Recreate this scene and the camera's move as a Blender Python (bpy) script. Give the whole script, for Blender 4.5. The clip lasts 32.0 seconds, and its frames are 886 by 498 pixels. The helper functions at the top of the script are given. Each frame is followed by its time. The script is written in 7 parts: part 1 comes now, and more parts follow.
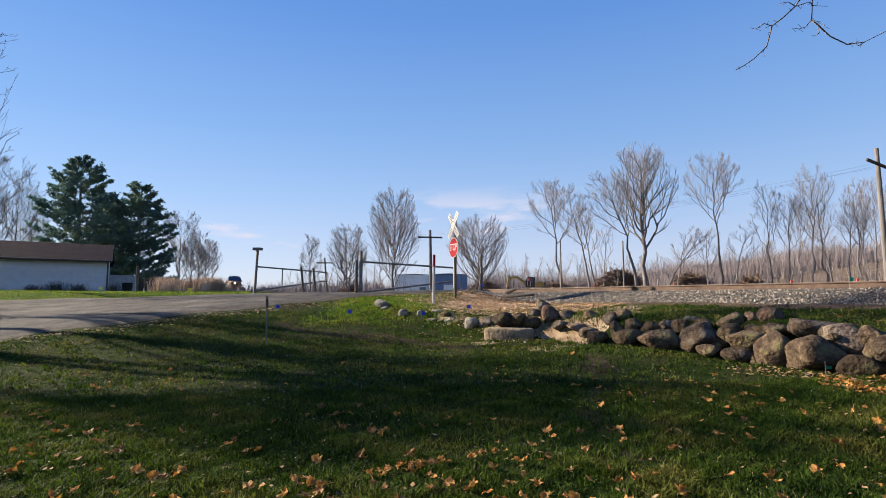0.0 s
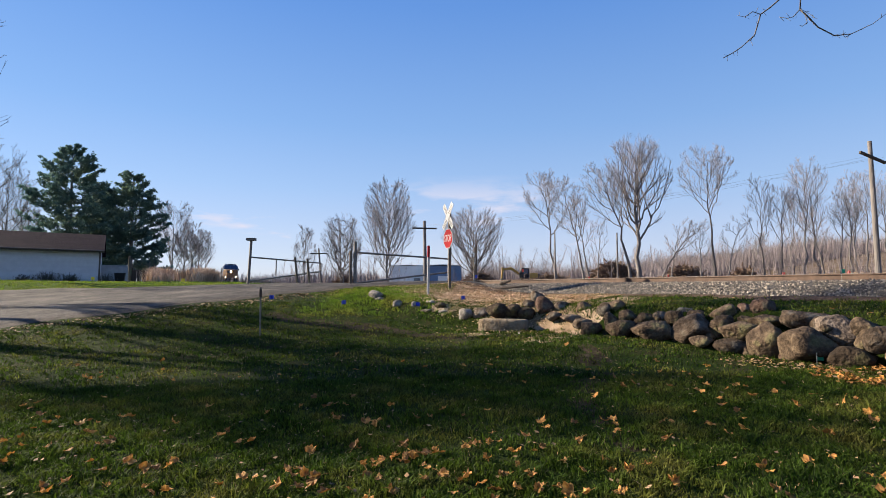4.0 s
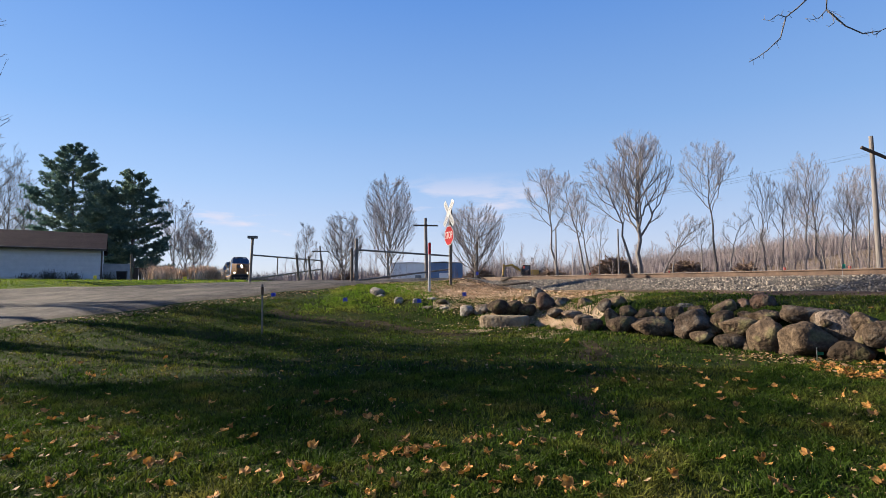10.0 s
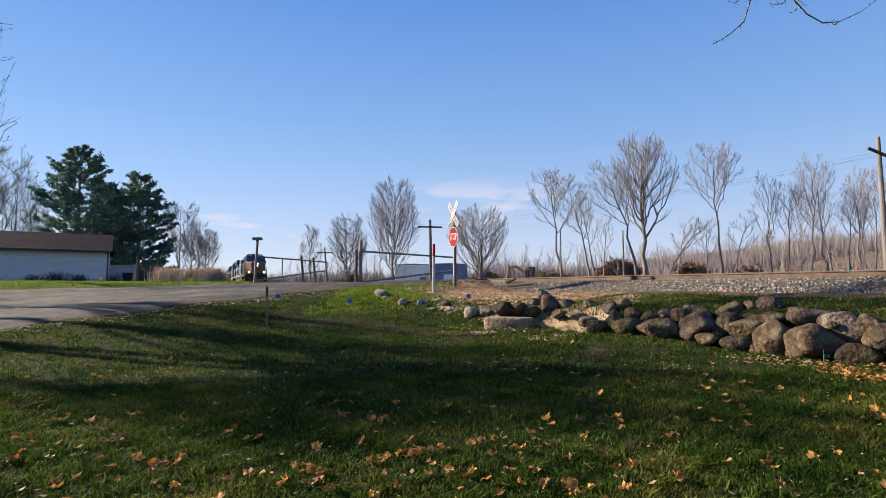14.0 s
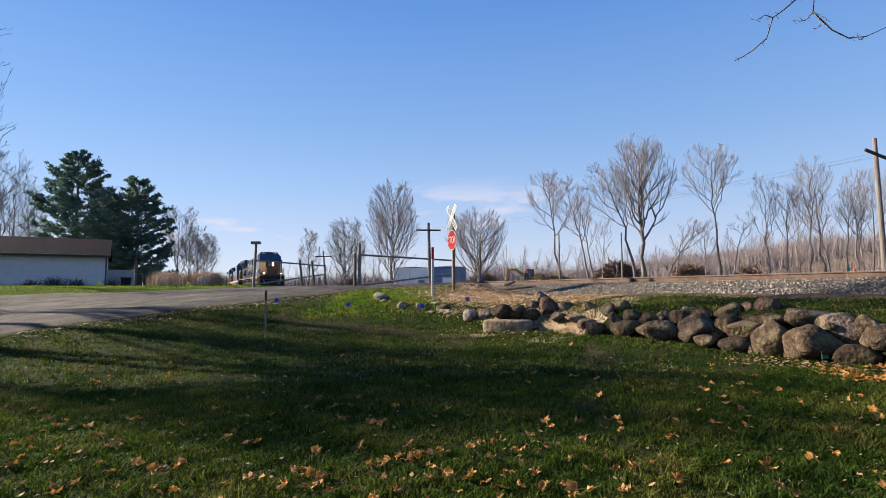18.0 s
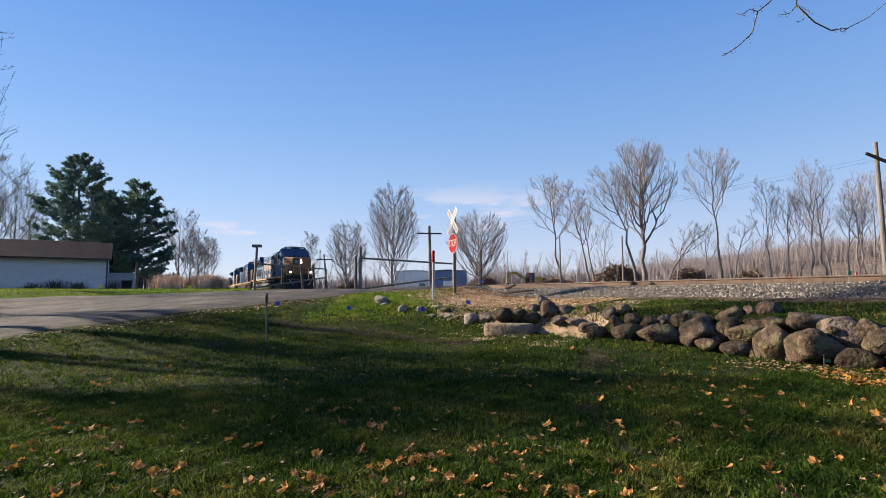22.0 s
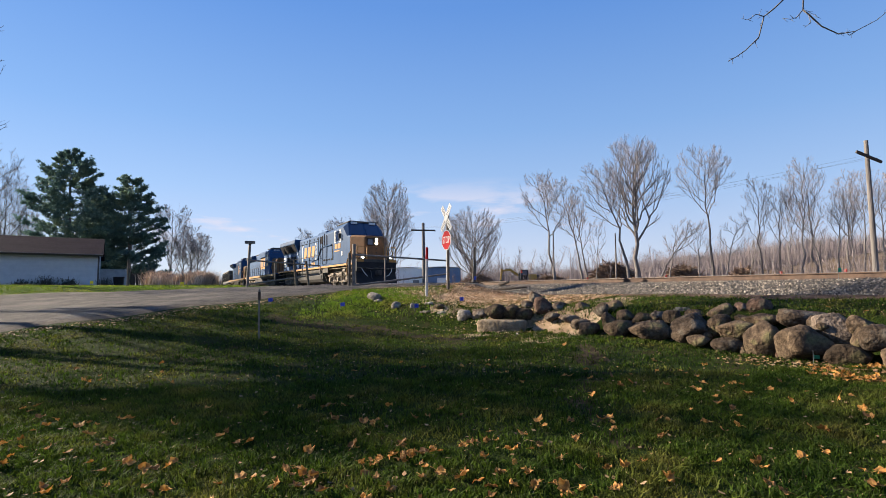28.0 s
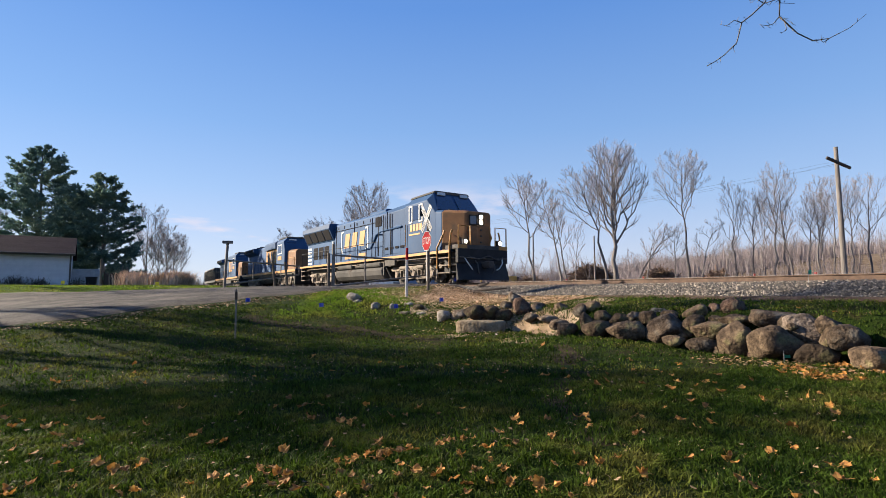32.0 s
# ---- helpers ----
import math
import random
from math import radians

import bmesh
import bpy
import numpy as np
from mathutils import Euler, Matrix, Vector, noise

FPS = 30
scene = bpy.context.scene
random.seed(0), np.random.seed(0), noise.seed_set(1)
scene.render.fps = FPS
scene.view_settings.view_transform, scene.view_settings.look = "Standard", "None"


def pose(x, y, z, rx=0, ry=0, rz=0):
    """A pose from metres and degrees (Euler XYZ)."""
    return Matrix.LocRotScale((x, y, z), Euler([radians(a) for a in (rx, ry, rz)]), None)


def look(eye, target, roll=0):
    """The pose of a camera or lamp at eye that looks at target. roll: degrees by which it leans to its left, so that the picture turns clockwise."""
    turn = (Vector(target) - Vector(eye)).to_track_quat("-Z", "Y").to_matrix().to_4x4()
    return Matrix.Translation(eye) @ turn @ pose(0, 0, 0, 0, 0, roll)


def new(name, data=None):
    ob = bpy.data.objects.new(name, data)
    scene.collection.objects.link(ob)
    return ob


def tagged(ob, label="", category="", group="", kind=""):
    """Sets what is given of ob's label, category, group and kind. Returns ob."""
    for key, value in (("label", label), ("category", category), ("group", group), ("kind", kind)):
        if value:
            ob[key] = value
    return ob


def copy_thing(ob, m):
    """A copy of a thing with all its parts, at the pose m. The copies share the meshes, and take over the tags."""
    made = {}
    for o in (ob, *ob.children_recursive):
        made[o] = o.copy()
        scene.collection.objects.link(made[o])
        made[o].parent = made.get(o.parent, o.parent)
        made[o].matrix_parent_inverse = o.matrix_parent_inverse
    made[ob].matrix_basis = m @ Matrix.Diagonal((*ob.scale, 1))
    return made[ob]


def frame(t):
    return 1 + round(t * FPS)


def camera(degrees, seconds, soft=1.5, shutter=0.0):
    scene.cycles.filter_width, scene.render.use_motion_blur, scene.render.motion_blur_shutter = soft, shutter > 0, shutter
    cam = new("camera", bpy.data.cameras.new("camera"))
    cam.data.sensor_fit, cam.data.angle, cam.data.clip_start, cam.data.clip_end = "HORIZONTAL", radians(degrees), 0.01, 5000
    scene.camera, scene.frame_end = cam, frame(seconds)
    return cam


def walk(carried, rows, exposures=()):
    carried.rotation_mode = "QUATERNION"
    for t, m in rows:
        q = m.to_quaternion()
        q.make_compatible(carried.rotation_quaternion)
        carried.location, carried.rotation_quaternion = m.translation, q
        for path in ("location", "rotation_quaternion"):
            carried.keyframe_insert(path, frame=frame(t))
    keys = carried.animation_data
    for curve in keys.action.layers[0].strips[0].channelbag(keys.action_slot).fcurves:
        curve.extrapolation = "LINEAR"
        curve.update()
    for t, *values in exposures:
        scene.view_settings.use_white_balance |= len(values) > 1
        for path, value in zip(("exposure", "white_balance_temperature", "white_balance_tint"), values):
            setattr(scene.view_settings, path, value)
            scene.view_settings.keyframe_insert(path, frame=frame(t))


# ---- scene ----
# ---- camera ----
cam = camera(79.0, 32.0, soft=0.5)
PATH = [
    (0, -0.0086, -0.0104, 1.5644, 95.234, -0.059, 0.054),
    (0.5, -0.0118, -0.0041, 1.5628, 95.249, -0.091, 0.072),
    (1, -0.0125, -0.0028, 1.5625, 95.252, -0.107, 0.080),
    (1.5, -0.0126, -0.0022, 1.5649, 95.215, -0.132, 0.052),
    (2, -0.0121, 0.0039, 1.5685, 95.084, -0.170, -0.027),
    (2.5, -0.0108, 0.0133, 1.5708, 94.858, -0.191, -0.135),
    (3, -0.0108, 0.0208, 1.5700, 94.613, -0.203, -0.270),
    (3.5, -0.0120, 0.0245, 1.5663, 94.398, -0.214, -0.437),
    (5.5, -0.0068, 0.0150, 1.5574, 94.189, -0.149, -0.674),
    (6, -0.0066, 0.0148, 1.5606, 94.146, -0.116, -0.608),
    (6.5, -0.0041, 0.0158, 1.5577, 94.167, -0.088, -0.539),
    (7, -0.0025, 0.0161, 1.5548, 94.172, -0.054, -0.486),
    (7.5, -0.0021, 0.0152, 1.5546, 94.127, -0.013, -0.428),
    (8, -0.0027, 0.0108, 1.5554, 94.066, 0.013, -0.365),
    (8.5, -0.0031, 0.0037, 1.5566, 94.011, 0.016, -0.354),
    (9, -0.0030, -0.0012, 1.5564, 93.985, 0.020, -0.371),
    (9.5, -0.0028, -0.0038, 1.5538, 93.987, 0.034, -0.389),
    (10, -0.0037, -0.0082, 1.5519, 93.986, 0.034, -0.407),
    (10.5, -0.0039, -0.0090, 1.5533, 93.976, 0.015, -0.376),
    (11, -0.0023, -0.0055, 1.5551, 93.969, 0.001, -0.307),
    (11.5, -0.0021, -0.0055, 1.5560, 93.970, -0.003, -0.233),
    (12, -0.0020, -0.0067, 1.5555, 93.988, -0.007, -0.144),
    (12.5, -0.0008, -0.0046, 1.5531, 94.032, -0.003, -0.058),
    (13, -0.0009, -0.0029, 1.5520, 94.075, 0.000, -0.006),
    (13.5, -0.0016, -0.0034, 1.5521, 94.109, -0.006, 0.025),
    (14, 0.0001, -0.0035, 1.5525, 94.148, 0.003, 0.063),
    (14.5, 0.0045, -0.0046, 1.5563, 94.165, 0.024, 0.093),
    (16.5, 0.0065, -0.0116, 1.5472, 94.349, 0.159, -0.052),
    (17, 0.0028, -0.0127, 1.5519, 94.360, 0.199, -0.052),
    (17.5, 0.0028, -0.0159, 1.5538, 94.401, 0.253, -0.053),
    (18, 0.0023, -0.0158, 1.5531, 94.476, 0.294, -0.052),
    (18.5, 0.0013, -0.0118, 1.5510, 94.571, 0.324, -0.080),
    (19, 0.0016, -0.0098, 1.5499, 94.656, 0.343, -0.130),
    (19.5, 0.0004, -0.0119, 1.5506, 94.705, 0.333, -0.171),
    (20, -0.0029, -0.0132, 1.5510, 94.730, 0.323, -0.184),
    (20.5, -0.0049, -0.0115, 1.5517, 94.752, 0.319, -0.146),
    (21, -0.0036, -0.0088, 1.5521, 94.782, 0.300, -0.073),
    (21.5, -0.0022, -0.0091, 1.5523, 94.818, 0.272, -0.005),
    (22, -0.0029, -0.0122, 1.5527, 94.832, 0.238, 0.018),
    (22.5, -0.0007, -0.0144, 1.5509, 94.803, 0.196, -0.003),
    (23, 0.0030, -0.0131, 1.5462, 94.741, 0.168, -0.038),
    (23.5, 0.0041, -0.0104, 1.5440, 94.667, 0.172, -0.058),
    (24, 0.0036, -0.0089, 1.5452, 94.596, 0.180, -0.051),
    (24.5, 0.0047, -0.0057, 1.5448, 94.540, 0.169, -0.024),
    (25, 0.0083, -0.0017, 1.5421, 94.499, 0.159, -0.004),
    (25.5, 0.0095, -0.0009, 1.5399, 94.469, 0.156, -0.032),
    (27.5, 0.0106, -0.0158, 1.5421, 94.500, 0.188, -0.509),
    (28, 0.0138, -0.0158, 1.5428, 94.507, 0.180, -0.625),
    (28.5, 0.0133, -0.0135, 1.5420, 94.528, 0.172, -0.778),
    (29, 0.0122, -0.0126, 1.5407, 94.558, 0.155, -0.965),
    (29.5, 0.0181, -0.0123, 1.5382, 94.610, 0.136, -1.188),
    (30, 0.0266, -0.0111, 1.5347, 94.680, 0.110, -1.451),
    (30.5, 0.0263, -0.0109, 1.5319, 94.720, 0.069, -1.709),
    (31, 0.0240, -0.0117, 1.5288, 94.722, 0.031, -1.965),
    (31.5, 0.0293, -0.0120, 1.5213, 94.710, 0.005, -2.291),
    (32, 0.0398, -0.0106, 1.5098, 94.688, -0.010, -2.688),
]
walk(cam, [(t, pose(x, y, z, rx, ry, rz)) for t, x, y, z, rx, ry, rz in PATH])

# ---- world and sun ----
SUN_AZ, SUN_EL = radians(289), radians(23)   # compass bearing of the sun (0 = +y, clockwise), height
world = bpy.data.worlds.new("world")
scene.world = world
world.use_nodes = True
wn, wl = world.node_tree.nodes, world.node_tree.links
wn.clear()
sky = wn.new("ShaderNodeTexSky")
sky.sky_type, sky.sun_disc = "NISHITA", False
sky.sun_elevation, sky.sun_rotation = SUN_EL, SUN_AZ
sky.air_density, sky.dust_density, sky.ozone_density = 1.0, 0.0, 3.0
coord = wn.new("ShaderNodeTexCoord")
sep = wn.new("ShaderNodeSeparateXYZ")
wl.new(coord.outputs["Generated"], sep.inputs[0])
flat = wn.new("ShaderNodeMapping")
flat.inputs["Scale"].default_value = (3.2, 3.2, 15.0)
wl.new(coord.outputs["Generated"], flat.inputs["Vector"])
cn = wn.new("ShaderNodeTexNoise")
cn.inputs["Scale"].default_value, cn.inputs["Detail"].default_value, cn.inputs["Roughness"].default_value = 3.0, 8.0, 0.56
wl.new(flat.outputs[0], cn.inputs["Vector"])


def bank_of_cloud(centre, size, weight, before):
    """Adds more cloud about one direction of the sky."""
    mp = wn.new("ShaderNodeMapping")
    mp.vector_type = "POINT"
    mp.inputs["Scale"].default_value = tuple(1 / v for v in size)
    mp.inputs["Location"].default_value = tuple(-c / v for c, v in zip(centre, size))
    wl.new(coord.outputs["Generated"], mp.inputs["Vector"])
    ln = wn.new("ShaderNodeVectorMath")
    ln.operation = "LENGTH"
    wl.new(mp.outputs[0], ln.inputs[0])
    mr = wn.new("ShaderNodeMapRange")
    mr.interpolation_type = "SMOOTHSTEP"
    mr.inputs[1].default_value, mr.inputs[2].default_value, mr.inputs[3].default_value, mr.inputs[4].default_value = 0.0, 1.6, weight, 0.0
    wl.new(ln.outputs["Value"], mr.inputs[0])
    ad = wn.new("ShaderNodeMath")
    wl.new(mr.outputs[0], ad.inputs[0]), wl.new(before, ad.inputs[1])
    return ad.outputs[0]


amount = bank_of_cloud((0.085, 0.978, 0.187), (0.17, 0.30, 0.05), 0.39, cn.outputs["Fac"])
amount = bank_of_cloud((0.10, 0.985, 0.11), (0.24, 0.30, 0.04), 0.19, amount)
amount = bank_of_cloud((-0.36, 0.93, 0.10), (0.22, 0.30, 0.035), 0.19, amount)
cramp = wn.new("ShaderNodeValToRGB")
cramp.color_ramp.elements[0].position, cramp.color_ramp.elements[1].position = 0.67, 0.87
wl.new(amount, cramp.inputs[0])
low = wn.new("ShaderNodeValToRGB")               # clouds keep to a low belt of the sky
for pos, val in ((0.0, 0.75), (0.07, 0.85), (0.15, 0.75), (0.21, 0.0)):
    el = low.color_ramp.elements[0] if pos == 0.0 else low.color_ramp.elements.new(pos)
    el.position, el.color = pos, (val, val, val, 1)
low.color_ramp.elements[-1].color = (0, 0, 0, 1)
wl.new(sep.outputs["Z"], low.inputs[0])
cm = wn.new("ShaderNodeMath")
cm.operation = "MULTIPLY"
wl.new(cramp.outputs[0], cm.inputs[0]), wl.new(low.outputs[0], cm.inputs[1])
cmix = wn.new("ShaderNodeMix")
cmix.data_type = "RGBA"
wl.new(cm.outputs[0], cmix.inputs[0])
tint = wn.new("ShaderNodeMix")
tint.data_type, tint.blend_type = "RGBA", "MULTIPLY"
tint.inputs[0].default_value = 1.0
tint.inputs[7].default_value = (0.90, 1.0, 1.20, 1)
wl.new(sky.outputs[0], tint.inputs[6])
cmix.inputs[7].default_value = (5.2, 4.9, 5.5, 1)
hz = wn.new("ShaderNodeValToRGB")                # blue above, pale lilac haze towards the horizon
for pos, val in ((0.0, (0.74, 0.75, 0.92)), (0.08, (0.64, 0.71, 0.92)), (0.18, (0.44, 0.625, 0.94)), (0.29, (0.29, 0.515, 0.92)), (0.48, (0.145, 0.355, 0.86)), (1.0, (0.09, 0.25, 0.68))):
    el = hz.color_ramp.elements[0] if pos == 0.0 else hz.color_ramp.elements.new(pos) if pos < 1.0 else hz.color_ramp.elements[-1]
    el.position, el.color = pos, (*val, 1)
wl.new(sep.outputs["Z"], hz.inputs[0])
deep = wn.new("ShaderNodeVectorMath")
deep.operation = "SCALE"
deep.inputs["Scale"].default_value = 5.5
wl.new(hz.outputs[0], deep.inputs[0])
hmix = wn.new("ShaderNodeMix")
hmix.data_type = "RGBA"
hmix.inputs[0].default_value = 0.78
wl.new(tint.outputs[2], hmix.inputs[6])
wl.new(deep.outputs[0], hmix.inputs[7])
wl.new(hmix.outputs[2], cmix.inputs[6])
bg = wn.new("ShaderNodeBackground")
bg.inputs["Strength"].default_value = 0.05
wl.new(cmix.outputs[2], bg.inputs[0])
wout = wn.new("ShaderNodeOutputWorld")
wl.new(bg.outputs[0], wout.inputs[0])
sun = new("sun", bpy.data.lights.new("sun", "SUN"))
sun.data.energy, sun.data.angle, sun.data.color = 5.0, radians(0.55), (1.0, 0.85, 0.66)
sdir = Vector((math.sin(SUN_AZ) * math.cos(SUN_EL), math.cos(SUN_AZ) * math.cos(SUN_EL), math.sin(SUN_EL)))
sun.matrix_world = look(sdir * 200, (0, 0, 0))
scene.view_settings.exposure = 1.72


# ---- materials ----
def material(name, colors, scale=3.0, rough=0.8, metal=0.0, bump=0.0, bump_scale=None, detail=6.0, rand=0.0, stretch=(1, 1, 1),
             spots=None, spot_scale=1.0, spot_at=(0.6, 0.7), island=0.0, spec=0.5):
    """Noise between two colours, an optional layer of spots, grain in the relief, and a change from piece to piece."""
    m = bpy.data.materials.new(name)
    m.use_nodes = True
    n, l = m.node_tree.nodes, m.node_tree.links
    b = n["Principled BSDF"]
    b.inputs["Roughness"].default_value, b.inputs["Metallic"].default_value = rough, metal
    b.inputs["Specular IOR Level"].default_value = spec
    tc = n.new("ShaderNodeTexCoord")
    mp = n.new("ShaderNodeMapping")
    mp.inputs["Scale"].default_value = stretch
    l.new(tc.outputs["Object"], mp.inputs[0])
    nz = n.new("ShaderNodeTexNoise")
    nz.inputs["Scale"].default_value, nz.inputs["Detail"].default_value, nz.inputs["Roughness"].default_value = scale, detail, 0.6
    l.new(mp.outputs[0], nz.inputs["Vector"])
    rp = n.new("ShaderNodeValToRGB")
    rp.color_ramp.elements[0].position, rp.color_ramp.elements[1].position = 0.32, 0.68
    rp.color_ramp.elements[0].color, rp.color_ramp.elements[1].color = (*colors[0], 1), (*colors[-1], 1)
    for i, c in enumerate(colors[1:-1]):
        e = rp.color_ramp.elements.new(0.32 + 0.36 * (i + 1) / (len(colors) - 1))
        e.color = (*c, 1)
    l.new(nz.outputs["Fac"], rp.inputs[0])
    out = rp.outputs[0]
    if spots:
        n2 = n.new("ShaderNodeTexNoise")
        n2.inputs["Scale"].default_value, n2.inputs["Detail"].default_value = spot_scale, 5.0
        l.new(mp.outputs[0], n2.inputs["Vector"])
        r2 = n.new("ShaderNodeValToRGB")
        r2.color_ramp.elements[0].position, r2.color_ramp.elements[1].position = spot_at
        l.new(n2.outputs["Fac"], r2.inputs[0])
        mx = n.new("ShaderNodeMix")
        mx.data_type = "RGBA"
        l.new(r2.outputs[0], mx.inputs[0]), l.new(out, mx.inputs[6])
        mx.inputs[7].default_value = (*spots, 1)
        out = mx.outputs[2]
    if rand or island:
        src = n.new("ShaderNodeObjectInfo") if rand else n.new("ShaderNodeNewGeometry")
        mr = n.new("ShaderNodeMapRange")
        k = rand or island
        mr.inputs[3].default_value, mr.inputs[4].default_value = 1 - k, 1 + k
        l.new(src.outputs["Random"] if rand else src.outputs["Random Per Island"], mr.inputs[0])
        hs = n.new("ShaderNodeHueSaturation")
        l.new(mr.outputs[0], hs.inputs["Value"]), l.new(out, hs.inputs["Color"])
        out = hs.outputs[0]
    l.new(out, b.inputs["Base Color"])
    if bump:
        n3 = n.new("ShaderNodeTexNoise")
        n3.inputs["Scale"].default_value, n3.inputs["Detail"].default_value = bump_scale or scale * 6, 6.0
        l.new(mp.outputs[0], n3.inputs["Vector"])
        bp = n.new("ShaderNodeBump")
        bp.inputs["Strength"].default_value, bp.inputs["Distance"].default_value = bump, 0.05
        l.new(n3.outputs["Fac"], bp.inputs["Height"]), l.new(bp.outputs[0], b.inputs["Normal"])
    return m


def glowing(name, color, strength):
    m = material(name, [color, color])
    b = m.node_tree.nodes["Principled BSDF"]
    b.inputs["Emission Color"].default_value, b.inputs["Emission Strength"].default_value = (*color, 1), strength
    return m


def glassy(name, color, rough=0.05):
    m = material(name, [color, tuple(c * 1.3 for c in color)], scale=0.8, rough=rough, spec=0.8)
    return m


# Near lawn kept dark: shade between blades and under trees is in the colour.
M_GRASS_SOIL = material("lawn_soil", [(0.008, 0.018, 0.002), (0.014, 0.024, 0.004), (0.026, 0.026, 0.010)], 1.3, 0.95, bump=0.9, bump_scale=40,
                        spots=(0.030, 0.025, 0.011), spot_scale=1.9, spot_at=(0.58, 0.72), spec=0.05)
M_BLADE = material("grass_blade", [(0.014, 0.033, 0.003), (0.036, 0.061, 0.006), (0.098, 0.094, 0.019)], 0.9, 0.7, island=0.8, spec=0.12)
# Brighter copy of the lawn blades: sunlight painted into their green.
M_LITGRASS = material("sunlit_grass", [(0.074, 0.142, 0.010), (0.115, 0.178, 0.016), (0.190, 0.200, 0.036)], 0.9, 0.7, island=0.35, spec=0.12)


def lets_light_through(m, share):
    """Thin leaves: part of the light goes through."""
    n, l = m.node_tree.nodes, m.node_tree.links
    b, o = n["Principled BSDF"], n["Material Output"]
    tr, mix = n.new("ShaderNodeBsdfTranslucent"), n.new("ShaderNodeMixShader")
    mix.inputs[0].default_value = share
    l.new(b.inputs["Base Color"].links[0].from_socket, tr.inputs["Color"])
    l.new(b.outputs[0], mix.inputs[1]), l.new(tr.outputs[0], mix.inputs[2]), l.new(mix.outputs[0], o.inputs["Surface"])


lets_light_through(M_BLADE, 0.4)
lets_light_through(M_LITGRASS, 0.4)
M_ROAD = material("asphalt", [(0.028, 0.026, 0.026), (0.050, 0.046, 0.043), (0.078, 0.070, 0.064)], 1.6, 0.92, bump=0.8, bump_scale=60,
                  spots=(0.104, 0.092, 0.081), spot_scale=0.6, spot_at=(0.52, 0.7), spec=0.15)
M_GRAVEL_EDGE = material("road_shoulder", [(0.018, 0.013, 0.009), (0.034, 0.025, 0.018), (0.060, 0.046, 0.034)], 4.5, 0.95, bump=0.7, bump_scale=50)
M_PALEGRAVEL = material("pale_gravel", [(0.12, 0.098, 0.078), (0.18, 0.15, 0.122), (0.25, 0.21, 0.175)], 2.5, 0.95, bump=0.7, bump_scale=50, spec=0.1)
M_BALLAST = material("ballast_bed", [(0.022, 0.019, 0.016), (0.060, 0.052, 0.044)], 9, 0.95, bump=0.8, bump_scale=30)
M_STONELET = material("ballast_stone", [(0.052, 0.045, 0.037), (0.205, 0.178, 0.148)], 5, 0.9, island=0.8)
M_RAIL = material("rail_steel", [(0.055, 0.034, 0.024), (0.105, 0.066, 0.046)], 6, 0.75, 0.3, bump=0.2)
M_RAILTOP = material("rail_head", [(0.42, 0.40, 0.38), (0.55, 0.53, 0.5)], 4, 0.3, 1.0)
M_TIE = material("tie_timber", [(0.028, 0.021, 0.016), (0.062, 0.048, 0.038)], 8, 0.95, stretch=(1, 6, 6), bump=0.5, rand=0.25)
M_BOULDER = material("boulder", [(0.020, 0.014, 0.010), (0.055, 0.039, 0.026), (0.108, 0.080, 0.054)], 3.0, 0.95, bump=1.0, bump_scale=16, detail=12.0, rand=0.5,
                     spots=(0.085, 0.076, 0.038), spot_scale=2.2, spot_at=(0.57, 0.66), spec=0.15)
M_PINKROCK = material("pink_granite", [(0.064, 0.049, 0.039), (0.128, 0.100, 0.079), (0.19, 0.152, 0.124)], 5.0, 0.95, bump=1.0, bump_scale=20, detail=12.0, spots=(0.06, 0.05, 0.04), spot_scale=6.0, spot_at=(0.58, 0.68), spec=0.15)
M_TANROCK = material("tan_field_stone", [(0.032, 0.023, 0.016), (0.066, 0.048, 0.034), (0.112, 0.085, 0.061)], 4.0, 0.95, bump=1.0, bump_scale=18, detail=12.0, rand=0.45, spots=(0.11, 0.10, 0.085), spot_scale=3.0, spot_at=(0.5, 0.66), spec=0.15)
M_PALEROCK = material("pale_field_stone", [(0.085, 0.078, 0.070), (0.15, 0.137, 0.122), (0.21, 0.195, 0.172)], 6.0, 0.95, bump=1.0, bump_scale=20, detail=10.0, rand=0.3, spec=0.15)


def speckle(m, scale, lo, hi):
    """Fine light and dark grain over a stone's colours."""
    n, l = m.node_tree.nodes, m.node_tree.links
    b = n["Principled BSDF"]
    src = b.inputs["Base Color"].links[0].from_socket
    tc, nz, mr, mx = n.new("ShaderNodeTexCoord"), n.new("ShaderNodeTexNoise"), n.new("ShaderNodeMapRange"), n.new("ShaderNodeVectorMath")
    nz.inputs["Scale"].default_value, nz.inputs["Detail"].default_value, nz.inputs["Roughness"].default_value = scale, 4.0, 0.75
    l.new(tc.outputs["Object"], nz.inputs["Vector"])
    mr.inputs[1].default_value, mr.inputs[2].default_value, mr.inputs[3].default_value, mr.inputs[4].default_value = 0.36, 0.64, lo, hi
    l.new(nz.outputs["Fac"], mr.inputs[0])
    mx.operation = "SCALE"
    l.new(src, mx.inputs[0]), l.new(mr.outputs[0], mx.inputs["Scale"]), l.new(mx.outputs[0], b.inputs["Base Color"])


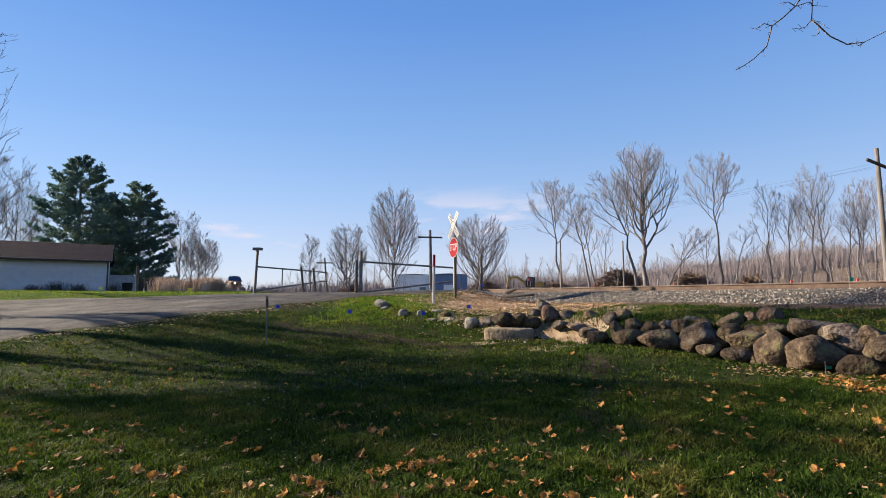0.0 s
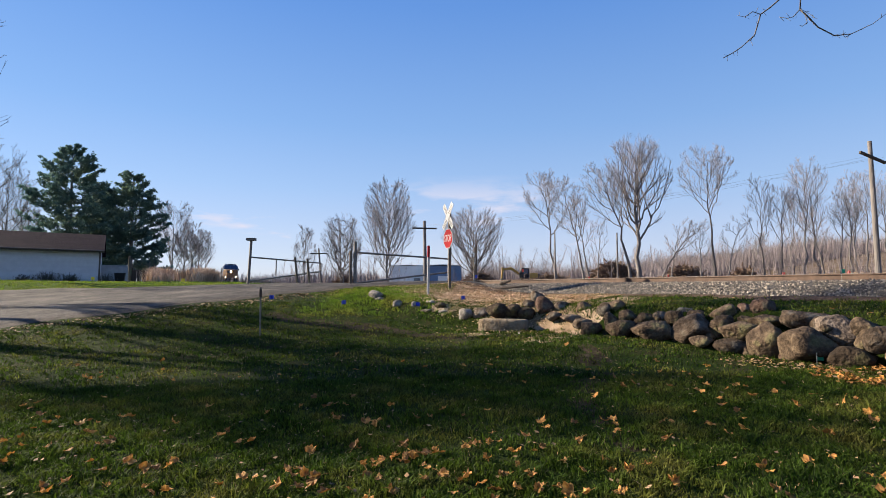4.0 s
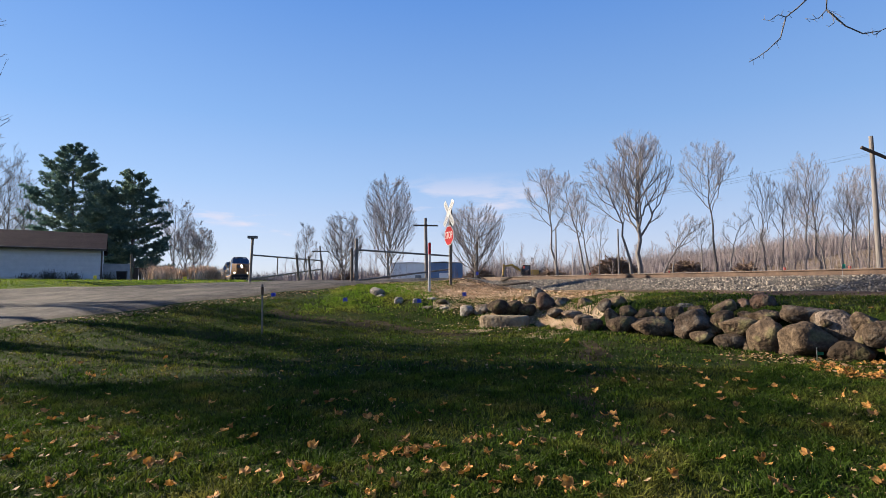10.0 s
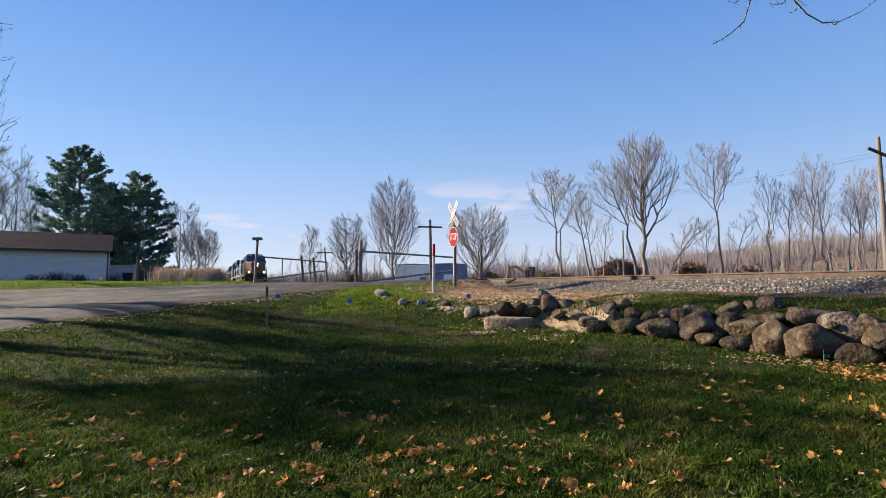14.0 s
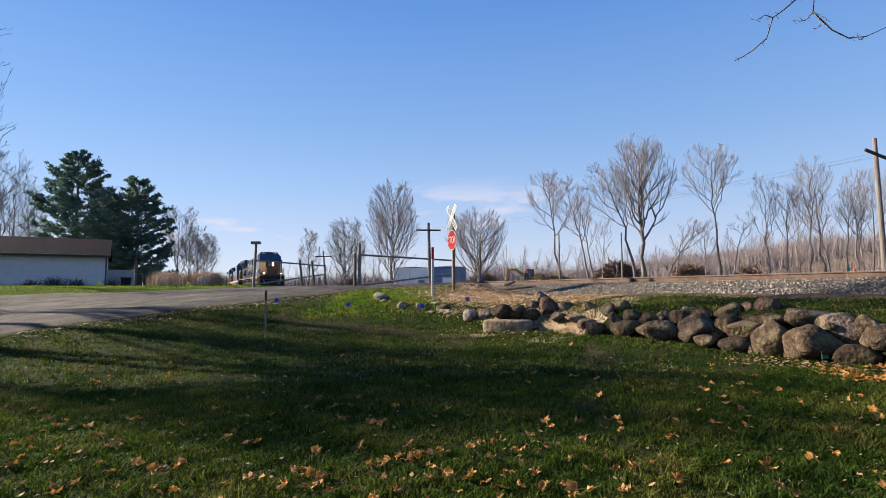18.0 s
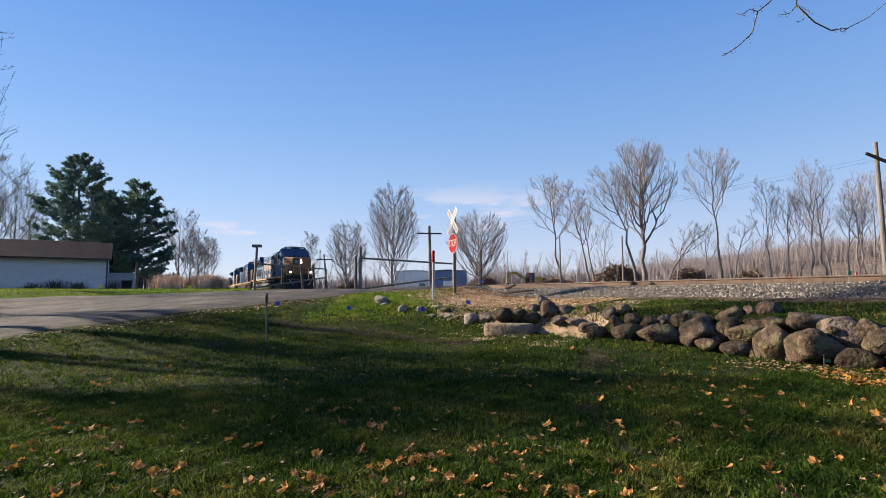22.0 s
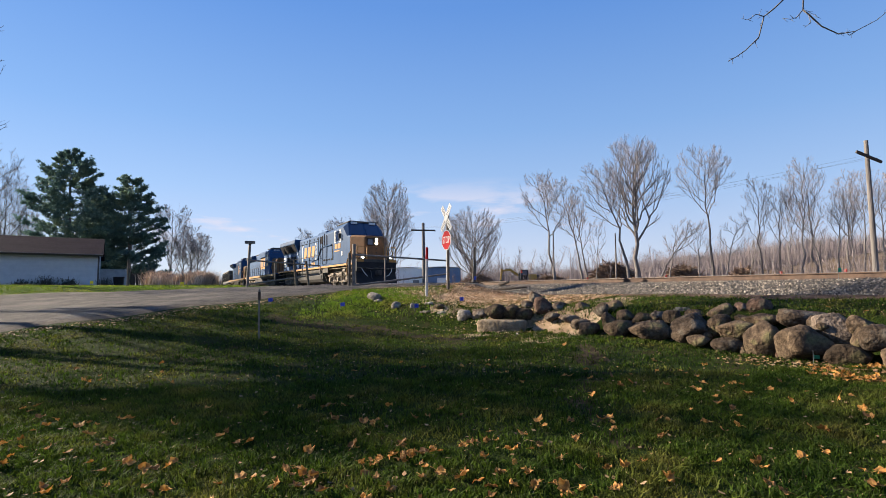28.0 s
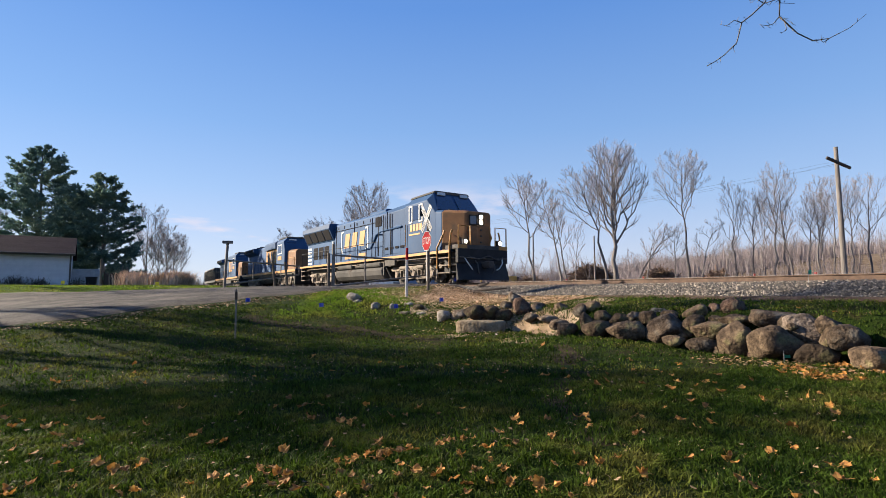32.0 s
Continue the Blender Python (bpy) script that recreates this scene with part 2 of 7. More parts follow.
for m_, s_ in ((M_BOULDER, 14), (M_PINKROCK, 18), (M_PALEROCK, 16), (M_TANROCK, 15), (M_ROAD, 22), (M_BALLAST, 30)):
    speckle(m_, s_, 0.68, 1.36)
M_LEAF = material("dry_maple_leaf", [(0.13, 0.046, 0.008), (0.30, 0.135, 0.024), (0.50, 0.28, 0.075)], 3.2, 0.8, rand=0.5, bump=0.2, bump_scale=30)
M_LITTER = material("leaf_litter", [(0.13, 0.070, 0.028), (0.21, 0.125, 0.055), (0.31, 0.21, 0.11)], 2.0, 0.8, island=0.4)
M_DRIFT = material("drifted_leaves", [(0.33, 0.200, 0.110), (0.51, 0.350, 0.210), (0.67, 0.51, 0.35)], 2.0, 0.8, island=0.5, spec=0.1)
M_DIRT = material("packed_dirt", [(0.040, 0.026, 0.019), (0.075, 0.052, 0.038), (0.115, 0.084, 0.062)], 2.5, 0.95, bump=0.7, bump_scale=50, spec=0.05)
M_STRAW = material("dry_grass", [(0.24, 0.15, 0.085), (0.36, 0.25, 0.15), (0.48, 0.36, 0.22)], 1.0, 0.85, island=0.45, spec=0.1)
M_REED = material("tall_reed", [(0.31, 0.215, 0.155), (0.45, 0.335, 0.25), (0.58, 0.46, 0.37)], 1.0, 0.85, island=0.45, spec=0.1)
M_BRUSH = material("brushwood", [(0.085, 0.054, 0.037), (0.20, 0.135, 0.094)], 0.8, 0.95, island=0.3)
M_BARK = material("bark", [(0.080, 0.072, 0.070), (0.175, 0.158, 0.151)], 5, 0.95, stretch=(1, 1, 0.25), bump=0.6, rand=0.25)
M_TWIG = material("twigs", [(0.165, 0.147, 0.150), (0.29, 0.262, 0.264)], 0.6, 0.95, spec=0.1)
M_NEEDLE = material("pine_needles", [(0.056, 0.116, 0.108), (0.108, 0.184, 0.156), (0.215, 0.275, 0.165)], 0.45, 0.7, island=0.35)
lets_light_through(M_NEEDLE, 0.25)
lets_light_through(M_LEAF, 0.15)
M_BAREEARTH = material("bare_earth", [(0.016, 0.013, 0.007), (0.034, 0.026, 0.016), (0.060, 0.046, 0.031)], 5.0, 0.95, bump=0.9, bump_scale=45, spec=0.05)
# Lawn soil again, brighter and greener: the yard's sunlight in the colour.
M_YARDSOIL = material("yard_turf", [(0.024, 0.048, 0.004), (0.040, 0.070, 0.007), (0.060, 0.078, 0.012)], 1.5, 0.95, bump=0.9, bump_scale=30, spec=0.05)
M_BANKSOIL = material("bank_soil", [(0.145, 0.102, 0.063), (0.26, 0.188, 0.125), (0.36, 0.275, 0.195)], 1.6, 0.95, bump=0.9, bump_scale=25, spec=0.05)
M_CLEARING = material("clearing_soil", [(0.060, 0.042, 0.028), (0.105, 0.078, 0.054), (0.16, 0.125, 0.090)], 0.6, 0.95, bump=0.6, bump_scale=12, spec=0.1)
M_FARWOOD = material("far_wood", [(0.150, 0.127, 0.130), (0.22, 0.190, 0.192)], 0.12, 0.95, island=0.3, spec=0.1)

# ---- building blocks ----
class Mesh:
    """Vertices and faces of one part, gathered piece by piece."""

    def __init__(self):
        self.v, self.f = [], []

    def add(self, verts, faces):
        o = len(self.v)
        self.v.extend(tuple(p) for p in verts)
        self.f.extend(tuple(i + o for i in f) for f in faces)
        return self

    def box(self, x0, x1, y0, y1, z0, z1, m=None):
        vs = [Vector((x, y, z)) for x in (x0, x1) for y in (y0, y1) for z in (z0, z1)]
        if m:
            vs = [m @ p for p in vs]
        return self.add(vs, [(0, 1, 3, 2), (4, 6, 7, 5), (0, 4, 5, 1), (2, 3, 7, 6), (0, 2, 6, 4), (1, 5, 7, 3)])

    def tube(self, pts, radii, sides=8, cap=True):
        pts = [Vector(p) for p in pts]
        if not isinstance(radii, (list, tuple)):
            radii = [radii] * len(pts)
        rings = []
        for i, p in enumerate(pts):
            d = (pts[min(i + 1, len(pts) - 1)] - pts[max(i - 1, 0)]).normalized()
            a = d.orthogonal().normalized()
            if i and abs(prev.dot(d)) < 0.999:
                a = (prev - d * prev.dot(d)).normalized()
            prev = a
            b = d.cross(a)
            rings.append([p + (a * math.cos(k * math.tau / sides) + b * math.sin(k * math.tau / sides)) * radii[i] for k in range(sides)])
        fs = [(i * sides + k, i * sides + (k + 1) % sides, (i + 1) * sides + (k + 1) % sides, (i + 1) * sides + k)
              for i in range(len(pts) - 1) for k in range(sides)]
        if cap:
            fs += [tuple(range(sides - 1, -1, -1)), tuple(range((len(pts) - 1) * sides, len(pts) * sides))]
        return self.add([p for r in rings for p in r], fs)

    def prism(self, outline, y0, y1):
        """An outline in x, z drawn out along y."""
        n = len(outline)
        vs = [(x, y0, z) for x, z in outline] + [(x, y1, z) for x, z in outline]
        return self.add(vs, [tuple(range(n)), tuple(range(2 * n - 1, n - 1, -1))] + [(i, i + n, (i + 1) % n + n, (i + 1) % n) for i in range(n)])

    def loft(self, sections):
        """Closed rings of equal length, joined one to the next and capped."""
        n = len(sections[0])
        vs = [p for s in sections for p in s]
        fs = [(i * n + k, i * n + (k + 1) % n, (i + 1) * n + (k + 1) % n, (i + 1) * n + k) for i in range(len(sections) - 1) for k in range(n)]
        return self.add(vs, fs + [tuple(range(n - 1, -1, -1)), tuple(range(len(vs) - n, len(vs)))])


def data_of(name, me):
    d = bpy.data.meshes.new(name)
    d.from_pydata([tuple(p) for p in me.v], [], me.f)
    return d


def part(name, me, mat, parent=None, label="", smooth=False, bevel=0.0, tidy=True):
    """Links a Mesh as one object, under a thing or a part where parent is given."""
    d = data_of(name, me)
    if tidy:
        bm = bmesh.new()
        bm.from_mesh(d)
        bmesh.ops.recalc_face_normals(bm, faces=bm.faces)
        bm.to_mesh(d)
        bm.free()
    d.materials.append(mat)
    if smooth:
        d.shade_smooth()
    ob = new(name, d)
    ob.parent = parent
    if label:
        ob["label"] = label
    if bevel:
        b = ob.modifiers.new("bevel", "BEVEL")
        b.width, b.segments, b.limit_method, b.angle_limit = bevel, 2, "ANGLE", radians(40)
    return ob


def thing(name, label, category, m=None, group="", kind=""):
    ob = new(name)
    ob.empty_display_size = 0.2
    if m:
        ob.matrix_world = m
    return tagged(ob, label, category, group, kind)


def smooth01(a, b, x):
    t = np.clip((x - a) / (b - a), 0, 1)
    return t * t * (3 - 2 * t)


# ---- the plan: one railway on a wide curve, the lawn before it, a road that crosses it ----
TR_X, TR_Y, TR_PHI, TR_R = 3.307, 25.604, 0.5607, 698.0
TR_CX, TR_CY = TR_X + TR_R * math.cos(TR_PHI), TR_Y + TR_R * math.sin(TR_PHI)
RAIL_Z = 1.99


def track_at(u, off=0.0):
    """Plan point u metres back along the track (away from the camera), off metres to the camera's side, and the heading's bearing."""
    a = TR_PHI - u / TR_R
    r = TR_R + off
    return TR_CX - r * math.cos(a), TR_CY - r * math.sin(a), a


def track_coords(x, y):
    """Distance back along the track, and to its camera side."""
    dx, dy = TR_CX - x, TR_CY - y
    a = np.arctan2(dy, dx)
    return (TR_PHI - a) * TR_R, np.hypot(dx, dy) - TR_R


def wave(x, y, s, k):
    return np.sin(x * s + k) * np.sin(y * s * 1.13 + k * 1.7)


def ground_z(x, y):
    x, y = np.asarray(x, float), np.asarray(y, float)
    u, n = track_coords(x, y)
    s = 4.5 - u
    nt = n
    n = n + 1.8 * smooth01(3.2, 7, n)
    wall = np.interp(s, [7, 10.5, 12, 12.7, 13.4, 14, 15.6, 17, 18, 19.2], [10.6, 9.6, 9.0, 8.75, 8.25, 7.95, 7.7, 7.4, 7.15, 6.95])
    shelf = 1.40 - 0.06 * (n - 3.2)
    lawn = 0.34 - 0.034 * (n - 9)
    lawn = np.maximum(lawn, -0.25) + 0.16 * smooth01(10.5, 12.5, s) * smooth01(19.0, 16.5, s) * smooth01(12.0, 9.3, n)
    low = shelf + (lawn - shelf) * smooth01(-0.3, 0.9, n - wall)
    road = np.interp(n, [-60, 0, 3, 8, 10, 13, 17, 21, 26, 40], [1.9, 1.83, 1.81, 1.73, 1.67, 1.50, 1.15, 0.75, 0.45, 0.2])
    a = smooth01(np.interp(n, [3, 7, 12], [10.0, 11.0, 15.0]), np.interp(n, [3, 12], [5.5, 2.0]), s)
    z = low + (road - low) * a
    b = smooth01(0, -14, s) * smooth01(3, 10, n)
    z = z + (1.95 - z) * b
    # beyond the railway: a rough clearing that rises to a low wooded hill
    far = 1.45 + 0.95 * smooth01(-3, -26, n) + 9.0 * smooth01(-60, -150, n) * smooth01(0.0, 0.8, (x - 15) / 130)
    z = np.where(n < 3.2, far + (z - far) * smooth01(-3.2, 3.2, n), z)
    cross = smooth01(9.5, 5.5, np.abs(s + 2.0)) * smooth01(-14, -7, n)
    z = np.where(n < 4, z + (1.86 - z) * cross, z)
    z = np.where((np.abs(n) < 3.2), np.minimum(z, 1.40 + 0.46 * cross), z)
    rough = 0.02 * wave(x, y, 1.3, 0.4) + 0.035 * wave(x, y, 0.45, 2.0)
    return z + rough * (np.abs(n) > 3.0)


def gz(x, y):
    return float(ground_z(x, y))


def graded(lo, hi, fine0, fine1, step, grow=1.16):
    a = list(np.arange(fine0, fine1 + 1e-6, step))
    d = step
    while a[-1] < hi:
        d *= grow
        a.append(a[-1] + d)
    d = step
    while a[0] > lo:
        d *= grow
        a.insert(0, a[0] - d)
    return np.array(a)


def grid_mesh(name, X, Y, Z, mat):
    ny, nx = X.shape
    d = bpy.data.meshes.new(name)
    idx = np.arange(nx * ny).reshape(ny, nx)
    f = np.stack([idx[:-1, :-1], idx[:-1, 1:], idx[1:, 1:], idx[1:, :-1]], -1).reshape(-1, 4)
    d.from_pydata(np.stack([X, Y, Z], -1).reshape(-1, 3).tolist(), [], f.tolist())
    d.materials.append(mat)
    d.shade_smooth()
    return new(name, d)


TRODDEN = [(3.02, 10.90), (2.42, 8.38), (1.71, 6.74), (1.73, 5.78), (1.67, 4.84)]     # a worn line across the lawn
BANK_FOOT = [(-4.6, 15.5), (-1.3, 14.5), (1.4, 13.55), (3.1, 12.3)]                     # bare earth along the foot of the bank


def off_line(line, x, y):
    """Distance from a bent line on the plan."""
    best = np.full(np.shape(x), 1e9)
    for (xa, ya), (xb, yb) in zip(line, line[1:]):
        k = np.clip(((x - xa) * (xb - xa) + (y - ya) * (yb - ya)) / ((xb - xa) ** 2 + (yb - ya) ** 2), 0, 1)
        best = np.minimum(best, np.hypot(x - xa - k * (xb - xa), y - ya - k * (yb - ya)))
    return best


gx, gy = graded(-1800, 1800, -26, 24, 0.3), graded(-1500, 2600, 1.5, 42, 0.3)
GX, GY = np.meshgrid(gx, gy)
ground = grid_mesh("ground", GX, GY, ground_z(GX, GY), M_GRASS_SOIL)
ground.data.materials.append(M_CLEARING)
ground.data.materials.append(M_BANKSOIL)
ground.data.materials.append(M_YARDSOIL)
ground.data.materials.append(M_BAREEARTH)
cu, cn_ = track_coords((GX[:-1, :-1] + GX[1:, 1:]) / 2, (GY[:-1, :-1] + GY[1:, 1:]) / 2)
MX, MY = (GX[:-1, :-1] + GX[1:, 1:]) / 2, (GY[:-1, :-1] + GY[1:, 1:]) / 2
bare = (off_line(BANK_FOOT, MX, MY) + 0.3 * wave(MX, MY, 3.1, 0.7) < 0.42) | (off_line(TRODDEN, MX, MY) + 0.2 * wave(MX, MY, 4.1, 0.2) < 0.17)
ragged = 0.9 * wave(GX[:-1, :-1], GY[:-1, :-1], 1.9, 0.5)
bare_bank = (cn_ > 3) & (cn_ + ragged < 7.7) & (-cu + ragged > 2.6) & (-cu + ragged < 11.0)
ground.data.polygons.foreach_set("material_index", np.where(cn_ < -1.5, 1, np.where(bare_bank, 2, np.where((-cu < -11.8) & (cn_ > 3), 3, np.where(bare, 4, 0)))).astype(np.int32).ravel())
tagged(ground, "mown lawn with bare patches, sloping up to a road and railway", "ground", kind="structure")

# ---- road: a wide strip of worn asphalt that climbs to the crossing ----
def ribbon(name, n0, n1, s0, s1, lift, mat, step=0.4):
    """A strip laid on the ground between two offsets along the track (s0, s1 may be functions of n)."""
    ns = np.arange(n0, n1 + step, step)
    N, K = np.meshgrid(ns, np.linspace(0, 1, 26), indexing="ij")
    S0, S1 = s0(N), s1(N)
    S = S0 + (S1 - S0) * K
    a = TR_PHI + S / TR_R
    X, Y = TR_CX - (TR_R + N) * np.cos(a), TR_CY - (TR_R + N) * np.sin(a)
    Z = ground_z(X, Y) + lift + 0.05 * np.sin(np.pi * K)
    Z[:, 0] -= 0.12
    Z[:, -1] -= 0.12
    return grid_mesh(name, X, Y, Z, mat)


def road_near(n):
    return 0.45 + np.where(n > 11, (n - 11) * 0.28, 0) + np.where(n < 7, (7 - n) * 0.16, 0) + 0.15 * np.sin(n * 1.7)


def road_far(n):
    return -11.6 - np.where(n > 10, (n - 10) * 0.06, 0) + 0.12 * np.sin(n * 1.3)


shoulder = ribbon("road_shoulder", 3.2, 60, lambda n: road_far(n) - 0.6, lambda n: road_near(n) + 0.22, 0.035, M_GRAVEL_EDGE)
tagged(shoulder, "strip of tan gravel along the road", "shoulder", kind="structure")
road = ribbon("road", 1.4, 60, road_far, road_near, 0.06, M_ROAD)
tagged(road, "worn grey asphalt road rising to the crossing", "road", kind="structure")
far_road = ribbon("crossing_road", -60, -1.2, lambda n: -11.5 + 0 * n, lambda n: 1.6 + 0 * n, 0.06, M_PALEGRAVEL)
tagged(far_road, "tan gravel road beyond the rails", "road", kind="structure")


# ---- railway ----
def sweep(me, profile, off, u0, u1, z0, step=1.5):
    secs = []
    u = u0
    while u <= u1 + 1e-6:
        sec = []
        for py, pz in profile:
            x, y, a = track_at(u, off + py)
            sec.append((x, y, z0 + pz))
        secs.append(sec)
        u += step
    me.loft(secs)


RAIL = [(-0.075, 0), (0.075, 0), (0.07, 0.015), (0.012, 0.035), (0.012, 0.125), (0.036, 0.138), (0.036, 0.168), (-0.036, 0.168), (-0.036, 0.138), (-0.012, 0.125), (-0.012, 0.035), (-0.07, 0.015)]
railway = thing("railway_track", "rusty steel rails on timber ties in pale crushed stone", "railway track", kind="structure")
for off in (-0.755, 0.755):
    me = Mesh()
    sweep(me, RAIL, off, -60, 240, RAIL_Z - 0.172)
    part("rail", me, M_RAIL, railway)
    me = Mesh()
    sweep(me, [(-0.03, 0), (0.03, 0), (0.03, 0.004), (-0.03, 0.004)], off, -60, 240, RAIL_Z - 0.004)
    part("rail_head", me, M_RAILTOP, railway, "polished running surface")
bed = Mesh()
sweep(bed, [(-3.3, -0.66), (3.3, -0.66), (1.75, -0.20), (-1.75, -0.20)], 0, -60, 240, RAIL_Z, 3)
part("ballast_bed", bed, M_BALLAST, railway)

# bare dirt along the foot of the crushed stone
S, K = np.meshgrid(np.arange(-58, 60, 0.6), np.linspace(3.05, 3.95, 5), indexing="ij")
A = TR_PHI + S / TR_R
DX, DY = TR_CX - (TR_R + K + 0.12 * np.sin(S * 1.9)) * np.cos(A), TR_CY - (TR_R + K + 0.12 * np.sin(S * 1.9)) * np.sin(A)
dirt = grid_mesh("dirt_strip", DX, DY, ground_z(DX, DY) + 0.035 - 0.05 * (K > 3.9), M_DIRT)
tagged(dirt, "bare brown dirt beside the crushed stone", "dirt", kind="structure")

# ---- the train ----
M_BLUE = material("navy_paint", [(0.017, 0.050, 0.118), (0.028, 0.072, 0.158)], 0.7, 0.6, bump=0.03, bump_scale=3, spots=(0.036, 0.068, 0.13), spot_scale=1.6, spot_at=(0.55, 0.8), spec=0.12, rand=0.14)
M_GOLD = material("yellow_paint", [(0.27, 0.118, 0.015), (0.35, 0.165, 0.026)], 1.5, 0.5, spots=(0.30, 0.17, 0.05), spot_scale=2.5, spot_at=(0.58, 0.8))
# Darker copy of the yellow paint: the nose's unlit side is in the colour.
M_NOSESHADE = material("shaded_yellow_nose", [(0.135, 0.066, 0.031), (0.205, 0.105, 0.048)], 1.8, 0.6, spots=(0.105, 0.068, 0.040), spot_scale=2.2, spot_at=(0.5, 0.75), spec=0.2)
M_UNDER = material("grimy_iron", [(0.030, 0.028, 0.027), (0.075, 0.066, 0.058)], 3, 0.8, 0.2, bump=0.3)
M_TRUCK = material("dusty_cast_steel", [(0.075, 0.063, 0.052), (0.25, 0.205, 0.160)], 5, 0.85, 0.1, bump=0.3)
M_TANK = material("tank_grey", [(0.060, 0.059, 0.059), (0.100, 0.095, 0.090)], 1.2, 0.92, bump=0.1, spec=0.08, spots=(0.05, 0.042, 0.036), spot_scale=1.4)
M_GRILLE = material("radiator_mesh", [(0.008, 0.008, 0.010), (0.02, 0.02, 0.024)], 30, 0.95, spec=0.1)
M_PANE = glassy("cab_glass", (0.014, 0.024, 0.06))
M_LAMP = glowing("headlamp_glow", (1.0, 0.80, 0.55), 7.0)
M_PLATE = material("number_board", [(0.42, 0.44, 0.45), (0.54, 0.55, 0.55)], 4, 0.5)
M_BLACK = material("black_paint", [(0.008, 0.008, 0.010), (0.02, 0.02, 0.022)], 2, 0.6, bump=0.1, spec=0.2)
M_CARGREY = material("hopper_black", [(0.018, 0.018, 0.02), (0.045, 0.043, 0.042)], 1.5, 0.7, bump=0.2)
SPEED = 3.54
wheelsets = []


def ring(x, half, z0, z1, ch):
    """A body section across the length: a box with cut upper corners."""
    return [(x, -half, z0), (x, half, z0), (x, half, z1 - ch), (x, half - ch, z1), (x, -half + ch, z1), (x, -half, z1 - ch)]


def wheelset(truck, x):
    me = Mesh()
    for y in (-0.755, 0.755):
        o = 0.07 if y > 0 else -0.07
        me.tube([(0, y - 0.065, 0), (0, y + 0.065, 0)], 0.52, 24)
        me.tube([(0, y - o - 0.015, 0), (0, y - o + 0.015, 0)], 0.55, 24)
        for k in range(3):
            a = k * math.tau / 3
            me.tube([(0.28 * math.cos(a), y + o, 0.28 * math.sin(a)), (0.28 * math.cos(a), y + o * 1.4, 0.28 * math.sin(a))], 0.07, 8)
    me.tube([(0, -0.75, 0), (0, 0.75, 0)], 0.09, 10)
    ob = part("wheelset", me, M_UNDER, truck, "worn steel wheels on an axle")
    ob.location = (x, 0, 0.52)
    wheelsets.append((ob, x))
    return ob


def truck_of(loco, x, axles=3, gap=1.85):
    """A bogie: cast side frames with springs and journal boxes, and its wheelsets."""
    frame = Mesh()
    n = axles - 1
    ends = gap * n / 2
    for sy in (-1, 1):
        lo, hi = sorted((sy * 1.00, sy * 1.13))
        frame.prism([(-ends - 0.80, 0.86), (-ends - 0.55, 0.98), (ends + 0.55, 0.98), (ends + 0.80, 0.86), (ends + 0.70, 0.76), (-ends - 0.70, 0.76)], lo, hi)
        for k in range(axles):
            xa = -ends + gap * k
            frame.box(xa - 0.17, xa + 0.17, sy * 1.08 - 0.13, sy * 1.08 + 0.13, 0.36, 0.68)
            frame.tube([(xa, sy * 1.20, 0.52), (xa, sy * 1.25, 0.52)], 0.15, 12)
            for dx in (-0.26, 0.26):
                frame.box(xa + dx - 0.05, xa + dx + 0.05, lo, hi, 0.30, 0.78)
                frame.tube([(xa + dx * 0.62, sy * 1.1, 0.66), (xa + dx * 0.62, sy * 1.1, 0.80)], 0.07, 8)
            for dx in (-0.60, 0.60):
                frame.box(xa + dx - 0.04, xa + dx + 0.04, sy * 0.78 - 0.05, sy * 0.78 + 0.05, 0.28, 0.80)
        for k in range(axles - 1):
            xm = -ends + gap * (k + 0.5)
            for dx in (-0.16, 0.16):
                for z in (0.46, 0.53, 0.60, 0.67, 0.74):
                    frame.tube([(xm + dx, sy * 1.12, z), (xm + dx, sy * 1.12, z + 0.045)], 0.10, 8)
            frame.box(xm - 0.36, xm + 0.36, lo, hi, 0.36, 0.45)
            frame.tube([(xm - 0.42, sy * 1.24, 0.90), (xm + 0.20, sy * 1.24, 0.88)], 0.105, 10)
            frame.tube([(xm + 0.20, sy * 1.24, 0.88), (xm + 0.62, sy * 1.22, 0.70), (xm + 0.66, sy * 1.15, 0.40)], 0.028, 6)
            frame.tube([(xm - 0.7, sy * 1.18, 0.30), (xm + 0.7, sy * 1.18, 0.30)], 0.03, 6)
    frame.box(-ends - 0.4, ends + 0.4, -0.6, 0.6, 0.70, 1.0)
    t = part("truck", frame, M_TRUCK, loco, "dusty cast steel bogie frame")
    t.location = (x, 0, 0)
    for k in range(axles):
        wheelset(t, -ends + gap * k)
    return t


def rails_along(loco, y, x0, x1, z, mat, every=1.35, h=0.95):
    """A walkway handrail: its pipe, and each stanchion."""
    part("handrail", Mesh().tube([(x0, y, z + h), (x1, y, z + h)], 0.022, 6), mat, loco)
    n = max(1, round((x1 - x0) / every))
    for k in range(n + 1):
        x = x0 + (x1 - x0) * k / n
        part("stanchion", Mesh().tube([(x, y, z), (x, y, z + h)], 0.02, 6), mat, loco)


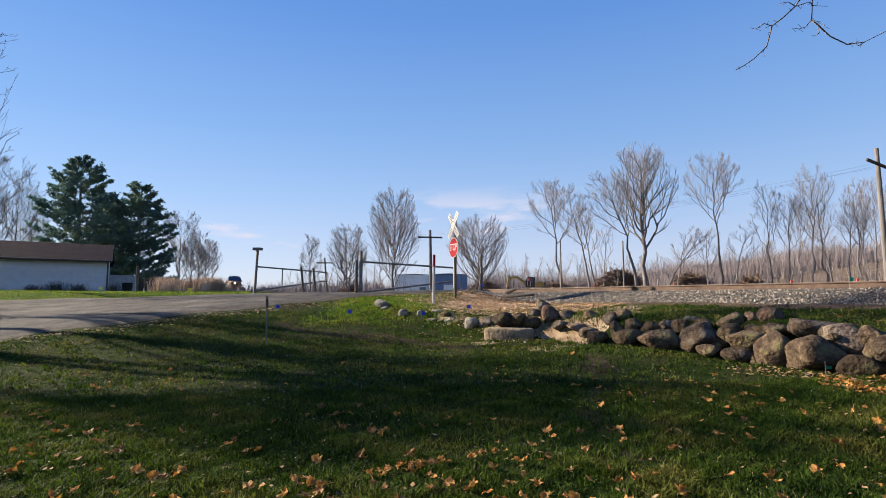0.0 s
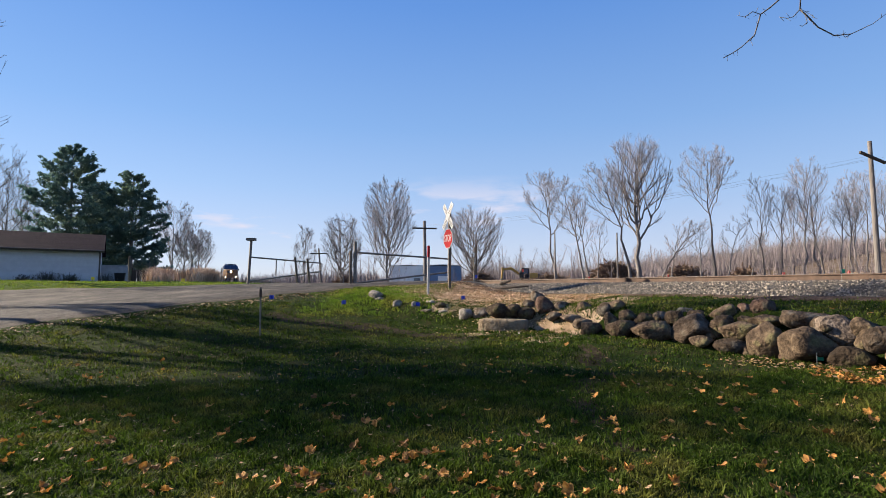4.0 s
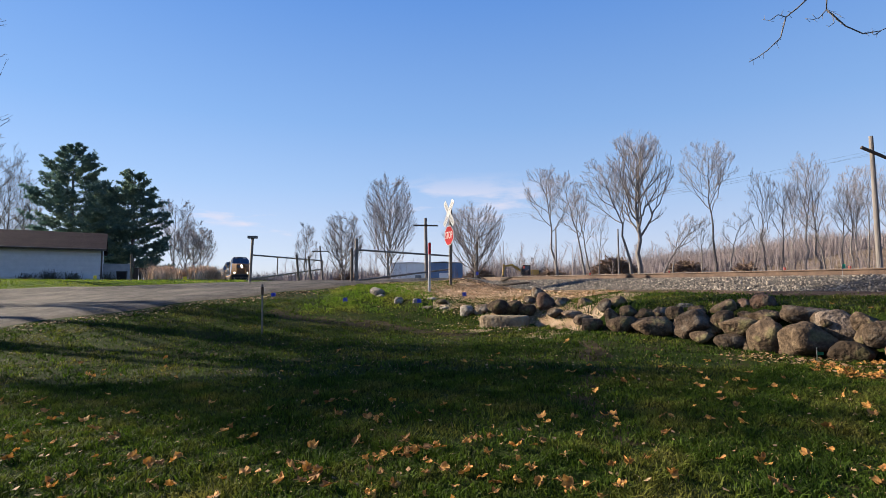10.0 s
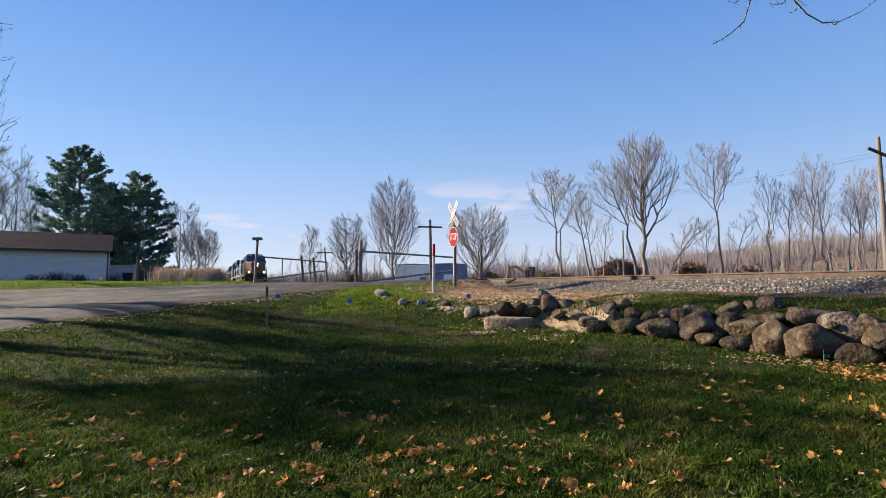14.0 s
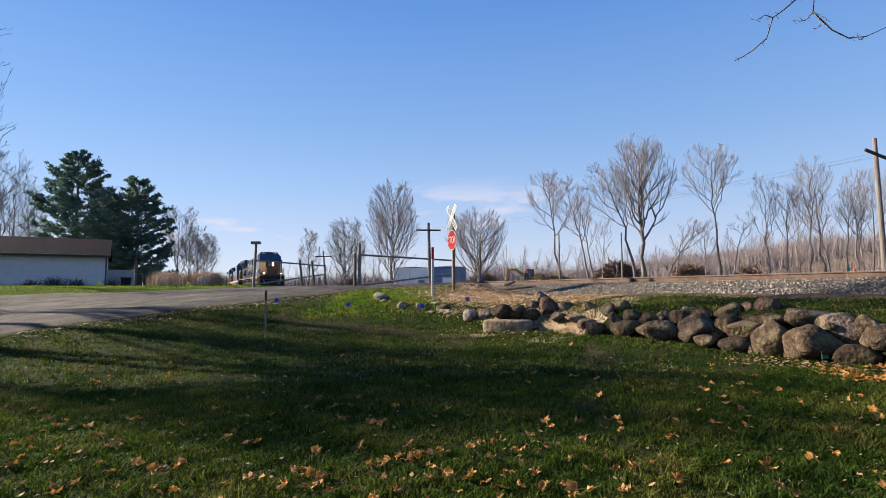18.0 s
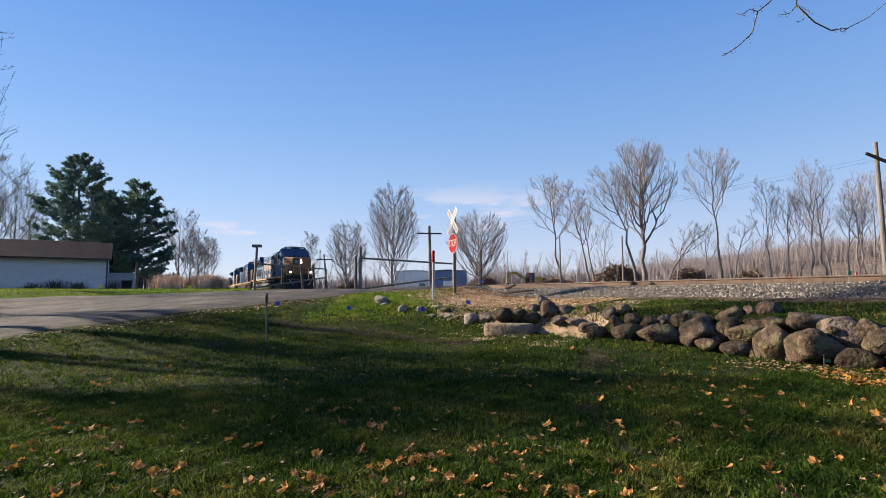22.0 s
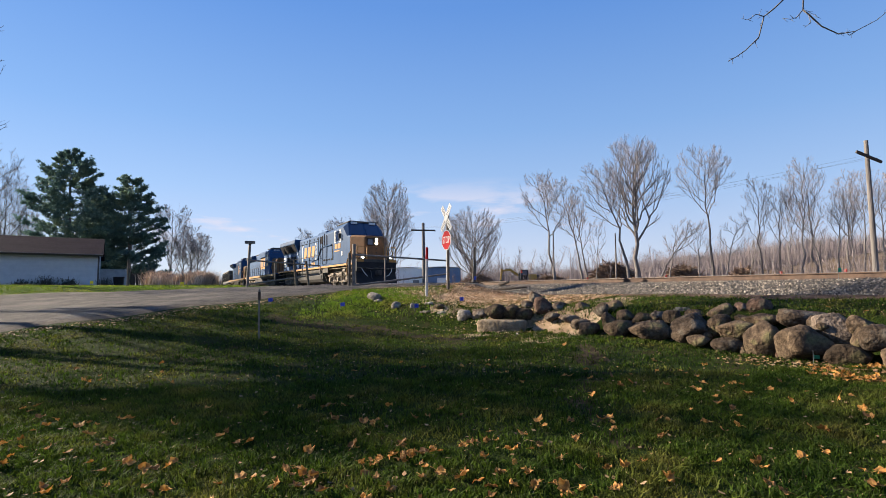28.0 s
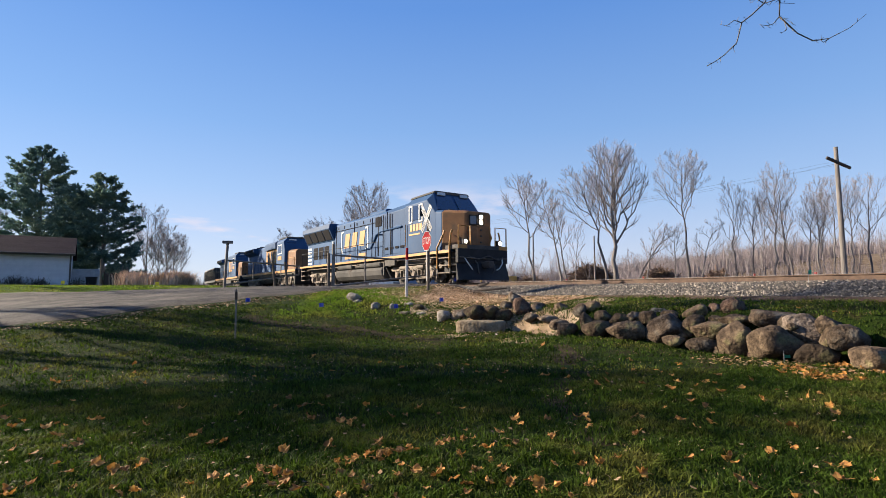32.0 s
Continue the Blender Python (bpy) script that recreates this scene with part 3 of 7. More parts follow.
def lead_locomotive():
    loco = thing("diesel_locomotive", "navy and yellow six-axle diesel locomotive with lit headlamps", "locomotive", group="locomotives of the train")
    H = 11.15
    part("underframe", Mesh().box(-H + 0.5, H - 1.1, -1.05, 1.05, 1.05, 1.52), M_UNDER, loco, bevel=0.03)
    part("walkway", Mesh().box(-H + 0.35, H - 0.75, -1.53, 1.53, 1.52, 1.60), M_BLUE, loco)
    for y in (-1.534, 1.514):
        part("sill_stripe", Mesh().box(-H + 0.4, H - 0.8, y, y + 0.02, 1.45, 1.585), M_GOLD, loco, "yellow stripe along the sill")
    # cab: side walls lean in above the windows, windscreen slopes back, roof with cut corners
    cab = Mesh()
    cab.loft([ring(6.15, 1.52, 1.60, 4.62, 0.42), ring(8.35, 1.52, 1.60, 4.68, 0.42), ring(9.10, 1.46, 1.60, 3.62, 0.12)])
    part("cab", cab, M_BLUE, loco, bevel=0.04)
    part("cab_roof", Mesh().loft([ring(6.10, 1.16, 4.60, 4.74, 0.10), ring(8.40, 1.14, 4.66, 4.80, 0.10)]), M_TANK, loco, "pale grey cab roof", bevel=0.02)
    for s in (-1, 1):
        # two windscreen panes on the slope
        a, b = Vector((9.05, s * 0.06, 3.68)), Vector((8.42, s * 0.06, 4.56))
        w = s * 1.18
        part("windscreen", Mesh().add([a + Vector((0.03, 0, 0.03)), Vector((a.x + 0.03, w * 1.12, a.z + 0.03)), Vector((b.x + 0.03, w * 0.86, b.z)), b + Vector((0.03, 0, 0)), a, Vector((a.x, w * 1.12, a.z)), Vector((b.x, w * 0.86, b.z - 0.03)), b - Vector((0, 0, 0.03))],
                                      [(0, 1, 2, 3), (4, 7, 6, 5), (0, 4, 5, 1), (2, 6, 7, 3), (1, 5, 6, 2), (0, 3, 7, 4)]), M_PANE, loco, "dark sloping windscreen pane")
        part("number_board", Mesh().box(-0.02, 0.05, -0.24, 0.24, -0.08, 0.08, pose(8.46, s * 0.72, 4.63, 0, -12, 0)), M_PLATE, loco, "lit white number board")
        y = s * 1.53
        win = part("side_window", Mesh().box(6.75, 7.85, y - 0.012, y + 0.012, 3.35, 4.10), M_PANE, loco, "cab side window")
        for x0, x1, z0, z1 in ((6.60, 6.67, 3.22, 4.14), (6.90, 6.97, 3.22, 4.14), (6.67, 6.90, 4.07, 4.14), (6.67, 6.90, 3.22, 3.29), (7.62, 7.69, 3.22, 4.14), (7.92, 7.99, 3.22, 4.14), (7.69, 7.92, 4.07, 4.14), (7.69, 7.92, 3.22, 3.29)):
            part("window_frame", Mesh().box(x0, x1, y - 0.025, y + 0.025, z0, z1), M_PLATE, win, "pale metal window frame")
        for k in range(4):
            part("figure_bar", Mesh().box(6.7 + k * 0.32, 6.94 + k * 0.32, y - 0.006, y + 0.006, 2.78, 3.14), M_GOLD, loco, "yellow bar below the cab window")
        part("lightning_bar", Mesh().box(6.6, 7.7, y - 0.006, y + 0.006, 2.56, 2.64), M_GOLD, loco)
    # nose: tapers forward, yellow front with its shade put into the colour
    nose = Mesh().loft([ring(8.95, 1.46, 1.60, 3.66, 0.10), ring(9.62, 1.44, 1.60, 3.60, 0.12)])
    part("nose", nose, M_BLUE, loco, bevel=0.04)
    part("nose_front", Mesh().loft([ring(9.63, 1.435, 1.60, 3.595, 0.12), ring(10.62, 0.80, 1.60, 3.50, 0.12), ring(10.72, 0.72, 1.60, 3.46, 0.10)]), M_NOSESHADE, loco, "yellow nose with its shade painted in", bevel=0.03)
    part("nose_door", Mesh().box(10.72, 10.75, -0.66, -0.10, 1.85, 3.3), M_NOSESHADE, loco, bevel=0.01)
    nw = part("nose_window", Mesh().box(10.75, 10.765, -0.56, -0.18, 2.86, 3.24), M_PANE, loco, "small nose door window")
    part("window_rim", Mesh().box(10.75, 10.785, -0.62, -0.56, 2.80, 3.30).box(10.75, 10.785, -0.18, -0.12, 2.80, 3.30).box(10.75, 10.785, -0.56, -0.18, 2.80, 2.86).box(10.75, 10.785, -0.56, -0.18, 3.24, 3.30), M_BLACK, nw, "black rubber window rim", bevel=0.01)
    hl = part("headlamp_housing", Mesh().box(10.68, 10.78, -0.06, 0.22, 2.80, 3.36), M_BLACK, loco, bevel=0.02)
    for z in (2.95, 3.21):
        part("headlamp", Mesh().tube([(10.77, 0.08, z), (10.82, 0.08, z)], 0.105, 16), M_LAMP, hl, "glowing headlamp")
    deck = part("front_platform", Mesh().box(10.0, 11.06, -1.50, 1.50, 1.60, 1.80), M_UNDER, loco, "dark front platform", bevel=0.02)
    for q in (-1.49, 0.97):
        part("corner_stripe", Mesh().box(11.06, 11.075, q, q + 0.52, 1.62, 1.79), M_GOLD, deck, "yellow patch on the platform corner")
    for z in (1.95, 2.25, 2.55, 2.85, 3.15):
        part("door_hinge", Mesh().box(10.73, 10.78, 0.06, 0.16, z, z + 0.07), M_UNDER, loco)
    for y in (-0.62, 0.62):
        part("nose_grab", Mesh().tube([(10.74, y, 1.75), (10.82, y, 1.8), (10.82, y, 2.7), (10.74, y, 2.75)], 0.022, 6), M_GOLD, loco, "yellow grab iron on the nose")
    part("hose_bundle", Mesh().tube([(11.08, -0.9, 1.25), (11.2, -0.4, 1.12), (11.22, 0.2, 1.28), (11.2, 0.8, 1.10), (11.08, 1.2, 1.25)], 0.035, 6), M_UNDER, loco, "slack hose across the pilot")
    part("uncoupling_lever", Mesh().tube([(11.12, -1.45, 1.20), (11.2, -0.3, 1.15), (11.2, 0.3, 1.15), (11.12, 1.45, 1.20)], 0.02, 6), M_TRUCK, loco)
    for s in (-1, 1):
        d = part("ditch_light", Mesh().box(10.80, 11.05, s * 1.05 - 0.13, s * 1.05 + 0.13, 1.82, 2.08), M_BLACK, loco, bevel=0.02)
        part("lens", Mesh().tube([(11.04, s * 1.05, 1.95), (11.08, s * 1.05, 1.95)], 0.09, 14), M_LAMP, d, "glowing ditch light")
        # steps at the front corner with yellow grab irons
        st = part("step_well", Mesh().box(9.35, 9.43, s * 1.50 - 0.04, s * 1.50 + 0.04, 0.45, 1.55).box(10.40, 10.48, s * 1.50 - 0.04, s * 1.50 + 0.04, 0.45, 1.55).box(9.40, 10.45, s * 1.1 - 0.03, s * 1.1 + 0.03, 0.45, 1.5), M_BLACK, loco)
        for z in (0.47, 0.83, 1.19):
            part("step", Mesh().box(9.41, 10.43, s * 1.33 - 0.2, s * 1.33 + 0.2, z, z + 0.05), M_TRUCK, st, "worn steel step")
        for x in (9.37, 10.45):
            part("grab_iron", Mesh().tube([(x, s * 1.55, 0.7), (x, s * 1.56, 1.7), (x + (0.02 if x > 9.5 else 0.45), s * 1.50, 2.35), (x + (0.02 if x > 9.5 else 0.45), s * 1.42, 2.55)], 0.045, 6), M_GOLD, loco, "yellow grab iron")
    part("handrail", Mesh().tube([(11.04, -1.45, 1.8), (11.04, -1.45, 2.70), (11.04, -0.75, 2.70), (11.04, -0.75, 1.8)], 0.032, 6), M_GOLD, loco, "yellow end handrail")
    part("handrail", Mesh().tube([(11.04, 1.45, 1.8), (11.04, 1.45, 2.70), (11.04, 0.75, 2.70), (11.04, 0.75, 1.8)], 0.032, 6), M_GOLD, loco, "yellow end handrail")
    part("pilot", Mesh().loft([[(10.87, -1.5, 0.95), (10.87, 1.5, 0.95), (10.87, 1.5, 1.60), (10.87, -1.5, 1.60)], [(11.07, -1.5, 0.95), (11.07, 1.5, 0.95), (11.07, 1.5, 1.60), (11.07, -1.5, 1.60)]]), M_BLACK, loco)
    part("plough", Mesh().add([(10.92, -1.5, 0.14), (10.92, 1.5, 0.14), (10.92, 1.5, 1.0), (10.92, -1.5, 1.0), (11.42, -0.2, 0.14), (11.42, 0.2, 0.14), (11.07, 0.2, 1.0), (11.07, -0.2, 1.0), (11.17, -1.55, 0.14), (11.17, 1.55, 0.14)],
                              [(0, 8, 4, 5, 9, 1), (8, 3, 7, 4), (4, 7, 6, 5), (5, 6, 2, 9), (3, 2, 6, 7), (0, 1, 2, 3), (0, 3, 8), (1, 9, 2)]), M_BLACK, loco, "black snowplough pilot")
    part("coupler", Mesh().box(10.92, 11.57, -0.14, 0.14, 0.72, 1.0).box(11.42, 11.74, -0.2, 0.12, 0.70, 1.02), M_UNDER, loco, bevel=0.04)
    for y in (-0.5, 0.5):
        part("air_hose", Mesh().tube([(11.08, y, 1.05), (11.27, y, 0.9), (11.32, y, 0.6), (11.24, y * 0.8, 0.45)], 0.03, 6), M_TANK, loco)
    # electrical cabinet, long hood, flared radiator
    part("electrical_cabinet", Mesh().loft([ring(3.3, 1.36, 1.60, 4.40, 0.30), ring(6.16, 1.40, 1.60, 4.52, 0.34)]), M_BLUE, loco, bevel=0.03)
    part("long_hood", Mesh().loft([ring(-10.15, 1.08, 1.60, 4.38, 0.16), ring(3.35, 1.08, 1.60, 4.42, 0.16)]), M_BLUE, loco, bevel=0.03)
    rad = Mesh().loft([[(x, -1.10, 3.25), (x, 1.10, 3.25), (x, 1.52, 4.12), (x, 1.48, 4.46), (x, -1.48, 4.46), (x, -1.52, 4.12)] for x in (-10.15, -4.7)])
    r = part("radiator_housing", rad, M_BLUE, loco, "flared radiator housing", bevel=0.03)
    for s in (-1, 1):
        for k in range(4):
            x0 = -10.0 + k * 1.31
            y0, z0, y1, z1 = s * 1.17, 3.36, s * 1.495, 4.04
            o = s * 0.02
            part("radiator_grille", Mesh().add([(x0, y0 + o, z0), (x0 + 1.16, y0 + o, z0), (x0 + 1.16, y1 + o, z1), (x0, y1 + o, z1), (x0, y0, z0 + 0.02), (x0 + 1.16, y0, z0 + 0.02), (x0 + 1.16, y1, z1 + 0.02), (x0, y1, z1 + 0.02)],
                                               [(0, 1, 2, 3), (4, 7, 6, 5), (0, 4, 5, 1), (1, 5, 6, 2), (2, 6, 7, 3), (3, 7, 4, 0)]), M_GRILLE, r, "dark radiator grille")
        y = s * 1.085
        # hood doors, louvres and the marks on the flank
        for k in range(9):
            x0 = -4.3 + k * 0.80
            part("hood_door", Mesh().box(x0, x0 + 0.74, y - 0.012, y + 0.012, 1.75, 2.62 if k % 3 else 3.0), M_BLUE, loco, bevel=0.008)
        for k in range(5):
            part("louvre", Mesh().box(-10.05, -9.2, y - 0.02, y + 0.03 * s + 0.02, 1.72 + k * 0.28, 1.88 + k * 0.28), M_PLATE, loco, "pale air louvre")
        for k in range(3):
            part("side_grille", Mesh().box(-8.8 + k * 1.1, -7.9 + k * 1.1, y - 0.015, y + 0.015, 2.05, 2.95), M_GRILLE, loco)
        part("air_intake", Mesh().box(1.75, 2.55, y - 0.02, y + 0.02, 3.55, 4.15), M_GRILLE, loco, "dark intake screen", bevel=0.01)
        e0, e1 = y - 0.02, y + 0.02
        for xb, sg in ((-3.45, 1), (0.75, -1)):
            q = sorted((xb, xb + 0.13 * sg)), sorted((xb, xb + 0.36 * sg))
            part("flank_bracket", Mesh().box(*q[0], e0, e1, 2.25, 3.75).box(*q[1], e0, e1, 3.62, 3.75).box(*q[1], e0, e1, 2.25, 2.38), M_PLATE, loco, "pale bracket mark")
        for x0 in (-2.9, -1.75, -0.6):
            part("flank_emblem", Mesh().prism([(x0, 2.55), (x0 + 0.72, 2.55), (x0 + 0.92, 3.52), (x0 + 0.20, 3.52)], e0, e1), M_GOLD, loco, "yellow painted emblem block")
        for x0 in (-2.8, -0.6):
            part("flank_stripe", Mesh().box(x0, x0 + 1.0, e0, e1, 1.80, 2.08), M_GOLD, loco)
        for k in range(7):
            part("vent_slot", Mesh().box(3.0 + k * 0.62, 3.38 + k * 0.62, s * (1.10 if k < 1 else 1.42) - 0.012, s * (1.10 if k < 1 else 1.42) + 0.012, 2.02, 2.14), M_GRILLE, loco)
        for x in (2.85, 3.42, 4.35, 6.1):
            part("cabinet_seam", Mesh().box(x, x + 0.05, s * 1.43 - 0.03, s * 1.43 + 0.005, 1.7, 4.05), M_GRILLE, loco, "dark panel seam")
        part("cabinet_grab", Mesh().tube([(4.0, s * 1.47, 3.2), (4.0, s * 1.47, 4.2)], 0.03, 6), M_GRILLE, loco)
        for k in range(6):
            part("roof_latch", Mesh().box(-4.0 + k * 1.0, -3.9 + k * 1.0, y - 0.02, y + 0.02, 3.95, 4.12), M_GRILLE, loco)
        part("data_plate", Mesh().box(8.1, 8.32, s * 1.53 - 0.004, s * 1.53 + 0.004, 2.2, 2.5), M_PLATE, loco, "small white data plate")
        for x in (3.6, 4.6):
            part("cabinet_door", Mesh().box(x, x + 0.8, s * 1.385 - 0.012, s * 1.385 + 0.012, 1.75, 3.3), M_BLUE, loco, bevel=0.008)
        part("cable_duct", Mesh().tube([(-0.5, s * 1.12, 2.25), (1.2, s * 1.12, 2.3), (2.0, s * 1.14, 3.1), (3.2, s * 1.40, 3.15), (5.6, s * 1.44, 3.2)], 0.05, 6), M_BLUE, loco)
        rails_along(loco, s * 1.48, -10.3, 2.6, 1.60, M_BLACK, 1.30)
        for xa, xb in ((-3.35, -0.95), (0.15, 3.05)):
            part("air_reservoir", Mesh().tube([(xa, s * 1.24, 1.235), (xa + 0.08, s * 1.24, 1.235), (xb - 0.08, s * 1.24, 1.235), (xb, s * 1.24, 1.235)], [0.12, 0.19, 0.19, 0.12], 14), M_TANK, loco, "grey air reservoir", smooth=False)
        part("air_filter", Mesh().tube([(-0.75, s * 1.2, 1.2), (-0.05, s * 1.2, 1.2)], 0.10, 10), M_UNDER, loco)
        part("sand_pipe", Mesh().tube([(3.4, s * 1.25, 1.3), (3.7, s * 1.3, 0.9), (4.1, s * 1.2, 0.35)], 0.03, 6), M_UNDER, loco)
        st = part("rear_step_well", Mesh().box(-10.4, -9.5, s * 1.10 - 0.03, s * 1.10 + 0.03, 0.45, 1.5).box(-10.4, -10.3, s * 1.3 - 0.2, s * 1.3 + 0.2, 0.45, 1.5), M_BLACK, loco)
        for z in (0.47, 0.83, 1.19):
            part("step", Mesh().box(-10.35, -9.55, s * 1.33 - 0.18, s * 1.33 + 0.18, z, z + 0.05), M_TRUCK, st)
    for s in (-1, 1):
        y = s * 1.10
        for x in (-4.35, -1.35, 1.3, 2.75):
            part("hood_seam", Mesh().box(x, x + 0.035, y - 0.012, y + 0.012, 1.68, 4.2), M_GRILLE, loco, "dark panel seam")
        part("roof_seam", Mesh().box(-4.6, 3.3, y - 0.010, y + 0.010, 3.82, 3.85), M_GRILLE, loco, "dark panel seam")
        part("lift_lug", Mesh().box(-4.9, -4.78, s * 1.12 - 0.03, s * 1.12 + 0.03, 3.0, 3.2), M_PLATE, loco)
        part("battery_box", Mesh().box(3.7, 4.9, s * 1.36 - 0.10, s * 1.36 + 0.10, 1.06, 1.44), M_UNDER, loco, bevel=0.02)
        part("brake_cylinder", Mesh().tube([(8.0, s * 1.28, 1.12), (8.55, s * 1.28, 1.12)], 0.13, 10), M_TRUCK, loco)
        part("brake_pipe", Mesh().tube([(-9.4, s * 1.34, 1.30), (-3.6, s * 1.34, 1.28), (3.2, s * 1.34, 1.33), (9.2, s * 1.34, 1.30)], 0.03, 6), M_TRUCK, loco)
        for x in (-4.1, 3.45):
            part("tank_strap", Mesh().box(x, x + 0.09, s * 1.36 - 0.06, s * 1.36 + 0.06, 0.55, 1.30), M_UNDER, loco)
        part("cab_grab", Mesh().tube([(6.32, s * 1.58, 2.0), (6.32, s * 1.60, 3.2)], 0.022, 6), M_GOLD, loco, "yellow grab iron")
        part("mirror", Mesh().box(8.02, 8.07, s * 1.66 - 0.09, s * 1.66 + 0.09, 3.45, 3.85), M_BLACK, loco, bevel=0.01)
        part("sand_filler", Mesh().tube([(9.75, s * 1.02, 3.50), (9.75, s * 1.02, 3.62)], 0.11, 10), M_UNDER, loco)
        part("coupled_hose", Mesh().tube([(11.08, s * 1.15, 1.20), (11.22, s * 1.05, 0.95), (11.24, s * 0.85, 0.70), (11.16, s * 0.72, 0.62)], 0.028, 6), M_PLATE, loco, "pale air hose")
    for x in (-9.2, -7.6, -6.0):
        part("radiator_fan", Mesh().tube([(x, 0, 4.45), (x, 0, 4.56)], 0.62, 20), M_UNDER, loco)
    part("exhaust_stack", Mesh().box(-0.8, 0.4, -0.35, 0.35, 4.40, 4.58), M_UNDER, loco, bevel=0.03)
    part("brake_hatch", Mesh().loft([ring(0.6, 0.9, 4.40, 4.60, 0.1), ring(2.7, 0.9, 4.40, 4.62, 0.1)]), M_BLUE, loco)
    part("air_conditioner", Mesh().box(6.5, 7.6, -0.55, 0.55, 4.72, 4.92), M_PLATE, loco, bevel=0.04)
    part("horn", Mesh().tube([(4.9, 0.3, 4.55), (4.9, 0.3, 4.72), (5.3, 0.3, 4.74)], 0.05, 8), M_GOLD, loco)
    tank = [(-0.85, 0.28), (0.85, 0.28), (1.22, 0.36), (1.42, 0.58), (1.46, 0.85), (1.38, 1.03), (-1.38, 1.03), (-1.46, 0.85), (-1.42, 0.58), (-1.22, 0.36)]
    part("fuel_tank", Mesh().loft([[(x, y, z) for y, z in tank] for x in (-3.6, 3.3)]), M_TANK, loco, "dusty grey fuel tank", bevel=0.06)
    truck_of(loco, 6.55)
    truck_of(loco, -6.75)
    return loco


def second_locomotive():
    """An older low-nosed unit: separate cab, narrow hood, wing radiators."""
    loco = thing("older_diesel_locomotive", "navy and yellow low-nosed diesel locomotive behind the leader", "locomotive", group="locomotives of the train")
    H = 10.4
    part("underframe", Mesh().box(-H + 0.4, H - 0.6, -1.40, 1.40, 1.10, 1.45), M_UNDER, loco, bevel=0.03)
    part("walkway", Mesh().box(-H + 0.3, H - 0.3, -1.52, 1.52, 1.45, 1.52), M_BLUE, loco)
    for y in (-1.524, 1.504):
        part("sill_stripe", Mesh().box(-H + 0.35, H - 0.35, y, y + 0.02, 1.30, 1.505), M_GOLD, loco, "yellow stripe along the sill")
    part("nose", Mesh().loft([ring(6.6, 1.22, 1.52, 3.30, 0.16), ring(9.1, 1.18, 1.52, 3.22, 0.18)]), M_NOSESHADE, loco, "yellow low nose with its shade painted in", bevel=0.03)
    cab = Mesh().loft([ring(4.2, 1.50, 1.52, 4.42, 0.36), ring(6.45, 1.50, 1.52, 4.42, 0.36), ring(6.75, 1.48, 1.52, 3.4, 0.1)])
    part("cab", cab, M_BLUE, loco, bevel=0.03)
    part("cab_roof", Mesh().loft([ring(4.0, 1.25, 4.38, 4.50, 0.1), ring(6.55, 1.25, 4.38, 4.50, 0.1)]), M_TANK, loco, "pale grey cab roof", bevel=0.02)
    for s in (-1, 1):
        part("windscreen", Mesh().box(-0.01, 0.03, -0.42, 0.42, -0.28, 0.28, pose(6.62, s * 0.85, 3.72, 0, -15, 0)), M_PANE, loco)
        part("number_board", Mesh().box(6.42, 6.52, s * 0.7 - 0.32, s * 0.7 + 0.32, 4.08, 4.28), M_PLATE, loco, "white number board")
        y = s * 1.51
        win = part("side_window", Mesh().box(4.75, 5.95, y - 0.012, y + 0.012, 3.05, 3.75), M_PANE, loco)
        part("window_frame", Mesh().box(4.68, 4.75, y - 0.02, y + 0.02, 2.98, 3.82).box(5.95, 6.02, y - 0.02, y + 0.02, 2.98, 3.82).box(4.75, 5.95, y - 0.02, y + 0.02, 2.98, 3.05).box(4.75, 5.95, y - 0.02, y + 0.02, 3.75, 3.82), M_PLATE, win)
        part("number_figures", Mesh().box(4.7, 5.9, y - 0.006, y + 0.006, 2.45, 2.8), M_GOLD, loco, "yellow bar below the cab window")
        y = s * 0.94
        part("emblem_panel", Mesh().box(-1.6, 2.2, y - 0.02, y + 0.02, 2.35, 3.75), M_GOLD, loco, "yellow painted emblem panel")
        part("emblem_blocks", Mesh().box(-0.9, -0.55, y - 0.03, y + 0.03, 2.6, 3.5).box(0.1, 0.45, y - 0.03, y + 0.03, 2.6, 3.5).box(1.1, 1.45, y - 0.03, y + 0.03, 2.6, 3.5), M_BLUE, loco)
        part("radiator_wing", Mesh().loft([[(x, s * 0.9, 3.5), (x, s * 1.45, 3.85), (x, s * 1.45, 4.18), (x, s * 0.9, 4.28)] for x in (-9.6, -5.2)]), M_BLUE, loco, bevel=0.02)
        part("radiator_grille", Mesh().box(-9.4, -5.4, s * 1.46 - 0.01, s * 1.46 + 0.01, 3.88, 4.12), M_GRILLE, loco)
        for k in range(10):
            x0 = -9.4 + k * 0.76
            part("hood_door", Mesh().box(x0, x0 + 0.70, s * 0.925 - 0.012, s * 0.925 + 0.012, 1.65, 3.1), M_BLUE, loco)
        rails_along(loco, s * 1.46, -9.8, 4.0, 1.52, M_BLACK, 1.4)
        part("grab_iron", Mesh().tube([(7.3, s * 1.5, 0.7), (7.3, s * 1.5, 1.6), (7.9, s * 1.45, 2.5), (9.6, s * 1.45, 2.5), (9.6, s * 1.45, 1.5)], 0.024, 6), M_GOLD, loco, "yellow grab iron")
        st = part("step_well", Mesh().box(9.1, 9.18, s * 1.45 - 0.04, s * 1.45 + 0.04, 0.45, 1.45).box(9.9, 9.98, s * 1.45 - 0.04, s * 1.45 + 0.04, 0.45, 1.45), M_BLACK, loco)
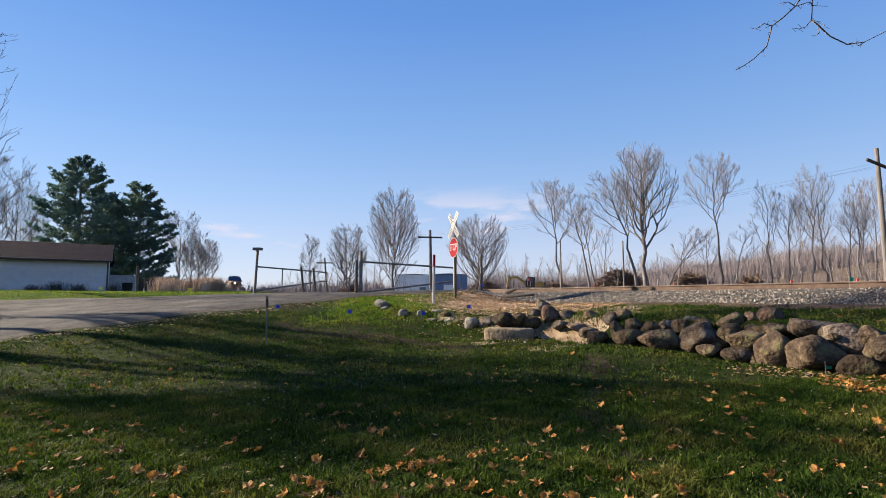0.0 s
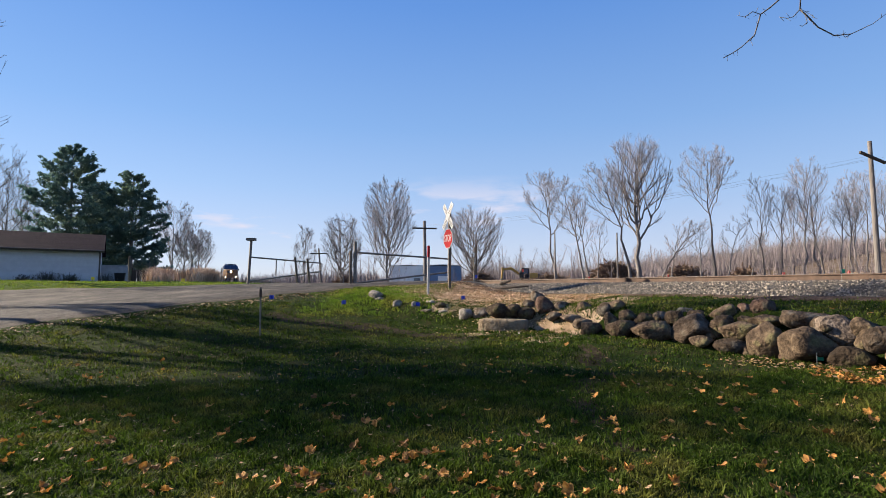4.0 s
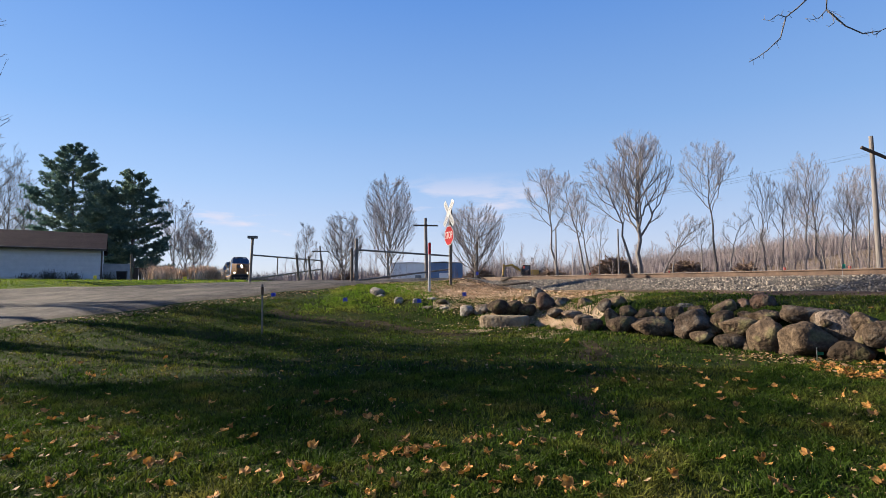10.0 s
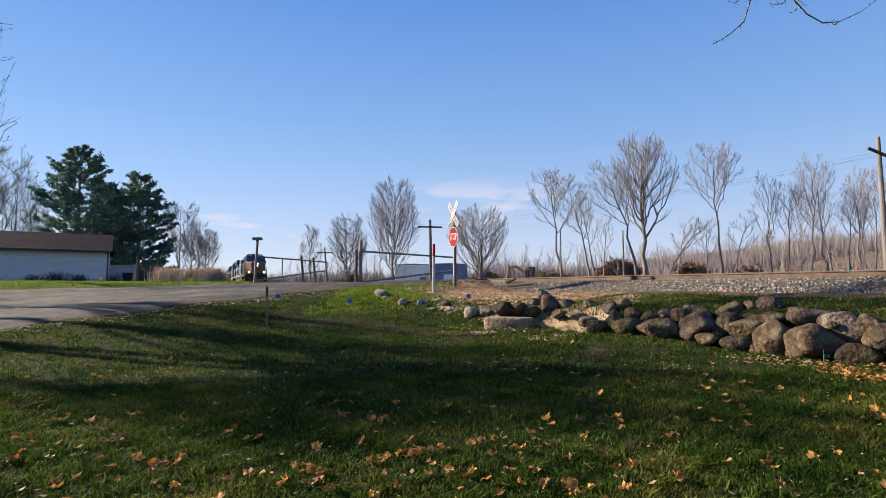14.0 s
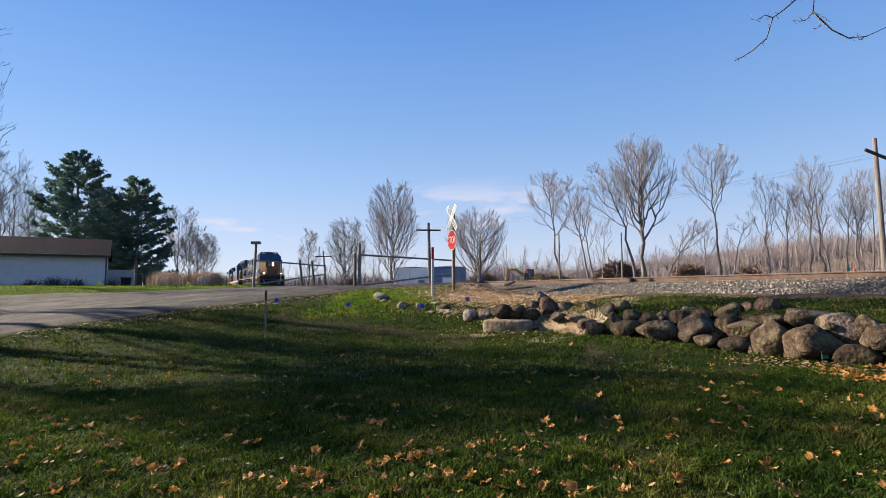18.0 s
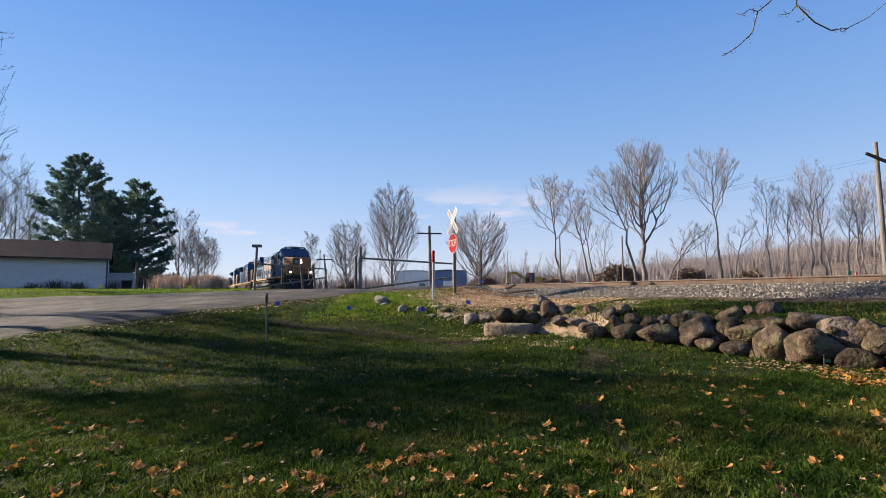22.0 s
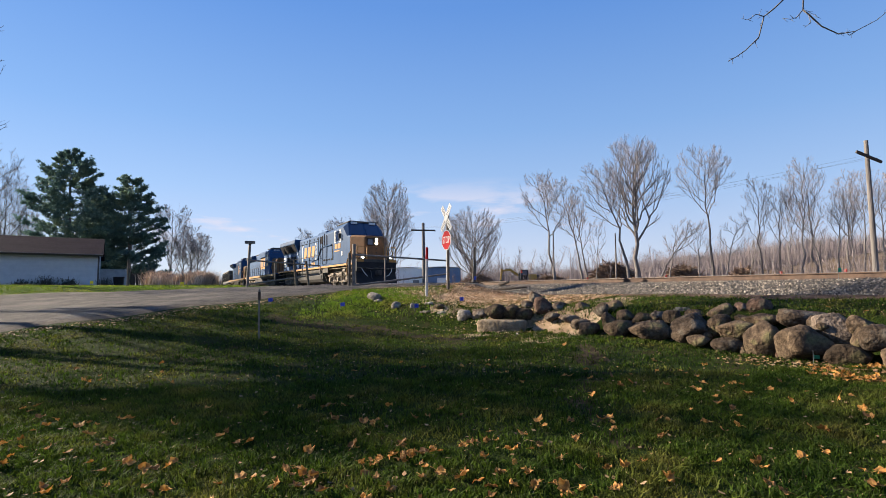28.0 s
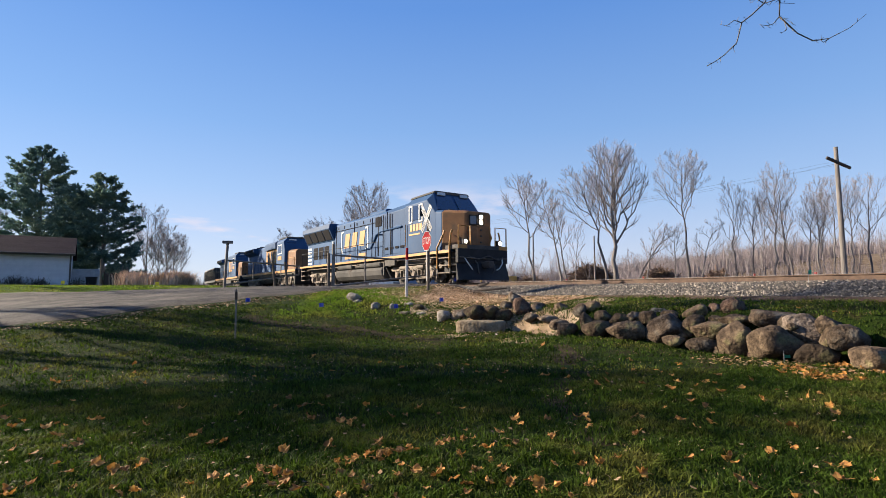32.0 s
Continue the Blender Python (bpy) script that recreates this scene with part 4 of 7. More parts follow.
        for z in (0.47, 0.83, 1.19):
            part("step", Mesh().box(9.15, 9.93, s * 1.3 - 0.18, s * 1.3 + 0.18, z, z + 0.05), M_TRUCK, st)
        part("ditch_light", Mesh().box(9.75, 9.95, s * 0.95 - 0.12, s * 0.95 + 0.12, 1.54, 1.78), M_BLACK, loco)
    part("long_hood", Mesh().loft([ring(-9.9, 0.92, 1.52, 4.25, 0.14), ring(4.25, 0.92, 1.52, 4.25, 0.14)]), M_BLUE, loco, bevel=0.03)
    part("dynamic_brake", Mesh().loft([ring(-1.5, 1.15, 3.7, 4.42, 0.16), ring(2.4, 1.15, 3.7, 4.42, 0.16)]), M_BLUE, loco, bevel=0.03)
    for x in (-8.8, -7.3, -5.8, 0.3):
        part("roof_fan", Mesh().tube([(x, 0, 4.24), (x, 0, 4.48)], 0.6, 18), M_UNDER, loco)
    part("pilot", Mesh().box(9.75, 10.05, -1.5, 1.5, 0.25, 1.45), M_BLACK, loco, bevel=0.03)
    part("coupler", Mesh().box(9.9, 10.5, -0.14, 0.14, 0.72, 1.0), M_UNDER, loco)
    part("rear_coupler", Mesh().box(-10.5, -9.9, -0.14, 0.14, 0.72, 1.0), M_UNDER, loco)
    tank = [(-1.0, 0.45), (1.0, 0.45), (1.35, 0.75), (1.36, 1.1), (-1.36, 1.1), (-1.35, 0.75)]
    part("fuel_tank", Mesh().loft([[(x, y, z) for y, z in tank] for x in (-3.0, 2.6)]), M_TANK, loco, "grey fuel tank", bevel=0.05)
    truck_of(loco, 6.0)
    truck_of(loco, -6.2)
    return loco


def hopper_car():
    car = thing("hopper_car", "black freight hopper car with ribbed sides", "freight car", group="freight cars of the train")
    part("body", Mesh().loft([[(x, -1.5, 1.5), (x, 1.5, 1.5), (x, 1.55, 3.15), (x, 1.45, 3.35), (x, -1.45, 3.35), (x, -1.55, 3.15)] for x in (-7.6, 7.6)]), M_CARGREY, car, bevel=0.04)
    part("sill", Mesh().box(-8.2, 8.2, -1.45, 1.45, 1.15, 1.5), M_CARGREY, car)
    for s in (-1, 1):
        for k in range(10):
            x = -7.2 + k * 1.6
            part("side_rib", Mesh().box(x - 0.06, x + 0.06, s * 1.57 - 0.06, s * 1.57 + 0.06, 1.5, 3.1), M_CARGREY, car)
        part("end_ladder", Mesh().tube([(8.0, s * 1.3, 1.2), (8.0, s * 1.3, 3.3)], 0.03, 6).tube([(8.0, s * 0.9, 1.2), (8.0, s * 0.9, 3.3)], 0.03, 6), M_TRUCK, car)
    for x in (-3, 0, 3):
        part("hopper_chute", Mesh().loft([[(x - 1.3, -1.2, 1.3), (x + 1.3, -1.2, 1.3), (x + 1.3, 1.2, 1.3), (x - 1.3, 1.2, 1.3)], [(x - 0.4, -0.9, 0.5), (x + 0.4, -0.9, 0.5), (x + 0.4, 0.9, 0.5), (x - 0.4, 0.9, 0.5)]]), M_CARGREY, car)
    part("coupler", Mesh().box(8.0, 8.7, -0.14, 0.14, 0.72, 1.0), M_UNDER, car)
    truck_of(car, 5.9, 2, 1.75)
    truck_of(car, -5.9, 2, 1.75)
    return car


def train_rows(back):
    """Poses, second by second, of a vehicle whose middle runs back metres behind the train's front."""
    rows = []
    for k in range(33):
        x, y, a = track_at(SPEED * (32 - k) + back)
        rows.append((k, pose(x, y, RAIL_Z, 0, 0, math.degrees(a) - 90)))
    return rows


leader = lead_locomotive()
follower = second_locomotive()
third = copy_thing(follower, Matrix())
tagged(third, "weathered navy diesel locomotive, third in the train")
hopper = hopper_car()
TRAIN = [(leader, 11.15), (follower, 22.6 + 10.5), (third, 22.6 + 21.2 + 10.5), (hopper, 65.2 + 8.7)]

# ---- signs, posts and gates at the crossing ----
M_GALV = material("galvanised_pipe", [(0.105, 0.090, 0.078), (0.20, 0.175, 0.152)], 5, 0.7, 0.25, bump=0.1)
M_POSTWOOD = material("weathered_post", [(0.066, 0.053, 0.042), (0.13, 0.106, 0.084)], 6, 0.95, stretch=(1, 1, 0.15), bump=0.5)
M_POLE = material("pole_timber", [(0.094, 0.085, 0.081), (0.165, 0.150, 0.143)], 4, 0.95, stretch=(1, 1, 0.12), bump=0.5)
M_RED = material("sign_red", [(0.20, 0.002, 0.006), (0.25, 0.003, 0.008)], 3, 0.7, spec=0.1)
M_WHITE = material("white_paint", [(0.26, 0.27, 0.285), (0.34, 0.345, 0.355)], 3, 0.6, bump=0.05, spec=0.3)
M_DARKMETAL = material("sign_back_steel", [(0.13, 0.14, 0.15), (0.24, 0.25, 0.26)], 3, 0.5, 0.6)
M_BLUEFLAG = material("blue_flag", [(0.012, 0.035, 0.34), (0.02, 0.055, 0.45)], 4, 0.5)
M_REDFLAG = material("red_flag", [(0.62, 0.05, 0.03), (0.75, 0.09, 0.04)], 4, 0.5)
M_GREENFLAG = material("green_flag", [(0.0, 0.22, 0.13), (0.01, 0.30, 0.18)], 4, 0.5)
M_INK = material("sign_ink", [(0.045, 0.045, 0.05), (0.09, 0.09, 0.095)], 4, 0.5)


def crossing_sign(x, y, turn):
    base = gz(x, y)
    t = thing("crossing_sign", "white railroad crossbuck above a red stop sign on a post", "road sign", pose(x, y, base, 0, 0, turn))
    part("post", Mesh().box(-0.05, 0.05, -0.03, 0.07, -0.3, 3.05), M_POSTWOOD, t, "weathered timber post", bevel=0.012)
    part("reflective_strip", Mesh().box(-0.045, 0.0, -0.036, -0.031, 0.38, 1.55), M_WHITE, t, "white reflective strip")
    m = Mesh()
    r = 0.38 / math.cos(math.pi / 8)
    octo = [(r * math.cos(math.pi / 8 + k * math.pi / 4), r * math.sin(math.pi / 8 + k * math.pi / 4)) for k in range(8)]
    zc = 1.93
    rim = part("stop_plate", Mesh().prism([(a, zc + b) for a, b in octo], -0.052, -0.038), M_WHITE, t, "white-edged octagonal plate")
    part("red_face", Mesh().prism([(a * 0.93, zc + b * 0.93) for a, b in octo], -0.056, -0.0525), M_RED, rim, "red stop sign face")
    txt = bpy.data.curves.new("stop_text", "FONT")
    txt.body, txt.align_x, txt.align_y, txt.size, txt.extrude = "STOP", "CENTER", "CENTER", 0.30, 0.002
    tmp = new("stop_text", txt)
    bpy.context.view_layer.update()
    me = bpy.data.meshes.new_from_object(tmp.evaluated_get(bpy.context.evaluated_depsgraph_get()))
    bpy.data.objects.remove(tmp)
    me.materials.clear()
    me.materials.append(M_WHITE)
    word = new("lettering", me)
    word.parent = rim
    word.matrix_basis = pose(0, -0.0585, zc, 90, 0, 0) @ Matrix.Diagonal((0.86, 1.28, 1, 1))
    word["label"] = "white word STOP"
    for sgn in (-1, 1):
        mm = pose(0, -0.045 if sgn > 0 else -0.060, 2.80, 0, sgn * 50, 0)
        blade = part("crossbuck_blade", Mesh().box(-0.61, 0.61, -0.006, 0.006, -0.115, 0.115, mm), M_WHITE, t, "white crossbuck blade")
        k = 0
        for x0 in np.linspace(-0.55, 0.48, 13):
            if abs(x0 + 0.04) > 0.13:
                part("letter_bar", Mesh().box(x0, x0 + 0.042, -0.011, -0.0065, -0.065, 0.065, mm), M_INK, blade)
    part("rear_plate", Mesh().box(-0.16, -0.05, 0.072, 0.082, 1.32, 1.62), M_DARKMETAL, t, "grey back of a small plate")
    return t


sx, sy = 0.42, 20.8
crossing_sign(sx, sy, -64.5)

# the far crossing sign, seen from behind beyond the rails
fx, fy = 2.86, 40.0
t = thing("far_crossing_sign", "back of a crossbuck on a post beyond the rails", "road sign", pose(fx, fy, gz(fx, fy), 0, 0, 84))
part("post", Mesh().box(-0.06, 0.06, -0.05, 0.09, -0.2, 3.0), M_POSTWOOD, t, "pale weathered post", bevel=0.01)
part("band", Mesh().box(-0.068, 0.068, -0.058, 0.098, 0.55, 0.80), M_BLUEFLAG, t, "blue band")
for sgn in (-1, 1):
    part("crossbuck_blade", Mesh().box(-0.61, 0.61, -0.006, 0.006, -0.115, 0.115, pose(0, -0.07 - 0.014 * sgn, 2.55, 0, sgn * 48, 0)), M_WHITE, t)

mx, my = -0.35, 18.8
t = thing("marker_post", "white marker post with a red top", "marker post", pose(mx, my, gz(mx, my), 0.6, 0.4, 0))
mh = 3.09 - gz(mx, my)
part("shaft", Mesh().tube([(0, 0, -0.3), (0, 0, mh - 0.42)], 0.048, 12), M_WHITE, t, "white plastic shaft")
part("cap", Mesh().tube([(0, 0, mh - 0.42), (0, 0, mh - 0.02), (0, 0, mh)], [0.049, 0.049, 0.03], 12), M_RED, t, "red top")

(px, py), = [(-4.27, 13.06)]
t = thing("steel_stake", "thin rusty steel stake standing in the lawn", "stake", pose(px, py, gz(px, py), 1, -0.5, 20))
part("blade", Mesh().box(-0.02, 0.02, -0.02, 0.02, -0.2, 1.18), M_GALV, t)
part("lug", Mesh().box(-0.03, 0.03, -0.03, 0.03, 0.93, 1.12), M_RAIL, t)


def swing_gate(x, y, x2, y2, top, low0, low1, posth, name_label, spans, lean=0.0):
    """A tapering pipe gate swung open along the road: hinge post, level top pipe, rising lower pipe, uprights."""
    b = gz(x, y)
    t = thing("pipe_gate", name_label, "gate", pose(x, y, b), group="pipe gates at the crossing")
    d = Vector((x2 - x, y2 - y, 0))
    part("hinge_post", Mesh().tube([(0, 0, -0.3), (lean, 0, posth)], 0.075, 12), M_GALV, t, "rusty pipe post")
    d2 = d.normalized()
    if not lean:
        part("latch_post", Mesh().tube([(-0.21, 0.05, -0.3), (-0.21, 0.05, posth * 0.80)], 0.065, 10), M_POSTWOOD, t)
    part("top_pipe", Mesh().tube([(lean * 0.8, 0, top), (d.x, d.y, top - 0.05)], 0.045, 8), M_GALV, t)
    part("lower_pipe", Mesh().tube([(0, 0, low0), (d.x, d.y, low1)], 0.045, 8), M_GALV, t)
    for k in spans:
        part("upright", Mesh().tube([(d.x * k, d.y * k, low0 + (low1 - low0) * k), (d.x * k, d.y * k, top - 0.05 * k)], 0.035, 8), M_GALV, t)
    return t


g1 = (-3.7, 24.0)
swing_gate(*g1, 0.56, 28.0, 3.19 - gz(*g1), 0.12, 2.45 - gz(*g1), 3.67 - gz(*g1), "rusty tapered pipe gate swung open beside the road", (0.30, 1.0))
g2 = (-10.9, 31.0)
t = swing_gate(*g2, -8.03, 37.0, 3.37 - gz(*g2), 1.97 - gz(*g2), 2.75 - gz(*g2), 4.32 - gz(*g2), "bent pipe gate on a leaning post across the road", (0.34, 0.72, 1.0), 0.12)
part("cap_plate", Mesh().box(-0.25 + 0.12, 0.25 + 0.12, -0.15, 0.15, 4.32 - gz(*g2), 4.45 - gz(*g2) + 0.02), M_GALV, t, "flat plate on the post head")
for k, px_ in ((0.62, 0), (0.8, 0)):
    xx, yy = g2[0] + k * (-8.03 - g2[0]) + 0.2, g2[1] + k * 6 - 0.4
    bb = thing("fence_post", "short leaning timber post by the road", "post", pose(xx, yy, gz(xx, yy), 2, -6, 0), group="old fence posts")
    part("post", Mesh().tube([(0, 0, -0.3), (0, 0, 1.75)], [0.08, 0.07], 8), M_POSTWOOD, bb)


def telegraph_pole(x, y, top, arm, leanx, r=0.13, armz=0.9, turn=0.0, tilt=0.0, label="leaning wooden telegraph pole with one crossarm"):
    b = gz(x, y)
    h = top - b
    t = thing("telegraph_pole", label, "utility pole", pose(x, y, b), group="old line poles")
    part("pole", Mesh().tube([(0, 0, -0.4), (leanx * 0.5, 0, h * 0.5), (leanx, 0, h)], [r * 1.15, r, r * 0.8], 12), M_POLE, t, smooth=False)
    if arm:
        z = h - armz
        c = leanx * z / h
        aa = part("crossarm", Mesh().box(-arm, arm, -0.05, 0.05, -0.065, 0.065, pose(c, -r, z, 0, tilt, turn)), M_TIE, t, "dark timber crossarm", bevel=0.01)
    return t


telegraph_pole(21.46, 26.0, 8.96, 0.72, 21.37 - 21.46, 0.115, 0.85, 6, 20)
telegraph_pole(-1.06, 46.0, 7.42, 1.05, -0.12, 0.15, 0.65, 8)
telegraph_pole(-15.05, 70.0, 6.83, 1.1, -0.5, 0.13, 0.7, 0)
telegraph_pole(7.86, 36.0, 5.57, 0, 0.0, 0.05, 0.7, 0, 0, "thin broken timber pole")
telegraph_pole(13.4, 40.0, 5.84, 0, 0.0, 0.06, 0.7, 0, 0, "broken trunk standing like a pole")

# wires between the line poles
M_WIRE = material("line_wire", [(0.05, 0.05, 0.05), (0.09, 0.09, 0.09)], 3, 0.5, 0.6)
pa, pb = (21.4, 25.9, 8.02), (-1.16, 46.0, 6.88)
for da, db, sag in ((-0.5, -0.8, 0.5), (0.1, 0.2, 0.7), (0.55, 0.9, 0.4)):
    pts = []
    for k in range(21):
        q = k / 20
        pts.append((pa[0] + da + (pb[0] + db - pa[0] - da) * q, pa[1] + (pb[1] - pa[1]) * q, pa[2] + 0.1 + (pb[2] + 0.1 - pa[2] - 0.1) * q - sag * 4 * q * (1 - q)))
    w = part("overhead_wire", Mesh().tube(pts, 0.004, 4), M_WIRE, None, tidy=False)
    tagged(w, "thin dark wire strung between the line poles", "wire", "overhead wires")

# ---- stones ----
M_REDROCK = material("red_brown_field_stone", [(0.040, 0.024, 0.018), (0.088, 0.056, 0.042), (0.150, 0.105, 0.080)], 4.0, 0.95, bump=1.0, bump_scale=18, detail=12.0, rand=0.4, spots=(0.10, 0.09, 0.07), spot_scale=3.0, spot_at=(0.55, 0.68), spec=0.15)
speckle(M_REDROCK, 15, 0.68, 1.36)
ROCK = {"B": M_BOULDER, "T": M_TANROCK, "P": M_PALEROCK, "R": M_REDROCK, "K": M_PINKROCK}


def boulder(x, y, z, w, h, kind, tilt, seed, label, group, rough=0.13):
    """A field boulder about (x, y, z), w wide and h high, with broad flats and a grained skin."""
    rnd = random.Random(seed)
    bm = bmesh.new()
    bmesh.ops.create_icosphere(bm, subdivisions=3, radius=0.5)
    o = Vector((rnd.uniform(0, 50), rnd.uniform(0, 50), rnd.uniform(0, 50)))
    cuts = [(Vector((rnd.gauss(0, 1), rnd.gauss(0, 1), rnd.gauss(0, 1))).normalized(), rnd.uniform(0.29, 0.42)) for _ in range(11)]
    long = Matrix.Rotation(radians(tilt), 3, "Y") @ Matrix.Diagonal((1.5 if tilt else 1.0, 1.0, 1.0))
    for v in bm.verts:
        p = v.co.copy()
        for c, far in cuts:                # broad flats, as on a split field stone
            e = p.dot(c) - far
            if e > 0:
                p -= c * e * 0.9
        p *= 1 + rough * noise.noise(p * 2.4 + o) + 0.06 * noise.noise(p * 6 + o) + 0.035 * noise.noise(p * 14 + o)
        v.co = long @ p
    lo = [min(v.co[k] for v in bm.verts) for k in range(3)]
    hi = [max(v.co[k] for v in bm.verts) for k in range(3)]
    size = (w, w * rnd.uniform(0.75, 0.95), h)
    for v in bm.verts:
        v.co = [((v.co[k] - lo[k]) / (hi[k] - lo[k]) - 0.5) * size[k] for k in range(3)]
    d = bpy.data.meshes.new("boulder")
    bm.to_mesh(d)
    bm.free()
    d.materials.append(ROCK[kind])
    d.shade_smooth()
    ob = new("boulder", d)
    ob.matrix_world = pose(x, y, z, 0, 0, -27 + rnd.uniform(-6, 6))
    tagged(ob, label, "boulder", group)


def lay_stones(rows, k0, label, group):
    for i, row in enumerate(rows):
        boulder(*row, k0 + i, label, group)


FOOT_ROW = [
    (3.56, 12.55, 0.64, 0.49, 0.35, "B", 0),
    (4.07, 12.05, 0.71, 0.66, 0.39, "B", 0),
    (4.60, 11.68, 0.68, 0.97, 0.49, "B", 0),
    (5.25, 11.16, 0.76, 0.94, 0.65, "T", -25),
    (5.22, 10.74, 0.55, 0.46, 0.24, "B", 0),
    (5.63, 10.39, 0.49, 0.66, 0.31, "T", 0),
    (5.96, 9.84, 0.66, 0.64, 0.70, "B", 8),
    (6.32, 9.28, 0.62, 0.96, 0.67, "B", 0),
    (6.64, 8.69, 0.47, 0.70, 0.40, "B", 10),
    (7.04, 8.50, 0.79, 0.60, 0.43, "T", 0),
    (7.00, 7.95, 0.50, 0.66, 0.39, "B", 0),
]
CAP_ROW = [
    (3.58, 13.22, 0.71, 0.61, 0.34, "T", 10),
    (5.66, 10.84, 0.82, 0.50, 0.52, "B", -20),
    (5.82, 10.49, 0.77, 0.70, 0.40, "B", -12),
    (6.66, 9.76, 1.02, 0.83, 0.38, "T", 0),
    (6.68, 9.46, 0.93, 0.37, 0.37, "T", 0),
    (7.10, 8.97, 0.90, 0.46, 0.46, "B", 20),
    (7.01, 8.82, 0.75, 0.35, 0.40, "B", 0),
    (6.24, 10.29, 0.97, 0.61, 0.28, "B", 0),
    (5.09, 11.58, 0.88, 0.44, 0.49, "B", 20),
    (4.92, 11.96, 0.96, 0.44, 0.29, "T", 0),
    (4.62, 12.04, 0.91, 0.50, 0.31, "B", 0),
]
BACK_ROW = [
    (6.48, 10.77, 1.20, 0.53, 0.41, "R", 0),
    (6.25, 10.98, 1.15, 0.41, 0.33, "R", 0),
    (5.95, 11.20, 1.12, 0.62, 0.34, "B", -15),
    (5.44, 11.81, 1.08, 0.44, 0.22, "P", 0),
    (5.55, 11.49, 1.03, 0.53, 0.23, "B", 0),
    (4.33, 12.31, 0.94, 0.43, 0.36, "B", 0),
    (4.02, 12.42, 0.83, 0.41, 0.46, "B", 35),
    (4.27, 13.00, 1.14, 0.48, 0.38, "B", 0),
    (3.99, 13.05, 1.09, 0.39, 0.36, "T", 0),
    (3.73, 13.73, 1.11, 0.39, 0.32, "B", 0),
    (3.35, 13.56, 0.85, 0.58, 0.21, "T", 0),
]
PILE = [
    (0.82, 15.54, 0.84, 0.51, 0.36, "P", 10),
    (1.20, 15.31, 0.88, 0.45, 0.36, "T", 0),
    (1.59, 14.70, 0.98, 0.61, 0.44, "B", 0),
    (2.05, 14.59, 0.98, 0.51, 0.42, "B", 0),
    (2.35, 14.43, 0.92, 0.46, 0.34, "B", 0),
    (2.85, 14.44, 1.08, 0.54, 0.63, "R", 15),
    (3.24, 14.28, 1.08, 0.48, 0.38, "T", 0),
    (2.77, 15.20, 1.33, 0.42, 0.42, "T", 0),
    (2.99, 13.91, 0.87, 0.44, 0.26, "T", 0),
    (2.49, 14.89, 1.15, 0.36, 0.28, "T", 0),
]
GARDEN = [
    (-2.12, 18.23, 1.35, 0.55, 0.36, "P", 10),
    (-1.93, 18.02, 1.23, 0.41, 0.18, "P", 0),
    (-1.29, 17.25, 1.08, 0.36, 0.29, "P", 0),
    (-0.70, 16.92, 1.08, 0.25, 0.22, "P", 0),
    (-0.22, 16.89, 1.15, 0.34, 0.16, "P", 0),
    (0.08, 16.41, 1.06, 0.40, 0.24, "B", 0),
    (-0.33, 16.49, 0.91, 0.44, 0.15, "T", 0),
    (0.15, 16.16, 0.88, 0.37, 0.15, "P", 0),
]
CHINKS = [
    (4.36, 11.83, 0.50, 0.26, 0.20, "B", 0),
    (4.95, 11.30, 0.47, 0.24, 0.18, "T", 0),
    (5.46, 10.86, 0.62, 0.22, 0.20, "B", 0),
    (5.80, 10.12, 0.42, 0.22, 0.18, "B", 0),
    (6.10, 9.55, 0.40, 0.18, 0.16, "R", 0),
    (6.60, 9.18, 0.92, 0.20, 0.15, "B", 0),
    (3.82, 12.32, 0.50, 0.24, 0.18, "B", 0),
    (5.42, 11.22, 1.02, 0.24, 0.16, "R", 0),
    (6.02, 10.60, 0.98, 0.26, 0.18, "B", 0),
    (4.78, 11.86, 0.92, 0.22, 0.15, "B", 0),
]
WALL = "boulders of the retaining wall"
lay_stones(CHINKS, 230, "small field stone wedged between the wall's boulders", WALL)
lay_stones(FOOT_ROW, 0, "grey-brown field boulder in the foot of a dry-stacked wall", WALL)
lay_stones(CAP_ROW, 40, "lichened field boulder resting on the boulder wall", WALL)
lay_stones(BACK_ROW, 80, "dark field boulder set in the bank behind the wall", WALL)
lay_stones(PILE, 120, "rounded tan field boulder piled on the bank", WALL)
lay_stones(GARDEN, 160, "small pale field stone in the grass by the marker", "small field stones")
boulder(6.91, 9.28, 0.86, 0.76, 0.60, "K", 38, 204, "large pale pink granite boulder capping the wall", WALL, 0.05)


# ---- low slab under the stone pile, old tie ends, log by the rails, survey flags ----
(qx, qy), = [(1.72, 14.30)]
slab = Mesh()
rnd = random.Random(5)
ringpts = [(0.64 * math.copysign(abs(math.cos(k * math.tau / 18)) ** 0.45, math.cos(k * math.tau / 18)) * (1 + rnd.uniform(-0.05, 0.05)), 0.30 * math.copysign(abs(math.sin(k * math.tau / 18)) ** 0.5, math.sin(k * math.tau / 18)) * (1 + rnd.uniform(-0.08, 0.08))) for k in range(18)]
slab.loft([[(a * c, b * c, z) for a, b in ringpts] for c, z in ((1.0, -0.35), (1.0, 0.08), (0.97, 0.125), (0.88, 0.14))])
sl = part("stone_slab", slab, material("pale_slab", [(0.10, 0.075, 0.050), (0.17, 0.135, 0.095), (0.23, 0.19, 0.14)], 5, 0.95, bump=1.0, bump_scale=14, spec=0.1), None, smooth=True, bevel=0.03)
sl.matrix_world = pose(qx, qy - 0.02, 0.65, 0, 0, -17)
tagged(sl, "low tan stone slab under a pile of boulders", "stone")


